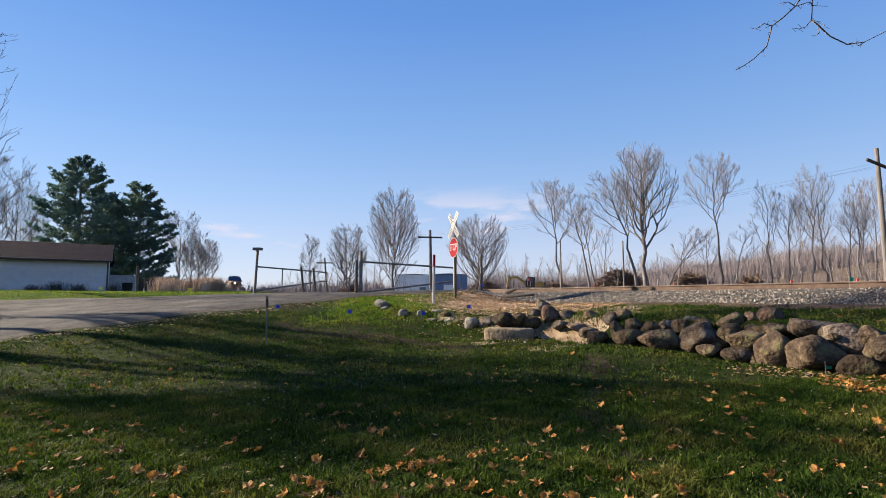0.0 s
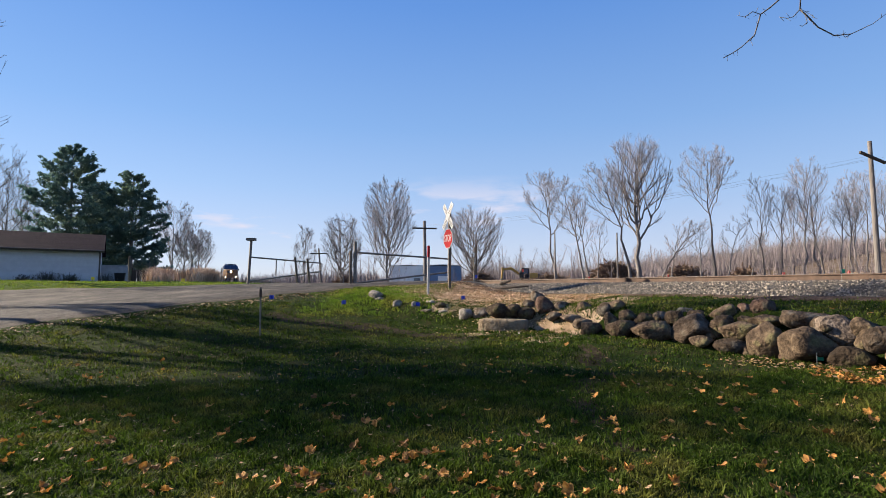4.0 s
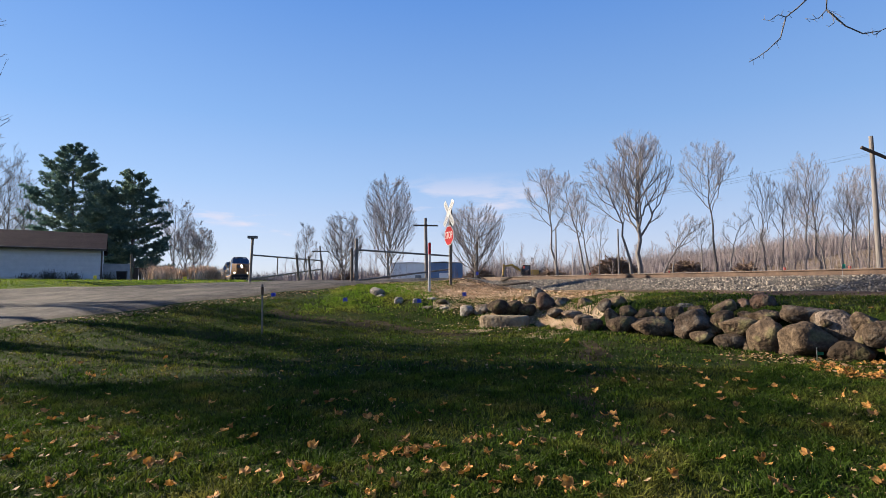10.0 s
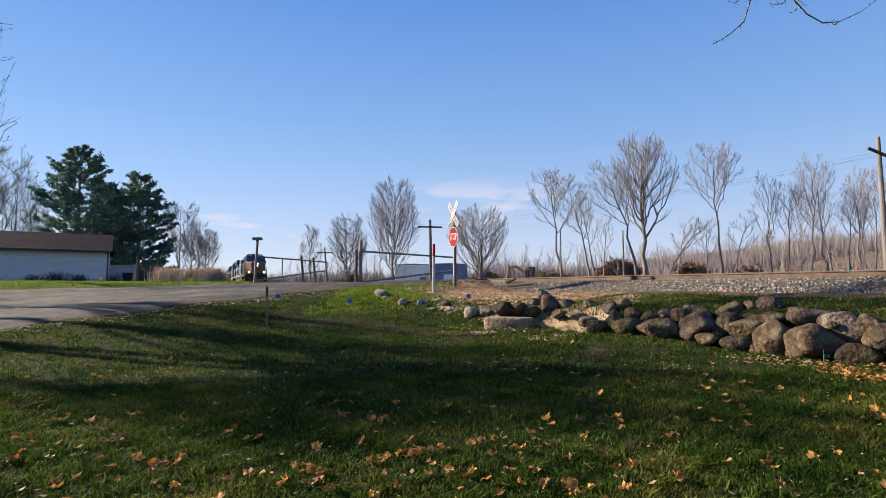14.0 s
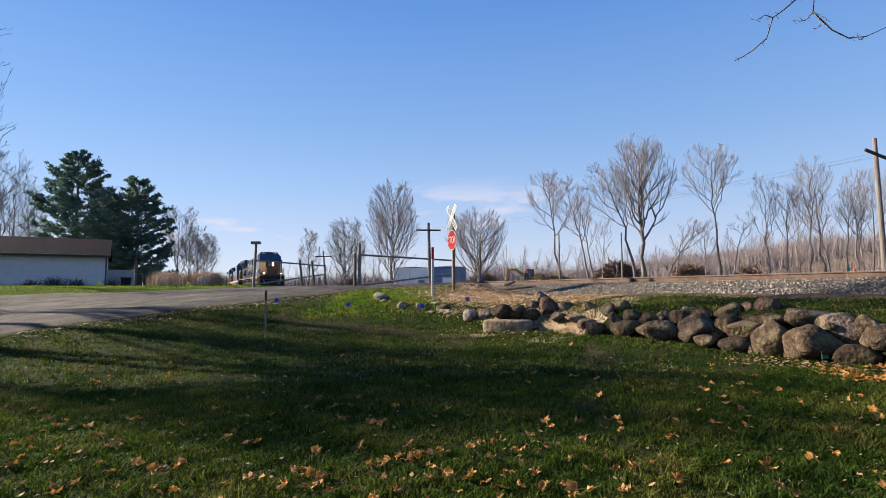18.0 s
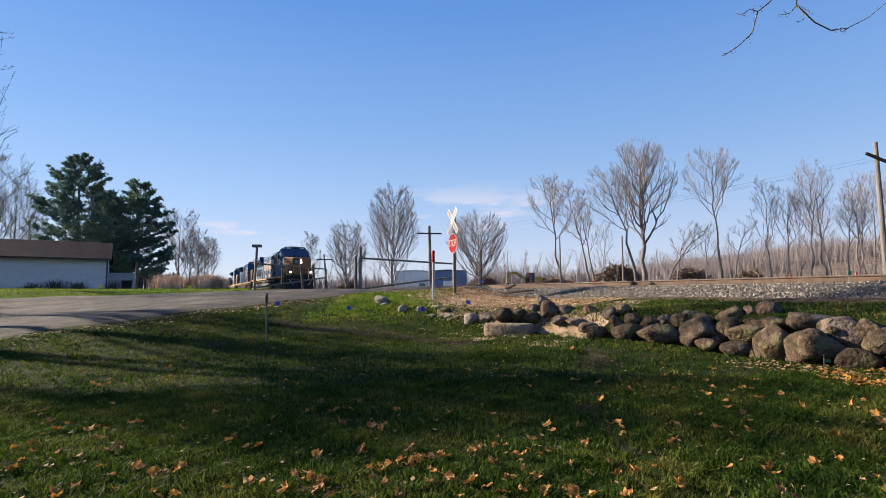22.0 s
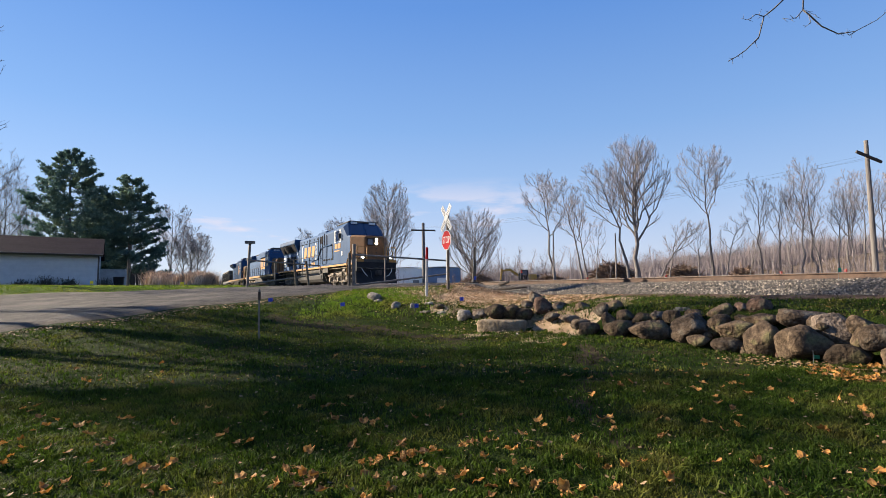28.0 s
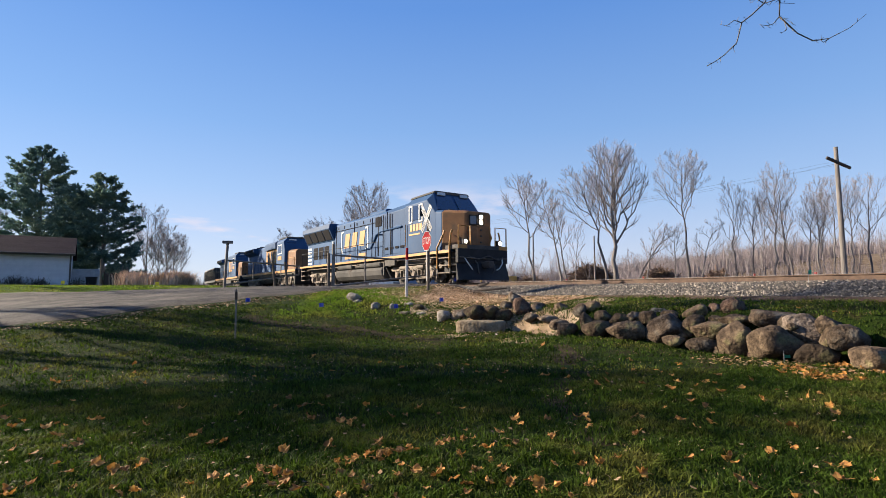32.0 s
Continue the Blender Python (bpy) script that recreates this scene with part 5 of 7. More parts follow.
def flag(x, y, mat, label, h=0.42, up=0.0, size=0.16, turn=20):
    t = thing("survey_flag", label, "flag", pose(x, y, gz(x, y) + up, 3, -4, turn), group="survey flags")
    part("wire", Mesh().tube([(0, 0, -0.1), (0, 0, h)], 0.006, 5), M_DARKMETAL, t)
    me = Mesh()
    cols = [(0, 0), (size * 0.4, 0.03), (size * 0.75, -0.02), (size, 0.03)]
    for a in (0.0, 0.004):
        me.add([(c, d + a, z) for z in (h - size * 0.8, h) for c, d in cols], [(0, 1, 5, 4), (1, 2, 6, 5), (2, 3, 7, 6)])
    part("cloth", me, mat, t, tidy=False)


for (x, y), m, lb in zip([(-5.54, 17.82), (-3.08, 17.32), (-0.68, 16.62), (0.73, 16.92)], [M_BLUEFLAG] * 4, ["small blue survey flag on a wire in the grass"] * 4):
    flag(x, y, m, lb, 0.22, 0.0, 0.15)
for (x, y) in [(6.22, 8.90)]:
    flag(x, y, M_GREENFLAG, "small green survey flag at the foot of the boulders", 0.2, 0.0, 0.17)
x, y, a = track_at(-14.3, 1.9)
flag(x, y, M_GREENFLAG, "small green survey flag in the crushed stone", 0.2, 0.46, 0.12)
for u in (-11.2, -13.0, -3.0, 1.5, -7.0):
    x, y, a = track_at(u, -2.2)
    flag(x, y, M_REDFLAG, "small red survey flag beside the rails", 0.40, 0.35, 0.16, 40)
for (x, y) in [(-18.84, 33.0)]:
    t = thing("timber_bollard", "grey timber bollard at the edge of the yard", "bollard", pose(x, y, gz(x, y)))
    part("post", Mesh().tube([(0, 0, -0.3), (0, 0, 1.55), (0, 0, 1.63)], [0.065, 0.065, 0.04], 10), M_POSTWOOD, t)
for x, y in ((-21.02, 33.0), (-14.6, 31.0)):
    t = thing("yellow_marker", "small bright yellow marker in the grass", "marker", pose(x, y, gz(x, y)))
    part("stem", Mesh().tube([(0, 0, -0.1), (0, 0, 0.2)], 0.02, 6), M_DARKMETAL, t)
    part("plate", Mesh().box(-0.10, 0.10, -0.015, 0.015, 0.1, 0.30), material("marker_yellow", [(0.75, 0.55, 0.02), (0.85, 0.62, 0.03)], 3, 0.5), t, bevel=0.02)

# a weathered log and a short tie left on the stones by the crossing
for (u, off, L, r, tw) in ((-3.6, 2.75, 1.5, 0.055, 14), (-2.2, 1.95, 0.7, 0.07, -5)):
    x, y, a = track_at(u, off)
    lg = part("old_log", Mesh().tube([(-L / 2, 0, 0), (-L * 0.1, 0.06, 0.04), (L / 2, 0, 0.09)], [r, r * 0.9, r * 0.6], 9), M_TIE, None, smooth=True)
    lg.matrix_world = pose(x, y, 1.42 + (3.3 - off) * 0.27 + r * 0.7, 0, 0, math.degrees(a) - 90 + tw)
    tagged(lg, "dark weathered log lying on the crushed stone", "log")

# ---- the branch that hangs into view from a tree beside the camera ----
tree = thing("overhanging_tree", "bare tree whose drooping branch hangs over the lawn", "tree", pose(6.9, 0.8, gz(6.9, 0.8)))
tz = gz(6.9, 0.8)
o = Vector((6.9, 0.8, tz))
part("trunk", Mesh().tube([(0, 0, -0.3), (0.05, 0, 3), (-0.05, 0.1, 7), (0, 0, 11)], [0.26, 0.21, 0.16, 0.05], 10), M_BARK, tree, smooth=True)
fork = Vector((6.4, 6.6, 7.6))
BOUGHS = [
    (0.045, 0.016, [(6.86, 0.9, tz + 6.9), (6.7, 3.6, 7.9), tuple(fork)]),
    (0.017, 0.011, [tuple(fork), (5.79, 7.99, 6.58), (5.74, 7.99, 6.21), (5.71, 7.99, 5.88)]),
    (0.014, 0.004, [(5.71, 7.99, 5.88), (5.81, 7.99, 5.79), (6.06, 8.09, 5.66), (6.32, 8.09, 5.53), (6.67, 8.19, 5.62), (7.03, 8.19, 5.80), (7.42, 8.29, 6.09)]),
    (0.008, 0.003, [(5.71, 7.99, 5.88), (5.60, 7.99, 5.76), (5.51, 7.99, 5.73), (5.38, 7.99, 5.75)]),
    (0.007, 0.003, [(5.79, 7.99, 5.80), (5.82, 7.99, 5.67), (5.72, 7.99, 5.60)]),
    (0.006, 0.003, [(5.99, 7.99, 5.61), (5.84, 7.99, 5.73), (5.93, 7.99, 5.77), (5.74, 7.99, 5.88)]),
    (0.014, 0.010, [tuple(fork), (5.79, 8.19, 6.70), (5.64, 8.09, 6.31), (5.47, 7.99, 6.10)]),
    (0.013, 0.006, [(5.47, 7.99, 6.10), (5.26, 7.99, 5.91), (5.09, 7.99, 5.78), (4.99, 7.99, 5.45), (4.78, 7.99, 5.25), (4.62, 7.99, 5.14), (4.49, 7.99, 5.07)]),
    (0.008, 0.003, [(5.09, 7.99, 5.78), (4.97, 7.99, 5.82), (4.84, 7.99, 5.73), (4.73, 7.99, 5.75)]),
    (0.008, 0.003, [(5.47, 7.99, 6.10), (5.69, 7.99, 6.17), (5.76, 7.99, 6.11), (5.98, 7.99, 6.10)]),
    (0.008, 0.003, [(6.51, 7.99, 5.52), (6.41, 7.99, 5.46), (6.35, 7.99, 5.51)]),
    (0.007, 0.003, [(4.99, 7.99, 5.45), (4.92, 7.99, 5.36)]),
    (0.008, 0.003, [(5.47, 7.99, 6.10), (5.37, 7.99, 6.17), (5.23, 7.99, 6.15)]),
]
hang = Vector((6.86, 0.9, tz + 6.9))            # where the bough leaves the trunk, about which it swings
bough = None
rnd = random.Random(21)
for r0, r1, pts in BOUGHS:
    fine = [Vector(p) - hang for p in pts]
    n = len(fine)
    me = Mesh().tube(fine, [r0 + (r1 - r0) * i / (n - 1) for i in range(n)], 6)
    if r0 < 0.016:                                  # buds and short spurs along the twigs
        for i in range(n - 1):
            for _ in range(2):
                q = fine[i].lerp(fine[i + 1], rnd.random())
                d = Vector((rnd.gauss(0, 1), rnd.gauss(0, 0.5), rnd.gauss(-0.2, 1))).normalized() * rnd.uniform(0.03, 0.11)
                me.tube([q, q + d * 0.6, q + d], [0.004, 0.003, 0.002], 5)
    twig = part("branch" if bough else "bough", me, M_BARK, bough or tree, smooth=True, tidy=False)
    if not bough:
        bough = twig
        bough.location = hang - o

# ---- bare trees ----
def tube3(me, pts, r0, r1, sides=3):
    n = len(pts)
    o = len(me.v)
    for i, p in enumerate(pts):
        d = (pts[min(i + 1, n - 1)] - pts[max(i - 1, 0)])
        a = Vector((d.y, -d.x, 0)) if abs(d.x) + abs(d.y) > 1e-4 else Vector((1, 0, 0))
        a.normalize()
        b = d.cross(a).normalized()
        r = r0 + (r1 - r0) * i / (n - 1)
        for k in range(sides):
            c, s = math.cos(k * math.tau / sides) * r, math.sin(k * math.tau / sides) * r
            me.v.append((p.x + a.x * c + b.x * s, p.y + a.y * c + b.y * s, p.z + a.z * c + b.z * s))
    for i in range(n - 1):
        for k in range(sides):
            me.f.append((o + i * sides + k, o + i * sides + (k + 1) % sides, o + (i + 1) * sides + (k + 1) % sides, o + (i + 1) * sides + k))


def branch_line(rnd, p, d, length, segs, wob, lift):
    pts = [p.copy()]
    d = d.normalized()
    for _ in range(segs):
        d = (d + Vector((rnd.gauss(0, wob), rnd.gauss(0, wob), rnd.gauss(0, wob) + lift))).normalized()
        p = p + d * (length / segs)
        pts.append(p.copy())
    return pts


def at_line(pts, k):
    f = k * (len(pts) - 1)
    i = min(int(f), len(pts) - 2)
    return pts[i].lerp(pts[i + 1], f - i), (pts[i + 1] - pts[i]).normalized()


def twig_out(rnd, me, p, d, length, r, level, spec):
    inside = spec["inside"]
    d = d.normalized()
    for _ in range(4):                              # the crown keeps to its rounded outline
        if inside(p + d * length) <= rnd.uniform(0.85, 1.3):
            break
        length *= 0.72
    pts = branch_line(rnd, p, d, length, 4 if level < 3 else (2 if level < spec["levels"] else 1), spec["wob"], spec["lift"])
    tube3(spec["wood"] if level <= 2 else me, pts, r, max(r * 0.45, spec["fine"]), 4 if level < 3 else 3)
    if level >= spec["levels"]:
        return
    n = spec["kids"][min(level, len(spec["kids"]) - 1)]
    for i in range(n):
        k = 0.22 + 0.78 * (i + rnd.random()) / n
        q, e = at_line(pts, k)
        side = Vector((rnd.gauss(0, 1), rnd.gauss(0, 1), rnd.gauss(0.45, 0.6)))
        side = (side - e * side.dot(e)).normalized()
        ang = rnd.uniform(*spec["fork"])
        twig_out(rnd, me, q, e * math.cos(ang) + side * math.sin(ang), length * rnd.uniform(0.42, 0.66) * (1.15 - 0.4 * k), max(r * (1 - 0.5 * k) * 0.58, spec["fine"]), level + 1, spec)


def bare_tree(x, y, top, seed, r=0.16, wide=0.2, lean=(0, 0), clear=0.35, limbs=9, levels=4, kids=(9, 6, 5, 4), wob=0.05, lift=0.035, fork=(0.35, 0.75), stems=1,
              fine=0.0042, label="tall bare deciduous tree with a forked grey trunk", group="bare trees along the railway", rise=0.5, low=0.5):
    """A leafless tree: tapered trunk (or several stems), limbs that are parts of their own, and a crown of fine twigs.
    wide: the crown's half width over the height; rise: how far up its crown a limb climbs; low: where the crown is widest."""
    rnd = random.Random(seed)
    b = gz(x, y)
    h = top - b
    t = thing("bare_tree", label, "tree", pose(x, y, b), group=group)
    W, z0 = wide * h, max(0.02, clear - 0.10) * h
    zc = z0 + (h - z0) * low

    def bow(z):
        k = max(0.0, z / h) ** 1.25
        return Vector((lean[0] * k, lean[1] * k, z))

    def inside(p):
        q = p - bow(p.z)
        e = (p.z - zc) / ((h - zc) if p.z > zc else (zc - z0))
        return (q.x * q.x + q.y * q.y) / (W * W) + e * e

    if group == "bare trees along the railway":
        r *= 0.82
    spec = dict(levels=levels, kids=kids, wob=wob, lift=lift, fork=fork, fine=fine, wood=Mesh(), inside=inside)
    crown = Mesh()
    for s in range(stems):
        a0 = rnd.uniform(0, 6.28) + s * 2.2
        off = Vector((math.cos(a0), math.sin(a0), 0)) * (0.0 if stems == 1 else r * 1.3)
        hs = h * (0.90 if s == 0 else rnd.uniform(0.72, 0.86))
        out = off.normalized() * W * rnd.uniform(0.25, 0.55) if stems > 1 else Vector((0, 0, 0))
        pts, n = [], 11
        for i in range(n):
            k = i / (n - 1)
            pts.append(off + out * k ** 1.5 + bow(hs * k) + Vector((rnd.gauss(0, 0.008) * hs * (i > 0), rnd.gauss(0, 0.008) * hs * (i > 0), -0.25 * (i == 0))))
        radii = [r * (1 - 0.93 * (i / (n - 1)) ** 0.85) * (1.0 if stems == 1 else 0.72) for i in range(n)]
        radii[0] *= 1.35
        part("trunk", Mesh().tube(pts, radii, 8), M_BARK, t, smooth=True, tidy=False)
        nl = max(3, round(limbs / (1 if stems == 1 else stems * 0.75)))
        for i in range(nl):
            k = clear + (0.96 - clear) * (i + rnd.random() * 0.8) / nl
            q, e = at_line(pts, k)
            az = i * 2.4 + rnd.uniform(-0.5, 0.5)
            ze = q.z + (h - q.z) * min(0.97, rise * rnd.uniform(0.75, 1.25)) + 0.1
            ee_ = (ze - zc) / ((h - zc) if ze > zc else (zc - z0))
            R = W * math.sqrt(max(0.02, 1 - ee_ * ee_)) * rnd.uniform(0.78, 1.0)
            goal = bow(ze) + Vector((math.cos(az) * R, math.sin(az) * R, 0))
            mid = q.lerp(goal, 0.5) + Vector((math.cos(az) * R * 0.14, math.sin(az) * R * 0.14, -(ze - q.z) * 0.10))
            L = (goal - q).length
            lp = []
            for j in range(8):
                u = j / 7
                lp.append(q * (1 - u) ** 2 + mid * 2 * u * (1 - u) + goal * u * u + Vector((rnd.gauss(0, 1), rnd.gauss(0, 1), rnd.gauss(0, 1))) * 0.016 * L * (0 < j))
            lr = max(0.56 * r * (1 - 0.82 * k), fine * 2.4)
            lm = Mesh()
            tube3(lm, lp, lr, fine * 1.4, 5)
            part("limb", lm, M_BARK, t, tidy=False, smooth=True)
            n2 = kids[0]
            for j in range(n2):
                kk = 0.15 + 0.85 * (j + rnd.random()) / n2
                qq, ee = at_line(lp, min(kk, 0.999))
                sd = Vector((rnd.gauss(0, 1), rnd.gauss(0, 1), rnd.gauss(0.5, 0.6)))
                sd = (sd - ee * sd.dot(ee)).normalized()
                ang = rnd.uniform(*fork)
                twig_out(rnd, crown, qq, ee * math.cos(ang) + sd * math.sin(ang), max(L * rnd.uniform(0.34, 0.55) * (1.2 - 0.5 * kk), 0.05 * h), max(lr * (1 - 0.6 * kk) * 0.55, fine), 2, spec)
    n = len(crown.f)
    crown.add(spec["wood"].v, spec["wood"].f)
    top_part = part("crown", crown, M_TWIG, t, "fine leafless twigs", tidy=False)
    top_part.data.materials.append(M_BARK)
    top_part.data.polygons.foreach_set("material_index", np.where(np.arange(len(crown.f)) < n, 0, 1).astype(np.int32))
    return t


# beyond the railway, from the oval maple by the gates to the thicket on the far bank
bare_tree(-5.41, 58, 14.3, 1, 0.125, 0.235, clear=0.09, limbs=64, rise=0.46, low=0.42, wob=0.018, fork=(0.14, 0.42), kids=(8, 4, 3), fine=0.006, label="oval bare maple with dense upswept branches")
bare_tree(-11.84, 66, 11.2, 2, 0.17, 0.28, clear=0.10, limbs=34, rise=0.5, wob=0.03, fork=(0.2, 0.5), kids=(7, 4, 3), stems=2, fine=0.0055, label="spreading bare tree with a broad rounded crown")
bare_tree(-19.31, 78, 11.16, 3, 0.15, 0.19, clear=0.2, limbs=13, kids=(7, 5, 4), fine=0.009)
bare_tree(3.26, 50, 9.53, 4, 0.15, 0.42, clear=0.07, limbs=36, rise=0.55, wob=0.03, fork=(0.2, 0.5), kids=(7, 4, 3), stems=2, fine=0.005, label="round bare tree with many boughs from low on the trunk")
bare_tree(8.08, 37, 10.36, 5, 0.13, 0.19, lean=(-0.9, 0), clear=0.45, limbs=12, kids=(8, 5, 4), rise=0.45, label="slender bare tree holding a few brown leaves")
bare_tree(10.65, 39, 10.29, 6, 0.12, 0.18, lean=(-1.7, 0.3), clear=0.40, limbs=11, kids=(8, 5, 4), label="slender bare tree leaning over the clearing")
bare_tree(11.54, 41, 9.32, 7, 0.10, 0.15, lean=(-1.2, 0.3), clear=0.38, limbs=9, kids=(7, 5, 4))
bare_tree(11.33, 38, 7.13, 8, 0.06, 0.12, lean=(0.3, 0), clear=0.35, limbs=6, kids=(6, 4), levels=3)
bare_tree(13.53, 36, 12.1, 9, 0.24, 0.23, lean=(-0.2, 0), clear=0.30, limbs=22, kids=(8, 5, 4), rise=0.68, low=0.6, label="tallest bare tree with a thick forked trunk")
bare_tree(12.82, 35.5, 10.3, 10, 0.15, 0.20, lean=(-2.2, 0), clear=0.46, limbs=13, kids=(8, 5, 4), rise=0.55, label="bare tree leaning out beside a taller trunk")
bare_tree(15.38, 37, 6.78, 11, 0.10, 0.22, lean=(3.0, 0), clear=0.5, limbs=7, kids=(7, 5), levels=3, label="bent bare tree leaning steeply over")
bare_tree(16.51, 38, 6.8, 12, 0.08, 0.2, lean=(0.9, 0), clear=0.4, limbs=6, kids=(7, 5), levels=3)
bare_tree(18.63, 36, 11.75, 13, 0.125, 0.20, lean=(-0.5, 0), clear=0.48, limbs=14, kids=(8, 6, 4), rise=0.55, low=0.55, label="bare tree with a round crown on a clear stem")
bare_tree(17.19, 35, 6.31, 14, 0.07, 0.25, clear=0.35, limbs=7, kids=(7, 5), levels=3)
bare_tree(18.34, 34, 6.54, 15, 0.08, 0.24, lean=(1.2, 0), clear=0.4, limbs=7, kids=(7, 5), levels=3)
for i, (tx, ty, tt, tr, tl) in enumerate((
        (20.77, 34, 9.09, 0.09, -0.3), (21.2, 33, 8.52, 0.09, 0.3), (23.73, 36, 8.37, 0.07, 0.6),
        (21.97, 32, 9.97, 0.11, 0.4), (23.49, 33, 9.76, 0.11, -0.5), (21.67, 30, 6.59, 0.08, -0.8),
        (24.8, 33, 8.87, 0.09, 0.9), (26.27, 34, 9.46, 0.10, 0.5), (24.44, 31, 7.43, 0.08, -0.6),
        (28.22, 35, 9.88, 0.10, 0.2), (27.92, 33, 9.23, 0.10, -0.3), (28.08, 32, 9.34, 0.10, 0.2), (21.67, 37, 5.8, 0.07, 1.0))):
    bare_tree(tx, ty, tt, 30 + i, tr * 0.85, 0.17, lean=(tl, 0), clear=0.33, limbs=10, kids=(7, 4, 3), rise=0.55, label="thin bare tree in a thicket on the bank")
# beside the pines and at the far side of the house
for i, (tx, ty, tt, tr) in enumerate(((-41.83, 85, 16.29, 0.16), (-40.07, 88, 13.05, 0.15), (-37.69, 80, 10.73, 0.13), (-40.73, 92, 12.1, 0.13),
                                      (-60.12, 75, 19.0, 0.18), (-59.42, 70, 22.4, 0.2), (-65.91, 85, 15.38, 0.14))):
    bare_tree(tx, ty, tt, 60 + i, tr, 0.27, clear=0.12, limbs=15, kids=(7, 4, 4), rise=0.5, fine=0.012, label="bare tree behind the house yard", group="bare trees behind the house")


# great yard trees across the road, whose shadows cross the lawn
for i, (tx, ty, tt, tr, sp, cl, st) in enumerate((
        (-29.0, 17.7, 15.9, 0.56, 0.17, 0.74, 2), (-31.5, 20.6, 16.4, 0.54, 0.16, 0.74, 2), (-31.5, 24.5, 21.6, 0.30, 0.14, 0.79, 1),
        (-35.5, 18.6, 16.6, 0.34, 0.15, 0.74, 1), (-29.5, 23.0, 13.6, 0.30, 0.17, 0.52, 1), (-42.0, 29.5, 12.5, 0.30, 0.18, 0.45, 1),
        (-38.0, 26.8, 11.5, 0.26, 0.16, 0.5, 1), (-29.6, 16.6, 14.6, 0.28, 0.14, 0.76, 1), (-37.0, 24.0, 10.5, 0.24, 0.20, 0.35, 1),
        (-31.0, 13.3, 12.6, 0.20, 0.13, 0.58, 1))):
    bare_tree(tx, ty, tt, 90 + i, tr, sp, clear=cl, limbs=14, kids=(5, 4, 3), rise=0.6, fine=0.011, stems=st, label="great bare yard tree with a thick straight trunk", group="great yard trees")


# an open-crowned tree at the near side of the house yard
bare_tree(-32.7, 33.5, 24.0, 121, 0.20, 0.20, clear=0.22, limbs=20, kids=(5, 3, 2), rise=0.3, fork=(0.3, 0.6), fine=0.008, label="tall open-crowned bare tree beside the road", group="great yard trees")


# ---- white pines ----
def pine(x, y, top, seed, spread, label):
    rnd = random.Random(seed)
    b = gz(x, y)
    h = (top - b) * 0.95
    t = thing("pine_tree", label, "tree", pose(x, y, b), group="pines behind the house")
    part("trunk", Mesh().tube([(0, 0, -0.3), (0.1, 0, h * 0.5), (0, 0, h * 0.98)], [0.32, 0.2, 0.04], 8), M_BARK, t, smooth=True, tidy=False)
    layers = 21
    for i in range(layers):
        k = 0.08 + 0.90 * i / (layers - 1)
        prof = math.sin(min(1.0, (1.04 - k) * 1.30 + 0.05) * math.pi / 2) ** 0.85
        n = 7 if k < 0.8 else 5
        for j in range(n):
            az = j * math.tau / n + i * 1.1 + rnd.uniform(-0.35, 0.35)
            L = h * spread * prof * rnd.uniform(0.66, 1.18)
            d = Vector((math.cos(az), math.sin(az), rnd.uniform(-0.12, 0.12) + 0.45 * k * k))
            pts = branch_line(rnd, Vector((0, 0, h * k + rnd.uniform(-0.35, 0.35))), d, L, 6, 0.05, 0.06)
            me = Mesh()
            tube3(me, pts, 0.06 * (1.1 - k), 0.015, 3)
            for q in range(9 + int(L * 4.0)):      # side shoots in a flat fan, each ending in tufts
                kk = 0.28 + 0.72 * rnd.random() ** 0.75
                p, e = at_line(pts, min(kk, 0.999))
                sd = Vector((-e.y, e.x, 0)).normalized() * rnd.choice((-1, 1))
                sh = (e * rnd.uniform(0.5, 1.1) + sd * rnd.uniform(0.2, 1.0) + Vector((0, 0, rnd.uniform(0.0, 0.45)))).normalized() * L * rnd.uniform(0.12, 0.30) * (1.25 - 0.5 * kk)
                for w in range(5):
                    c = p + sh * rnd.uniform(0.35, 1.0) + Vector((rnd.gauss(0, 0.12), rnd.gauss(0, 0.12), rnd.gauss(0, 0.09)))
                    ln = rnd.uniform(0.16, 0.28)
                    for _k in range(7):             # a tuft of needle sprays
                        u1 = (sh.normalized() * 0.7 + Vector((rnd.gauss(0, 0.8), rnd.gauss(0, 0.8), rnd.gauss(0.45, 0.6)))).normalized() * ln
                        v1 = u1.cross(Vector((rnd.gauss(0, 1), rnd.gauss(0, 1), rnd.gauss(0, 1)))).normalized() * ln * 0.26
                        o = len(me.v)
                        me.v += [tuple(c - v1), tuple(c + v1), tuple(c + u1)]
                        me.f.append((o, o + 1, o + 2))
            part("bough", me, M_NEEDLE, t, tidy=False)
    return t


pine(-42.55, 62, 18.26, 3, 0.33, "tall dark green white pine with layered boughs")
pine(-37.67, 66, 15.84, 8, 0.32, "rounder dark green pine beside its taller neighbour")
pine(-43.99, 70, 14.82, 9, 0.30, "dark pine between two larger pines")

# ---- the house by the road ----
M_SIDING = material("pale_siding", [(0.42, 0.44, 0.48), (0.50, 0.52, 0.55)], 2, 0.6, rand=0.04)
M_SHINGLE = material("brown_shingles", [(0.0075, 0.0048, 0.0115), (0.013, 0.0085, 0.018)], 5, 0.95, bump=0.5, rand=0.15, spec=0.04)
M_TRIM = material("dark_trim", [(0.05, 0.04, 0.038), (0.08, 0.065, 0.06)], 3, 0.6)
hb = (-29.39, 47.0)
hturn = -149.0
house = thing("house", "long low house with pale siding and a brown shingle roof", "house", pose(hb[0], hb[1], 2.38 - 0.1, 0, 0, hturn))
HL, HE, HW = 20.0, 2.50, 8.0
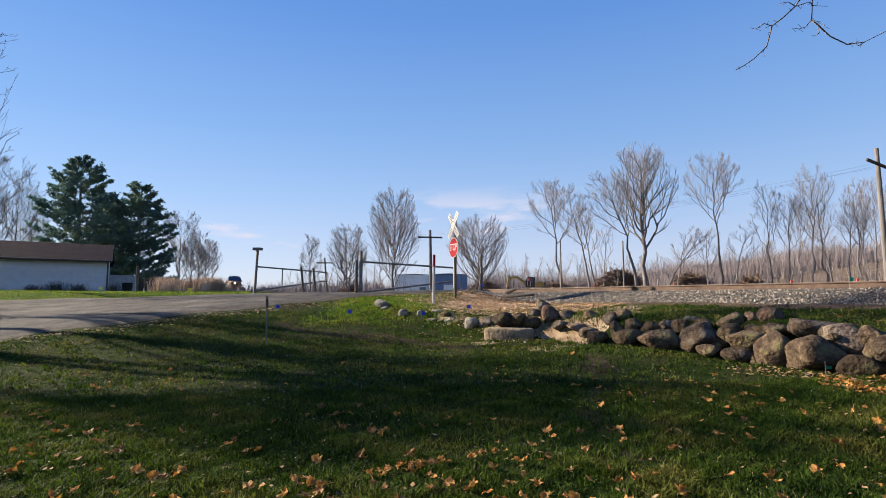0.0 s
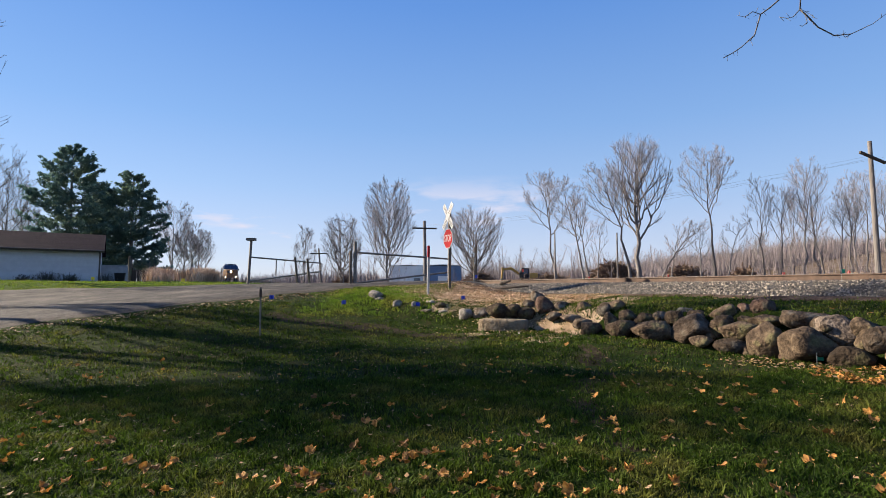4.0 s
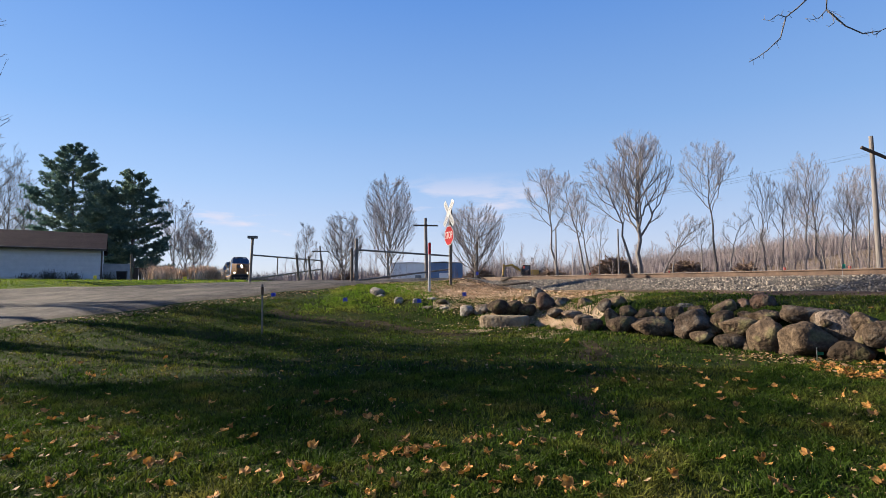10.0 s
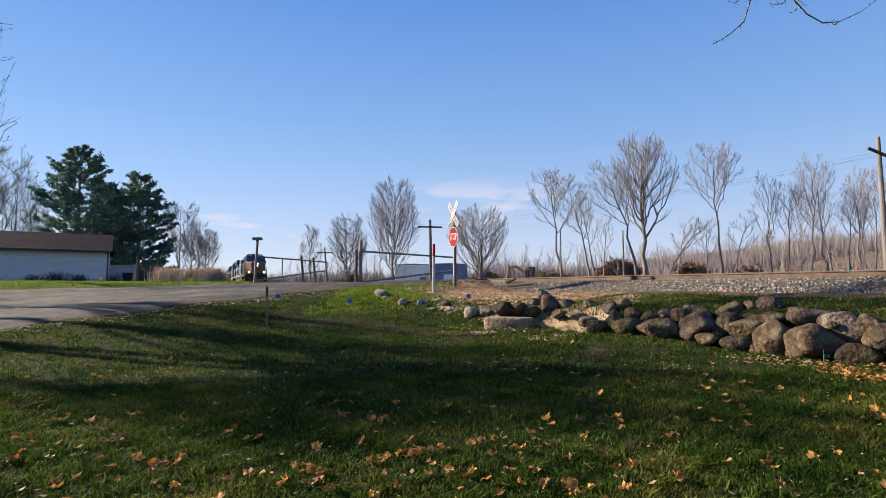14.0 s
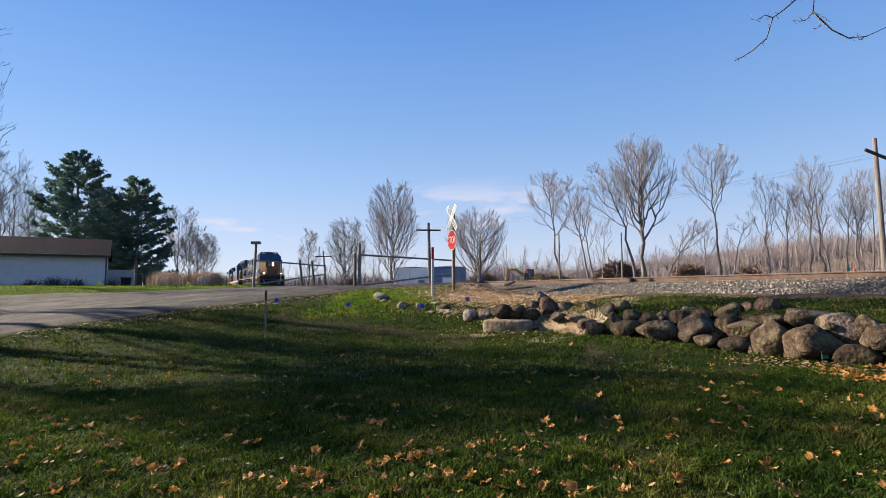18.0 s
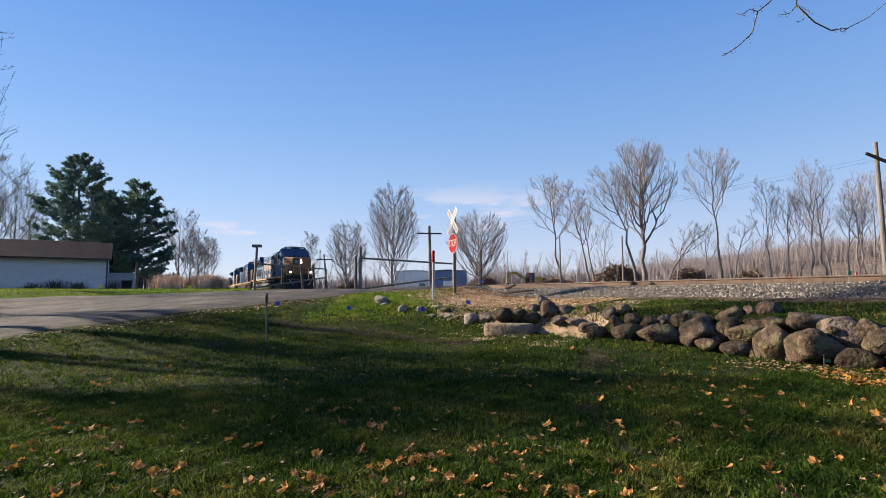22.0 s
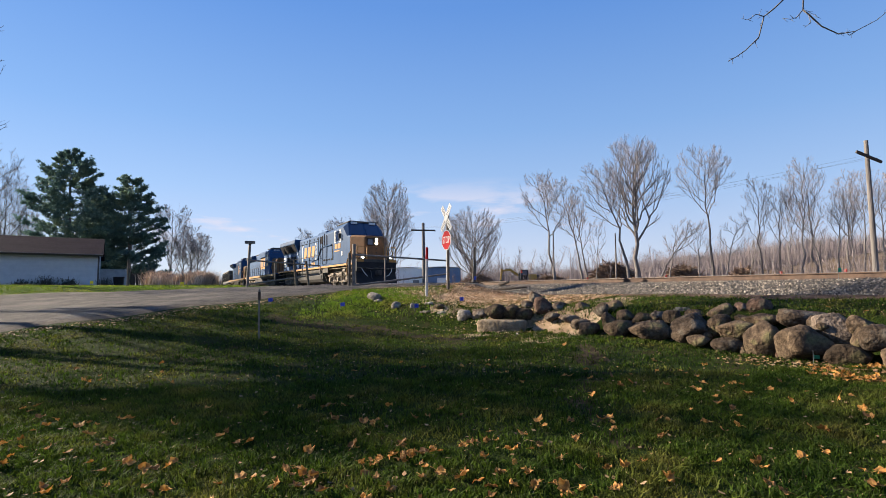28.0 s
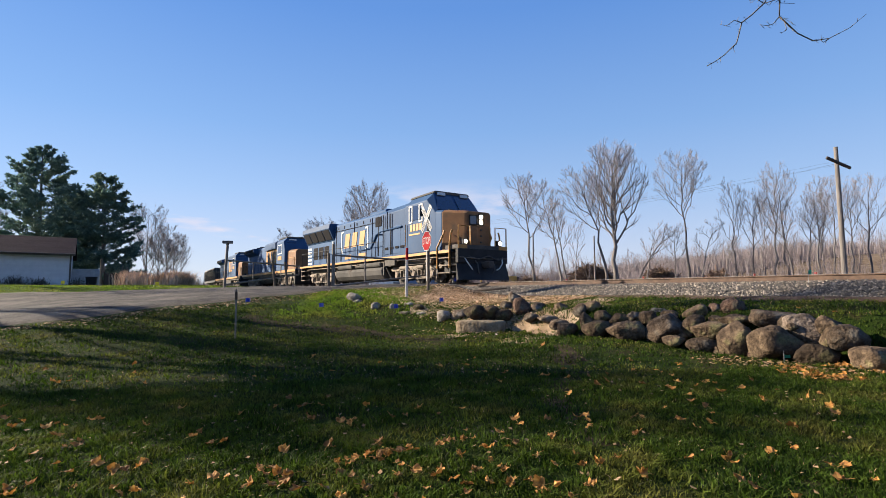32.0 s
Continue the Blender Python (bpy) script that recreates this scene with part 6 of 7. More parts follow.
part("wall", Mesh().box(0, HL, -HW, -0.02, -1.2, HE), M_SIDING, house, "pale siding wall")
for k in range(13):
    z = 0.02 + k * 0.19
    part("siding_board", Mesh().add([(0, 0.022, z), (HL, 0.022, z), (HL, 0.006, z + 0.188), (0, 0.006, z + 0.188), (0, -0.02, z), (HL, -0.02, z), (HL, -0.02, z + 0.188), (0, -0.02, z + 0.188)],
                                    [(0, 1, 2, 3), (4, 7, 6, 5), (0, 4, 5, 1), (2, 6, 7, 3), (0, 3, 7, 4), (1, 5, 6, 2)]), M_SIDING, house)
part("corner_board", Mesh().box(-0.04, 0.09, -0.02, 0.035, -0.3, HE), M_TRIM, house)
roof = part("roof", Mesh().prism([(0.55, HE - 0.12), (0.55, HE + 0.02), (-HW / 2, HE + 1.75), (-HW - 0.5, HE + 0.02), (-HW - 0.5, HE - 0.12), (-HW / 2, HE + 1.55)], 0, 1), M_SHINGLE, house)
roof.matrix_basis = Matrix(((0, 1, 0, 0), (1, 0, 0, 0), (0, 0, 1, 0), (0, 0, 0, 1))) @ Matrix.Diagonal((1, HL + 0.5, 1, 1))
roof.location.x = -0.3
part("fascia", Mesh().box(-0.3, HL + 0.2, 0.55, 0.60, HE - 0.16, HE + 0.05), M_TRIM, house, "dark eaves board")
part("gutter", Mesh().tube([(-0.3, 0.64, HE - 0.02), (HL, 0.64, HE - 0.02)], 0.06, 8), M_TRIM, house)
gab = part("gable_wall", Mesh().prism([(0.0, HE - 0.3), (-HW / 2, HE + 1.5), (-HW, HE - 0.3)], 0, 0.05), M_SIDING, house)
gab.matrix_basis = Matrix(((0, 1, 0, 0), (1, 0, 0, 0), (0, 0, 1, 0), (0, 0, 0, 1)))
# the yard behind: white trailer, bin, board fence, shrubs along the wall
tx, ty = -31.26, 52.0
t = thing("storage_trailer", "low white storage trailer parked behind the house", "trailer", pose(tx, ty, gz(tx, ty), 0, 0, 31))
part("body", Mesh().box(-1.3, 1.3, -0.9, 0.9, 0.25, 1.75), M_WHITE, t, bevel=0.05)
part("roof_rail", Mesh().box(-1.34, 1.34, -0.94, 0.94, 1.70, 1.80), M_WHITE, t, bevel=0.02)
for x in (-0.5, 0.5):
    part("wheel", Mesh().tube([(x, -0.95, 0.25), (x, -0.75, 0.25)], 0.27, 14), M_BLACK, t)
bx, by = -29.38, 50.0
t = thing("refuse_bin", "dark plastic refuse bin in the yard", "bin", pose(bx, by, gz(bx, by), 0, 0, 25))
part("body", Mesh().loft([[(-0.33, -0.33, 0.05), (0.33, -0.33, 0.05), (0.33, 0.33, 0.05), (-0.33, 0.33, 0.05)], [(-0.42, -0.42, 0.95), (0.42, -0.42, 0.95), (0.42, 0.42, 0.95), (-0.42, 0.42, 0.95)]]), M_BLACK, t, bevel=0.03)
part("lid", Mesh().box(-0.45, 0.45, -0.45, 0.45, 0.95, 1.03), M_BLACK, t, bevel=0.03)
for k in range(9):
    x, y = -31.67 + k * 0.42, 56.0 + k * 0.22
    if k == 0:
        fence = thing("board_fence", "dark brown board fence behind the yard", "fence", pose(x, y, gz(x, y), 0, 0, 27))
    part("board", Mesh().box(k * 0.46, k * 0.46 + 0.42, -0.02, 0.02, 0.0, 1.55), M_TIE, fence)
for k in (0, 2.1, 4.2):
    part("fence_post", Mesh().box(k - 0.05, k + 0.05, 0.02, 0.12, -0.3, 1.7), M_TIE, fence)
def bush(x, y, w, h, seed, mat, label):
    rnd = random.Random(seed)
    me = Mesh()
    for _ in range(int(90 * w)):
        b = Vector((rnd.gauss(0, 0.25) * w, rnd.gauss(0, 0.18), 0))
        d = Vector((rnd.gauss(0, 0.35), rnd.gauss(0, 0.35), 1))
        pts = branch_line(rnd, b, d, h * rnd.uniform(0.5, 1.1), 3, 0.2, 0)
        tube3(me, pts, 0.012, 0.004, 3)
        for _k in range(5):
            q, e = at_line(pts, rnd.uniform(0.3, 0.99))
            s = rnd.uniform(0.03, 0.07)
            a = Vector((rnd.gauss(0, 1), rnd.gauss(0, 1), rnd.gauss(0, 1))).normalized() * s
            c = a.cross(Vector((rnd.gauss(0, 1), rnd.gauss(0, 1), rnd.gauss(0, 1)))).normalized() * s * 0.6
            o = len(me.v)
            me.v += [tuple(q - a), tuple(q + c), tuple(q + a), tuple(q - c)]
            me.f.append((o, o + 1, o + 2, o + 3))
    ob = part("shrub", me, mat, None, tidy=False)
    ob.matrix_world = pose(x, y, gz(x, y) - 0.05)
    tagged(ob, label, "shrub", "shrubs along the house")
M_DARKSHRUB = material("dark_shrub", [(0.035, 0.04, 0.035), (0.075, 0.07, 0.06)], 2, 0.9, island=0.3)
for i, (kx, w, h) in enumerate(((2.0, 1.3, 0.9), (3.6, 1.5, 1.1), (5.2, 1.2, 0.8), (8.2, 0.9, 1.0), (-0.5, 0.9, 0.9), (10.5, 1.2, 0.9))):
    p = Vector((hb[0], hb[1], 0)) + Matrix.Rotation(radians(hturn), 3, "Z") @ Vector((kx, 0.6, 0))
    bush(p.x, p.y, w, h, 300 + i, M_DARKSHRUB, "dark leafless shrub in front of the siding")

# ---- the clearing beyond the rails and the distance ----
M_YELLOW = material("digger_yellow", [(0.30, 0.18, 0.03), (0.38, 0.24, 0.055)], 1.5, 0.55)
M_SHEDWHITE = material("white_sheet_metal", [(0.66, 0.66, 0.64), (0.76, 0.76, 0.74)], 0.6, 0.5)
M_SHEDBLUE = material("blue_sheet_metal", [(0.075, 0.14, 0.25), (0.11, 0.19, 0.31)], 0.6, 0.5)


def shed(x, y, w, d, h, mat, label, turn, doors, wmat):
    t = thing("shed_building", label, "building", pose(x, y, gz(x, y) - 0.3, 0, 0, turn), group="sheds beyond the clearing")
    part("wall", Mesh().box(-w / 2, w / 2, 0, d, 0, h), mat, t)
    part("roof", Mesh().prism([(-w / 2 - 0.2, h - 0.02), (0, h + w * 0.02), (w / 2 + 0.2, h - 0.02), (w / 2 + 0.2, h + 0.1), (0, h + w * 0.02 + 0.14), (-w / 2 - 0.2, h + 0.1)], -0.25, d + 0.25), M_SHEDWHITE, t, bevel=0.02)
    for x0, x1, z0, z1 in doors:
        dd = part("door", Mesh().box(x0, x1, -0.05, -0.004, z0, z1), wmat, t, "large loading door")
        part("door_frame", Mesh().box(x0 - 0.12, x0, -0.07, -0.004, z0, z1).box(x1, x1 + 0.12, -0.07, -0.004, z0, z1).box(x0 - 0.12, x1 + 0.12, -0.07, -0.004, z1, z1 + 0.12), M_SHEDWHITE, dd)
    for k in range(int(w / 0.9)):
        xx = -w / 2 + 0.45 + k * 0.9
        part("sheet_rib", Mesh().box(xx - 0.03, xx + 0.03, -0.03, -0.004, 0.1, h - 0.05), mat, t)


shed(-6.65, 122, 8.6, 14, 6.9 - gz(-6.65, 122) + 0.2, M_SHEDWHITE, "long white metal shed beyond the clearing", 0, [(1.2, 2.6, 0.1, 2.0)], M_DARKMETAL)
shed(1.13, 118, 8.0, 12, 6.85 - gz(1.13, 118) + 0.2, M_SHEDBLUE, "blue metal shed with a pale door", 0, [(-1.0, 1.6, 0.1, 2.3)], M_SHEDWHITE)

# excavator at work on the clearing
ex, ey = 12.78, 78.0
exc = thing("excavator", "yellow tracked excavator parked on the cleared ground", "excavator", pose(ex, ey, gz(ex, ey), 0, 0, 180) @ Matrix.Scale(0.82, 4))
for y in (-1.0, 1.0):
    part("crawler_track", Mesh().prism([(-1.7, 0.25), (-1.4, 0.0), (1.4, 0.0), (1.7, 0.25), (1.7, 0.6), (1.4, 0.85), (-1.4, 0.85), (-1.7, 0.6)], y - 0.28, y + 0.28), M_UNDER, exc, bevel=0.03)
part("house", Mesh().box(-1.9, 0.9, -1.2, 1.2, 0.95, 1.95), M_YELLOW, exc, bevel=0.08)
cabx = part("operator_cab", Mesh().prism([(-0.4, 0.95), (1.2, 0.95), (1.25, 2.0), (0.9, 2.75), (-0.4, 2.75)], 0.35, 1.25), M_BLACK, exc, bevel=0.04)
part("cab_window", Mesh().box(-0.2, 0.8, 1.25, 1.265, 1.8, 2.6), M_PANE, cabx)
part("counterweight", Mesh().box(-2.3, -1.8, -1.15, 1.15, 0.95, 1.8), M_UNDER, exc, bevel=0.12)
part("boom", Mesh().prism([(0.8, 1.4), (1.0, 1.9), (2.6, 3.0), (4.1, 2.75), (4.1, 2.5), (2.6, 2.55)], -0.25, 0.2), M_YELLOW, exc, bevel=0.03)
part("stick", Mesh().prism([(3.85, 2.85), (4.25, 2.95), (4.45, 0.9), (4.2, 0.85)], -0.18, 0.14), M_YELLOW, exc, bevel=0.03)
part("bucket", Mesh().prism([(4.1, 0.95), (4.5, 0.95), (4.7, 0.35), (4.2, 0.0), (3.7, 0.15), (3.75, 0.4)], -0.55, 0.5), M_UNDER, exc, bevel=0.03)
for a, b in (((1.2, 1.6), (2.5, 2.45)), ((2.7, 2.95), (3.9, 2.75))):
    part("hydraulic_ram", Mesh().tube([(a[0], -0.3, a[1]), (b[0], -0.3, b[1])], 0.06, 8), M_DARKMETAL, exc)


# ---- heaps of felled brushwood ----
def heap(x, y, w, h, n, seed, label):
    rnd = random.Random(seed)
    me = Mesh()
    for _ in range(n):
        k = rnd.gauss(0, 0.38)
        k = max(-1, min(1, k))
        c = Vector((k * w / 2, rnd.gauss(0, 0.3), max(0.05, h * (1 - abs(k) ** 1.5) * rnd.random() ** 0.7)))
        d = Vector((rnd.gauss(0, 1), rnd.gauss(0, 0.8), rnd.gauss(0.1, 0.45))).normalized()
        L = rnd.uniform(0.5, 1.9)
        tube3(me, [c - d * L / 2, c + Vector((0, 0, rnd.uniform(-0.08, 0.1))), c + d * L / 2], rnd.uniform(0.015, 0.09), 0.015, 4)
    t = part("brush_heap", me, M_BRUSH, None, tidy=False)
    t.matrix_world = pose(x, y, gz(x, y))
    tagged(t, label, "brush pile", "heaps of felled brush", kind="stuff")


heap(20.31, 62, 7.0, 2.3, 1300, 1, "heap of felled orange-brown logs and brush")
heap(26.67, 58, 5.2, 1.7, 800, 2, "low heap of dark felled branches")
heap(5.3, 70, 4.5, 1.4, 500, 3, "tangled heap of dark branches")
heap(31.52, 55, 4.0, 1.3, 450, 4, "small heap of felled branches")
heap(-12.39, 72, 4.2, 1.5, 400, 5, "dark heap of old timber under the trees")
heap(14.77, 70, 6.0, 1.0, 450, 6, "long low heap of twigs")


# ---- far woods: rows of bare saplings and trees, one mass ----
def template(seed, h, kids=(7, 4), stems=1):
    rnd = random.Random(seed)
    me = Mesh()
    for s in range(stems):
        base = Vector((rnd.gauss(0, 0.3), rnd.gauss(0, 0.3), -0.3)) if s else Vector((0, 0, -0.3))
        pts = branch_line(rnd, base, Vector((rnd.gauss(0, 0.12), rnd.gauss(0, 0.12), 1)), h, 5, 0.05, 0.02)
        tube3(me, pts, h * 0.011, h * 0.003, 4)
        for i in range(kids[0] * 2):
            k = 0.25 + 0.73 * (i + rnd.random()) / (kids[0] * 2)
            q, e = at_line(pts, k)
            az = rnd.uniform(0, 6.28)
            L = h * 0.33 * (1.25 - k)
            p2 = branch_line(rnd, q, Vector((math.cos(az), math.sin(az), 1.0)), L, 3, 0.12, 0.05)
            tube3(me, p2, h * 0.004, h * 0.0016, 3)
            for j in range(kids[1]):
                qq, ee = at_line(p2, 0.25 + 0.74 * rnd.random())
                sd = Vector((rnd.gauss(0, 1), rnd.gauss(0, 1), rnd.gauss(0.5, 0.6))).normalized()
                tube3(me, [qq, qq + (ee + sd).normalized() * L * rnd.uniform(0.25, 0.5)], h * 0.0018, h * 0.001, 3)
    return np.array(me.v), np.array(me.f)


def mass(name, temps, spots, mat, label, category, under=None):
    V, F, o = [], [], 0
    rnd = np.random.RandomState(4)
    for x, y, s in spots:
        v, f = temps[rnd.randint(len(temps))]
        a = rnd.rand() * 6.28
        c, sn = math.cos(a), math.sin(a)
        w = v * s
        V.append(np.stack([w[:, 0] * c - w[:, 1] * sn + x, w[:, 0] * sn + w[:, 1] * c + y, w[:, 2] + gz(x, y)], 1))
        F.append(f + o)
        o += len(v)
    V, F = np.concatenate(V), np.concatenate(F)
    return quads(name, V, F, mat, label, category, under)


def quads(name, V, F, mat, label, category, under=None):
    """One mass of many small faces, all with the same number of corners."""
    k = F.shape[1]
    d = bpy.data.meshes.new(name)
    d.vertices.add(len(V))
    d.vertices.foreach_set("co", np.ascontiguousarray(V, dtype=np.float32).ravel())
    d.loops.add(F.size)
    d.loops.foreach_set("vertex_index", np.ascontiguousarray(F, dtype=np.int32).ravel())
    d.polygons.add(len(F))
    d.polygons.foreach_set("loop_start", np.arange(0, F.size, k, dtype=np.int32))
    d.update(calc_edges=True)
    d.materials.append(mat)
    ob = new(name, d)
    ob.parent = under
    return tagged(ob, label, "" if under else category, kind="stuff")


rs = np.random.RandomState(11)
TEMPS = [template(100 + i, 9.0, (6, 3)) for i in range(6)]
spots = []
for px in np.concatenate([np.linspace(-0.42, 0.2, 130), np.linspace(0.1, 0.98, 340)]):
    Z = rs.uniform(105, 210) if px < 0.15 else rs.uniform(90, 190)
    x = px * Z + rs.uniform(-4, 4)
    u, n = track_coords(x, Z)
    if n > -14:
        continue
    if -0.07 < px < 0.05 and Z < 130:
        Z = rs.uniform(135, 210)
    spots.append((px * Z, Z, rs.uniform(0.5, 1.0)))
mass("far_wood", TEMPS, spots, M_FARWOOD, "distant leafless wood on a low hill", "wood")
SHRUBS = [template(200 + i, 2.6, (4, 2), 3) for i in range(5)]
spots = []
for _ in range(180):
    Z = rs.uniform(40, 120)
    x = rs.uniform(-0.30, 0.95) * Z
    u, n = track_coords(x, Z)
    if n < -7 and abs(-u + 5) > 9 and not (-0.1 < x / Z < 0.06 and Z > 60):
        spots.append((x, Z, rs.uniform(0.3, 0.95)))
for _ in range(60):
    Z = rs.uniform(27, 45)
    x = rs.uniform(0.55, 1.0) * Z
    if track_coords(x, Z)[1] < -6:
        spots.append((x, Z, rs.uniform(0.25, 0.8)))
for _ in range(16):
    Z = rs.uniform(34.5, 39)
    spots.append((rs.uniform(-0.51, -0.42) * Z, Z, rs.uniform(0.25, 0.5)))
for _ in range(50):
    Z = rs.uniform(58, 95)
    spots.append((rs.uniform(-0.80, -0.42) * Z, Z, rs.uniform(0.6, 1.4)))
mass("undergrowth", SHRUBS, spots, M_FARWOOD, "grey-brown leafless undergrowth in the clearing", "shrubs")


def blades(name, XY, height, width, mat, label, category, seed, lean=0.5, under=None, base=None):
    """Upright bent blades at the points XY (N, 2); height and width per blade."""
    r = np.random.RandomState(seed)
    n = len(XY)
    z = ground_z(XY[:, 0], XY[:, 1]) if base is None else base
    a = r.rand(n) * 6.283
    side = np.stack([np.cos(a), np.sin(a), np.zeros(n)], 1) * (width / 2)[:, None]
    la = r.rand(n) * 6.283
    ln = (r.rand(n) * lean * height)[:, None] * np.stack([np.cos(la), np.sin(la), np.zeros(n)], 1)
    p0 = np.column_stack([XY, z - 0.01])
    mid = p0 + ln * 0.35 + np.column_stack([np.zeros((n, 2)), height * 0.6])
    tip = p0 + ln + np.column_stack([np.zeros((n, 2)), height * (0.75 + 0.25 * r.rand(n))])
    V = np.stack([p0 - side, p0 + side, mid + side * 0.75, mid - side * 0.75, tip], 1).reshape(-1, 3)
    i = np.arange(n)[:, None] * 5
    F = np.concatenate([i + [0, 1, 2], i + [0, 2, 3], i + [3, 2, 4]])
    return quads(name, V, F, mat, label, category, under)


# the massed twigs of the wooded hill behind
r = np.random.RandomState(13)
n = 60000
Z = r.uniform(125, 215, n)
XY = np.stack([np.where(r.rand(n) < 0.12, r.uniform(-0.42, 0.15, n), 0.06 + 0.96 * r.rand(n)) * Z, Z], 1)
XY = XY[track_coords(XY[:, 0], XY[:, 1])[1] < -50]
m = len(XY)
blades("far_thicket", XY, r.uniform(1.5, 6.5, m) * (1 + 0.25 * wave(XY[:, 0], XY[:, 1], 0.09, 0.4)), r.uniform(0.03, 0.11, m), M_FARWOOD, "massed leafless twigs of a far wood", "wood", 14, 0.35)

# a low brushy skyline behind the crossing
n = 14000
Z = r.uniform(105, 190, n)
XY = np.stack([r.uniform(-0.46, -0.02, n) * Z, Z], 1)
XY = XY[~((XY[:, 0] / Z > -0.11) & (Z < 140))]
m = len(XY)
blades("far_thicket", XY, r.uniform(0.8, 4.2, m) * (1 + 0.3 * wave(XY[:, 0], XY[:, 1], 0.11, 0.9)), r.uniform(0.04, 0.13, m), M_FARWOOD, "low brushy skyline beyond the crossing", "wood", 15, 0.4)

# tall dry grass by the road's far side, and rough tan growth beyond the rails
r = np.random.RandomState(3)
n = 11000
cx, cy = -16.58, 36.0
XY = np.stack([cx + r.uniform(-2.1, 1.5, n), cy + r.normal(0, 0.8, n)], 1)
hh = (0.86 + 0.2 * np.sin(XY[:, 0] * 2.3)) * r.uniform(0.6, 1.15, n)
blades("tall_dry_grass", XY, hh, r.uniform(0.02, 0.045, n), M_REED, "thick clump of tall dry tan grass by the road", "grass", 5, 0.9)
n = 42000
Z = r.uniform(26, 75, n)
XY = np.stack([r.uniform(-0.42, 0.95, n) * Z, Z], 1)
u, nn = track_coords(XY[:, 0], XY[:, 1])
XY = XY[(nn < -3.4) & (np.abs(-u + 5) > 7.5)]
m = len(XY)
blades("rough_growth", XY, r.uniform(0.12, 0.5, m), r.uniform(0.02, 0.06, m), M_STRAW, "rough dry tan growth on the far bank", "grass", 6, 0.9)

# ---- the lawn: grass, dry leaves ----
def on_lawn(x, y):
    u, n = track_coords(x, y)
    s = -u
    return (n > 3.6) & ((s > road_near(n) + 0.35) | (s < road_far(n) - 0.5))


def worn(x, y):
    """Bare patches where the turf is thin (0 = full turf, 1 = bare)."""
    u, n = track_coords(x, y)
    bank = smooth01(7.8, 6.0, n) * smooth01(9.5, 7.0, -u) * smooth01(1.2, 3.2, -u)
    v = 0.35 * bank + wave(x, y, 0.9, 1.1) + 0.8 * wave(x + 3, y - 2, 2.1, 0.3) + 0.6 * wave(x, y, 4.7, 2.2)
    v = np.maximum(v, 1.20 - off_line(TRODDEN, x, y) / 0.42 + 0.35 * wave(x, y, 9.0, 0.3))
    v = np.maximum(v, 0.95 - off_line(BANK_FOOT, x, y) / 0.85 + 0.55 * wave(x, y, 5.0, 0.8) + 0.3 * wave(x, y, 11.0, 0.1))
    return smooth01(0.30, 0.95, v)


def sow(name, n, z0, z1, a0, a1, h, w, seed, label, curve=1.0, mat=M_BLADE, fade=False, thin=0.62):
    r = np.random.RandomState(seed)
    Z = z0 + (z1 - z0) * r.rand(n) ** curve
    X = (a0 + (a1 - a0) * r.rand(n)) * Z
    keep = on_lawn(X, Z) & (r.rand(n) > worn(X, Z) * thin)
    if fade:                                   # thin out towards the patch's edges
        ka, kz = (X / Z - a0) / (a1 - a0), (Z - z0) / (z1 - z0)
        edge = np.minimum(np.minimum(ka, 1 - ka), np.minimum(kz, 1 - kz)) + 0.12 * wave(X, Z, 1.1, 0.4)
        keep &= r.rand(n) < smooth01(0.0, 0.35, edge)
    XY = np.stack([X, Z], 1)[keep]
    m = len(XY)
    clump = 1 + 0.42 * wave(XY[:, 0], XY[:, 1], 6.0, 0.9) + 0.40 * wave(XY[:, 0], XY[:, 1], 15.0, 0.3)
    return blades(name, XY, r.uniform(h * 0.5, h * 1.25, m) * clump, r.uniform(w * 0.6, w * 1.3, m), mat, label, "grass", seed + 1, 1.5)


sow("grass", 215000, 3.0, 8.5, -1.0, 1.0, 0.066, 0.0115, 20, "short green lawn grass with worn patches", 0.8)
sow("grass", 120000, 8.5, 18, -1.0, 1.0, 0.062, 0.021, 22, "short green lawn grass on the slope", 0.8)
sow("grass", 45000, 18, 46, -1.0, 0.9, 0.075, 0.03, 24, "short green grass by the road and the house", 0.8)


# Yard and bank blades carry the sun's brightness in their colour.
sow("grass", 60000, 22, 50, -1.0, -0.36, 0.06, 0.045, 26, "short grass of the house yard, sunlit green in its colour", 0.9, M_LITGRASS)
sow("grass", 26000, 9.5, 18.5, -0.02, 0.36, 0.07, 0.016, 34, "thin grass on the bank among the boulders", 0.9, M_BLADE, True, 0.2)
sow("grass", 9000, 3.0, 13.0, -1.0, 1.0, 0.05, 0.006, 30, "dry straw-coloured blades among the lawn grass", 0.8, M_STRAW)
sow("grass", 34000, 15.2, 23, -0.26, 0.03, 0.085, 0.020, 28, "tufts of grass on the bank, sunlit green in their colour", 0.9, M_LITGRASS, True)


# the lawn goes on round and behind the standpoint
rg = np.random.RandomState(40)
n = 52000
XY = np.stack([rg.uniform(-15, 15, n), rg.uniform(-9, 11, n)], 1)
XY = XY[(XY[:, 1] < 3.0) | (np.abs(XY[:, 0]) > XY[:, 1])]
XY = XY[on_lawn(XY[:, 0], XY[:, 1]) & (rg.rand(len(XY)) > 0.6 * worn(XY[:, 0], XY[:, 1]))]
n = len(XY)
blades("grass", XY, rg.uniform(0.035, 0.09, n), rg.uniform(0.012, 0.026, n), M_BLADE, "short green lawn grass", "grass", 41, 1.5)


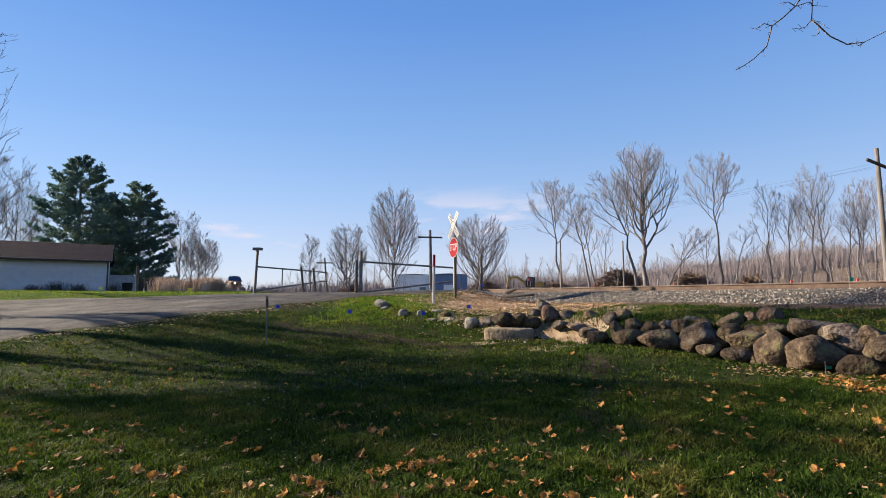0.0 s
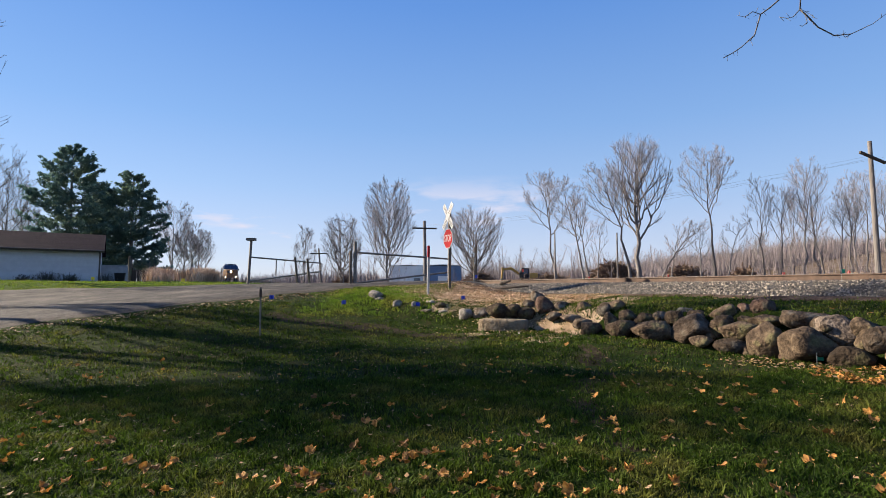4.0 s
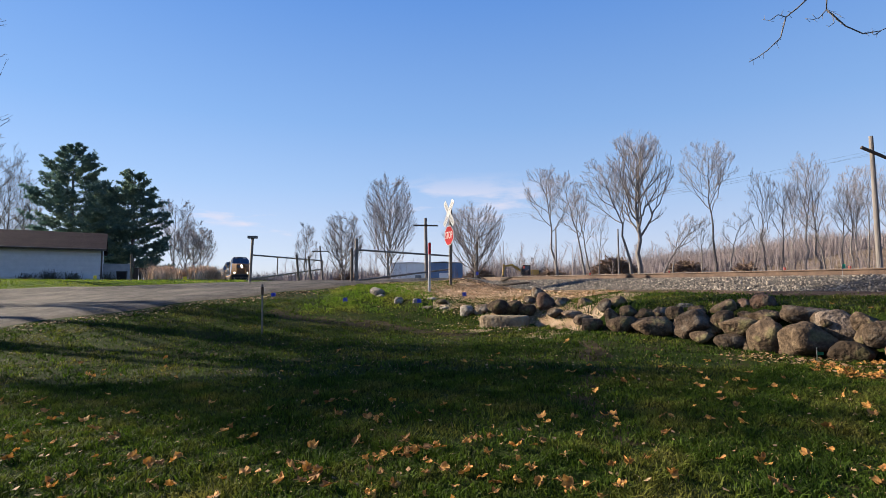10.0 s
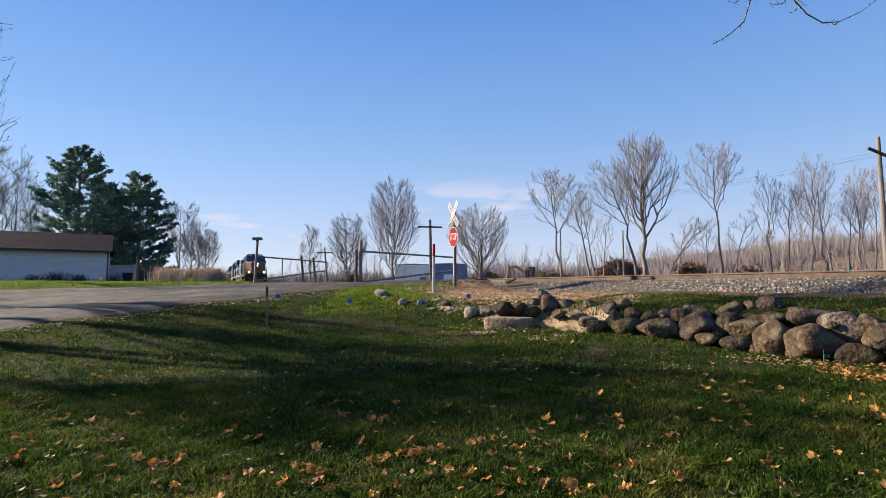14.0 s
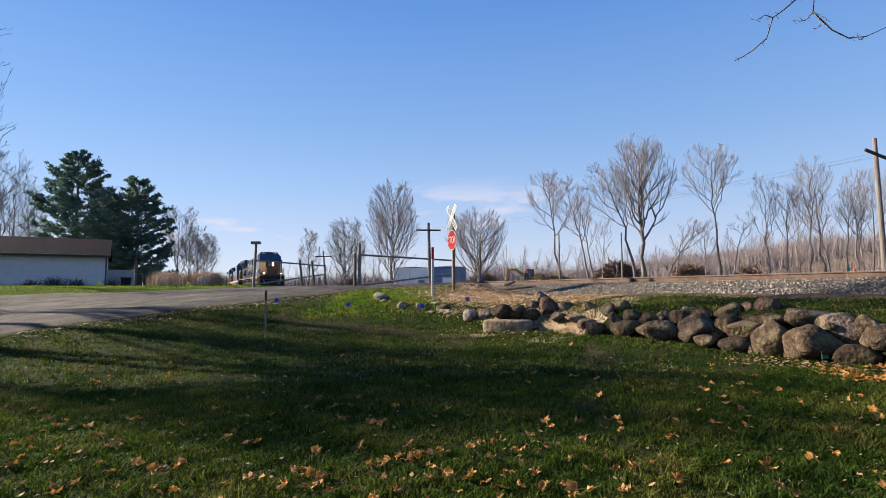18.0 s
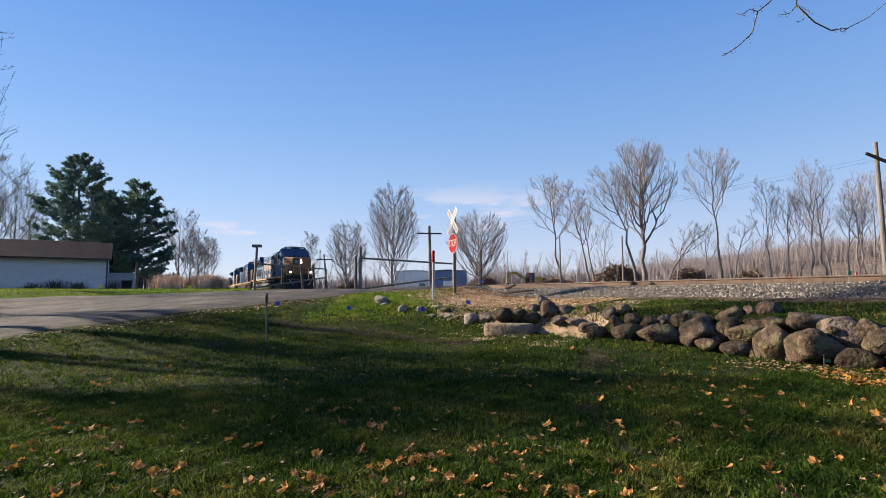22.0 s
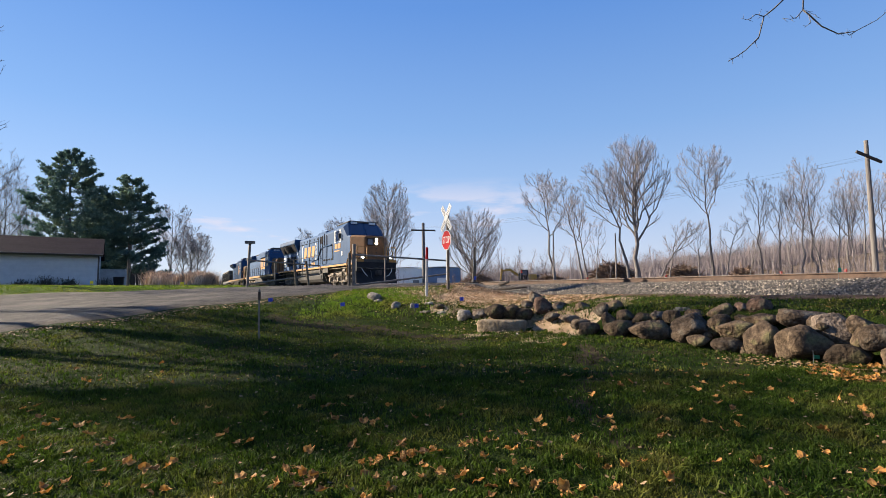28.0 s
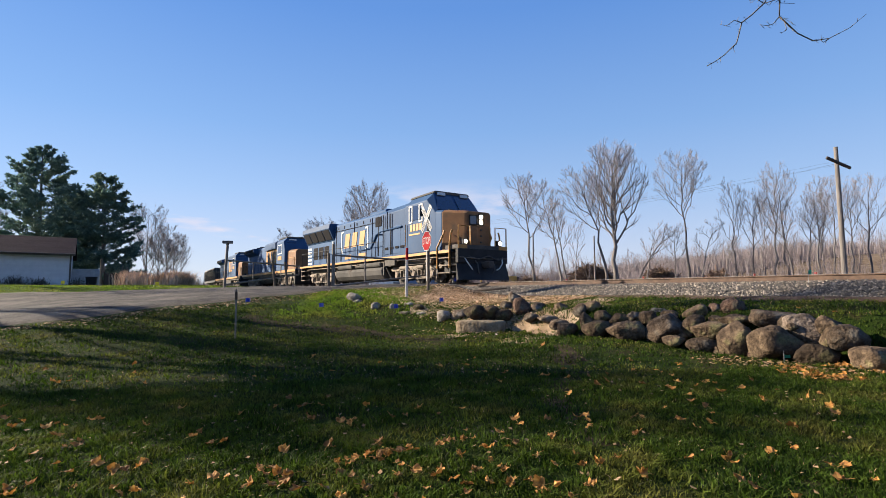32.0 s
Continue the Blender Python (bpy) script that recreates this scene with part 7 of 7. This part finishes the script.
def leaf_mesh(k):
    """A dry maple leaf: five lobes, curled edges, a stalk."""
    rnd = random.Random(k)
    order = [(-80, 0.12), (-45, 0.30), (-12, 0.60), (8, 0.62), (22, 0.74), (38, 0.86), (55, 0.78), (66, 0.70), (78, 0.80), (90, 0.90), (102, 0.80), (114, 0.70), (125, 0.78), (142, 0.86), (158, 0.74), (172, 0.62), (192, 0.60), (225, 0.30), (260, 0.12)]
    cup, twist, fold = rnd.uniform(-0.2, 0.9), rnd.uniform(-0.9, 0.9), rnd.uniform(-0.4, 0.5)

    def bend(x, y):
        return cup * (x * x * 0.9 + (y - 0.2) ** 2 * 0.5) + twist * x * y + fold * abs(x) * 0.5 + 0.16 * math.sin(6 * x + k) * math.cos(5 * y + 2 * k) + 0.09 * math.sin(13 * x - k) * math.sin(11 * y + k)
    me = Mesh()
    pts = [(0.0, 0.0)] + [(0.5 * rr * math.cos(radians(a)) * 0.5, 0.5 * rr * math.sin(radians(a)) * 0.5) for a, rr in order] + [(rr * math.cos(radians(a)) * 0.5 * rnd.uniform(0.75, 1.2), rr * math.sin(radians(a)) * 0.5 * rnd.uniform(0.75, 1.2)) for a, rr in order]
    n = len(order)
    curl = rnd.uniform(0.35, 1.1)                  # dry edges draw inwards
    me.v = [(x * (1 - curl * x * x * 1.6), y * (1 - curl * (y - 0.1) ** 2 * 0.9), bend(x * 2, y * 2) * 0.45 + 0.05 * math.sin(14 * x + 3 * k) * math.sin(12 * y + k)) for x, y in pts]
    me.f = [(0, 1 + i, 2 + i) for i in range(n - 1)] + [(1 + i, 1 + n + i, 2 + n + i, 2 + i) for i in range(n - 1)]
    me.tube([(0, -0.02, 0.01), (0.05, -0.25, 0.05), (0.08, -0.42, 0.03)], 0.012, 4)
    d = data_of("fallen_leaf", me)
    d.materials.append(M_LEAF)
    return d


LEAVES = [leaf_mesh(k) for k in range(12)]
rl = random.Random(77)


def drop_leaf(x, y, size):
    ob = new("fallen_leaf", LEAVES[rl.randrange(len(LEAVES))])
    ob.matrix_world = pose(x, y, gz(x, y) + 0.055, rl.gauss(0, 24), rl.gauss(0, 20), rl.uniform(0, 360)) @ Matrix.Diagonal((size * 1.12, size * 1.12, size * 1.12, 1))
    tagged(ob, "curled dry brown maple leaf on the grass", "leaf", "fallen leaves")


for x, y in [(-4.77, 6.62), (-4.20, 5.62), (-3.61, 5.72), (-3.76, 4.80), (-2.71, 4.82), (-2.27, 4.82), (-2.44, 4.62), (-3.56, 6.40), (-2.18, 5.52), (-1.81, 5.34), (-1.55, 4.40), (-1.23, 4.24), (-1.06, 4.18), (-0.94, 4.38), (-0.77, 5.06), (-0.56, 4.40), (-1.15, 6.08), (-0.79, 5.94), (-1.57, 6.94), (-1.31, 6.54)]:
    drop_leaf(x, y, rl.uniform(0.11, 0.17))
    if rl.random() < 0.75:
        drop_leaf(x + rl.gauss(0, 0.07), y + rl.gauss(0, 0.07), rl.uniform(0.09, 0.14))
for x, y in [(-0.66, 5.84), (-0.30, 4.64), (-0.09, 4.80), (-0.21, 4.70), (-0.32, 5.08), (0.04, 6.36), (0.40, 4.62), (0.31, 4.10), (0.31, 4.96), (0.18, 4.20), (0.90, 4.86), (0.73, 4.24), (0.56, 4.00), (0.93, 3.88), (1.05, 3.88), (1.46, 4.24), (2.10, 5.02), (1.26, 3.86), (1.71, 4.02), (2.28, 5.58), (2.71, 5.46)]:
    drop_leaf(x, y, rl.uniform(0.11, 0.17))
    if rl.random() < 0.75:
        drop_leaf(x + rl.gauss(0, 0.07), y + rl.gauss(0, 0.07), rl.uniform(0.09, 0.14))
for x, y in [(2.95, 5.30), (4.03, 6.14), (4.66, 6.26), (3.56, 7.22), (3.32, 6.88), (3.79, 6.60), (4.44, 5.62), (3.78, 9.44), (2.49, 7.26), (2.73, 5.14), (3.61, 5.04), (2.92, 4.34), (2.34, 3.84), (2.55, 10.84), (1.96, 6.86), (-0.56, 6.50), (-0.23, 9.14), (-2.02, 10.86), (-1.37, 9.18), (-0.35, 4.06), (-5.22, 10.38), (-6.57, 9.98)]:
    drop_leaf(x, y, rl.uniform(0.12, 0.17))
CLUMPS = [(rl.uniform(-0.85, 0.85), 3.7 + 5.5 * rl.random() ** 1.3) for _ in range(26)]
for i in range(175):
    ca, cy = CLUMPS[i % 26]
    y = cy + rl.gauss(0, 0.25) if i % 3 else 3.6 + 6.5 * rl.random() ** 1.4
    x = ca * cy + rl.gauss(0, 0.3) if i % 3 else rl.uniform(-0.9, 0.9) * y
    if on_lawn(x, y):
        drop_leaf(x, y, rl.uniform(0.08, 0.15))


# a heap blown together at the foot of the boulders
for x, y in [(5.80, 8.28), (5.79, 7.94), (5.77, 7.62), (5.77, 7.32), (6.01, 7.42), (6.71, 8.22)]:
    for i in range(13):
        drop_leaf(x + rl.gauss(0, 0.16), y + rl.gauss(0, 0.10), rl.uniform(0.08, 0.14))
# leaves caught in the small dip in the lawn
for x, y in [(-0.52, 4.64), (-0.38, 4.76), (-0.21, 4.80), (-0.04, 4.86), (0.21, 4.94), (0.48, 5.00)]:
    for i in range(4):
        drop_leaf(x + rl.gauss(0, 0.05), y + rl.gauss(0, 0.04), rl.uniform(0.07, 0.12))


def litter(name, n, pick, size, seed, label, mat=M_LITTER):
    r = np.random.RandomState(seed)
    XY = pick(r, n)
    m = len(XY)
    z = ground_z(XY[:, 0], XY[:, 1]) + r.uniform(0.015, 0.05, m)
    c = np.column_stack([XY, z])
    a = r.rand(m) * 6.283
    s = r.uniform(0.5, 1.2, m) * size
    t1 = np.stack([np.cos(a), np.sin(a), r.uniform(-0.3, 0.3, m)], 1) * s[:, None]
    t2 = np.stack([-np.sin(a), np.cos(a), r.uniform(-0.45, 0.45, m)], 1) * (s * r.uniform(0.5, 0.9, m))[:, None]
    V = np.stack([c - t1, c - t1 * 0.1 - t2, c + t1, c + t1 * 0.15 + t2], 1).reshape(-1, 3)
    V[2::4, 2] += size * 0.3
    i = np.arange(m)[:, None] * 4
    return quads(name, V, np.concatenate([i + [0, 1, 3], i + [1, 2, 3]]), mat, label, "leaves")


def strewn(r, n):
    Z = 3.2 + 14 * r.rand(n)
    X = r.uniform(-0.95, 0.95, n) * Z
    k = on_lawn(X, Z) & (r.rand(n) < 0.45 + 0.55 * (wave(X, Z, 0.8, 0.2) > 0))
    return np.stack([X, Z], 1)[k]


def drift(r, n):
    """Leaves blown against the bank by the sign and along the foot of the boulders."""
    s, k = r.uniform(0.5, 9.5, n), r.uniform(3.5, 9.6, n)
    gone = r.rand(n) > 0.34 + 0.66 * smooth01(1.0, 3.2, s)
    k = np.where(gone, 20.0, k)
    a = TR_PHI + s / TR_R
    P = np.stack([TR_CX - (TR_R + k) * np.cos(a), TR_CY - (TR_R + k) * np.sin(a)], 1)
    return P[(s > road_near(k) + 0.3) & (r.rand(n) < smooth01(8.4, 5.4, k))]


def foot(r, n):
    k = r.rand(n)
    x, y = 5.2 + 2.6 * k, 9.6 - 2.6 * k
    return np.stack([x + r.normal(0, 0.25, n), y - 0.15 + r.normal(0, 0.22, n)], 1)


def verge(r, n):
    k = r.uniform(6, 22, n)
    s = road_near(k) + 0.3 + np.abs(r.normal(0, 0.5, n))
    a = TR_PHI + s / TR_R
    return np.stack([TR_CX - (TR_R + k) * np.cos(a), TR_CY - (TR_R + k) * np.sin(a)], 1)


litter("strewn_leaves", 2000, strewn, 0.026, 31, "small dry leaves strewn over the lawn")
litter("leaf_drift", 44000, drift, 0.030, 32, "drift of dry tan leaves on the bank by the sign", M_DRIFT)
litter("leaf_drift", 700, foot, 0.035, 33, "dry leaves caught at the foot of the boulders")
def among(r, n):
    a, k = TR_PHI + r.uniform(2, 11, n) / TR_R, r.uniform(6.5, 9.0, n)
    XY = np.stack([TR_CX - (TR_R + k) * np.cos(a), TR_CY - (TR_R + k) * np.sin(a)], 1)
    return XY[r.rand(n) < 0.5 + 0.5 * wave(XY[:, 0], XY[:, 1], 2.3, 0.7)]


litter("leaf_drift", 800, among, 0.030, 36, "dry tan leaves among the stones of the bank", M_DRIFT)
litter("verge_leaves", 1600, verge, 0.045, 34, "dry leaves along the road's edge")

# ---- ballast stones and ties ----
rb = np.random.RandomState(9)
n = 27000
u = np.concatenate([rb.uniform(-26, 3.5, 23000), rb.uniform(-60, 40, n - 23000)])
k = np.concatenate([rb.uniform(0.9, 3.75, 23000), rb.uniform(-1.6, 3.6, n - 23000)])
ok = ~((u > -0.5) & (u < 12.5))
u, k = u[ok], k[ok]
a = TR_PHI - u / TR_R
C = np.stack([TR_CX - (TR_R + k) * np.cos(a), TR_CY - (TR_R + k) * np.sin(a), RAIL_Z - 0.205 - 0.45 * np.clip((np.abs(k) - 1.75) / 1.55, 0, 1.05)], 1)
m = len(C)
OCT = np.array([(1, 0, 0), (-1, 0, 0), (0, 1, 0), (0, -1, 0), (0, 0, 1), (0, 0, -1)], float)
OF = np.array([(0, 2, 4), (2, 1, 4), (1, 3, 4), (3, 0, 4), (2, 0, 5), (1, 2, 5), (3, 1, 5), (0, 3, 5)])
size = rb.uniform(0.016, 0.036, m)
S = OCT[None] * (size[:, None] * rb.uniform(0.6, 1.25, (m, 3)))[:, None, :] + rb.normal(0, 0.012, (m, 6, 3))
th = rb.rand(m) * 6.283
S = np.stack([S[..., 0] * np.cos(th)[:, None] - S[..., 1] * np.sin(th)[:, None], S[..., 0] * np.sin(th)[:, None] + S[..., 1] * np.cos(th)[:, None] + S[..., 2] * 0.3, S[..., 2] - S[..., 0] * 0.25], -1)
V = (S + C[:, None]).reshape(-1, 3)
quads("ballast_stones", V, (np.arange(m)[:, None, None] * 6 + OF[None]).reshape(-1, 3), M_STONELET, "pale crushed stones", "", railway)
tie = data_of("tie", Mesh().box(-0.115, 0.115, -1.3, 1.3, -0.17, 0.0))
tie.materials.append(M_TIE)
for i in range(150):
    u = -28 + i * 0.53
    if -0.6 < u < 11.5:
        continue
    x, y, a = track_at(u)
    ob = new("tie", tie)
    ob.parent = railway
    ob.matrix_basis = pose(x, y, RAIL_Z - 0.174, 0, 0, math.degrees(a) - 90 + rl.uniform(-1, 1))
# timber planks between and beside the rails where the road crosses
plank = data_of("crossing_plank", Mesh().box(-5.6, 5.6, -0.11, 0.11, -0.15, 0.0))
plank.materials.append(M_TIE)
for off in (-1.35, -1.10, -0.5, -0.25, 0.0, 0.25, 0.5, 1.10, 1.35):
    x, y, a = track_at(6.4, off)
    ob = new("crossing_plank", plank)
    ob.parent = railway
    ob.matrix_basis = pose(x, y, RAIL_Z - 0.012, 0, 0, math.degrees(a) - 90)



# the bough stirs in the wind: turns about its foot, in degrees
SWAY = [
    (0, 0.01, 0.00, 0.01),
    (0.5, 0.47, -0.01, -0.50),
    (1, 0.24, -0.24, -1.09),
    (1.5, -0.32, -0.12, -0.11),
    (2, 0.08, 0.07, 0.17),
    (2.5, 0.87, -0.36, -2.24),
    (3, 0.63, -0.73, -3.30),
    (3.5, 0.24, -0.07, -0.48),
    (5.5, -0.53, 2.58, 2.16),
    (6, 0.40, 0.05, 0.05),
    (6.5, 0.24, 0.78, 1.97),
    (7, 0.45, 1.29, 4.33),
    (7.5, 0.64, 0.47, 1.36),
    (8, 0.27, -0.61, -1.42),
    (8.5, -0.00, 0.45, 1.23),
    (9, 1.09, 2.20, 1.89),
    (9.5, 1.17, -1.98, -3.54),
    (10, -0.28, -0.35, -2.40),
    (10.5, 0.45, 2.69, 4.82),
    (11, 1.59, 0.67, 0.85),
    (11.5, -0.55, -0.30, -0.49),
    (12, 0.10, 1.04, 3.58),
    (12.5, 2.06, 1.25, 2.69),
    (13, 1.09, 0.32, 0.05),
    (13.5, 0.02, 0.13, 0.42),
    (14, 0.91, 1.11, 3.15),
    (14.5, 1.24, 0.03, -1.22),
    (16.5, 1.89, -4.01, -3.98),
    (17, 0.70, -1.84, -1.49),
    (17.5, 2.64, -6.28, -0.24),
    (18, -0.80, 2.12, -0.80),
    (18.5, 0.66, -2.11, -2.88),
    (19, 1.58, -3.34, -2.03),
    (19.5, -0.22, 1.00, -0.47),
    (20, 0.45, -1.16, -0.53),
    (20.5, 0.21, 0.49, -0.48),
    (21, 0.70, -2.03, -0.06),
    (21.5, 1.01, -2.35, 1.08),
    (22, 1.00, -0.57, 1.87),
    (22.5, 0.74, -0.35, -0.66),
    (23, 0.05, -0.10, -1.08),
    (23.5, -0.37, 1.61, 0.74),
    (24, 0.59, 0.31, 0.45),
    (24.5, -0.08, 0.80, -1.20),
    (25, -0.08, 0.18, -0.86),
    (25.5, 0.79, -1.75, 0.48),
    (27.5, 0.16, 0.17, 0.42),
    (28, 0.38, -0.82, -0.11),
    (28.5, 0.33, -0.27, -0.61),
    (29, 0.58, -1.11, -0.27),
    (29.5, 0.21, -0.17, -0.03),
    (30, 0.13, -0.72, -0.58),
    (30.5, 0.65, -1.64, -0.89),
    (31, 0.68, -0.89, -1.06),
    (31.5, 0.20, 0.13, -0.70),
    (32, 0.53, -0.88, -0.70),
]


def motions():
    fx, fy, fz = hang - o
    walk(bough, [(t, pose(fx, fy, fz, rx, ry, rz)) for t, rx, ry, rz in SWAY])
    for vehicle, back in TRAIN:
        walk(vehicle, train_rows(back))
        for truck in vehicle.children:
            if not truck.name.startswith("truck"):
                continue
            for ws in truck.children:
                if not ws.name.startswith("wheelset"):
                    continue
                x, y, z = ws.location
                rows = []
                steps = 256
                for k in range(steps + 1):
                    t = 32 * k / steps
                    rows.append((t, pose(x, y, z, 0, math.degrees(SPEED * t / 0.52) % 360, 0)))
                walk(ws, rows)


motions()
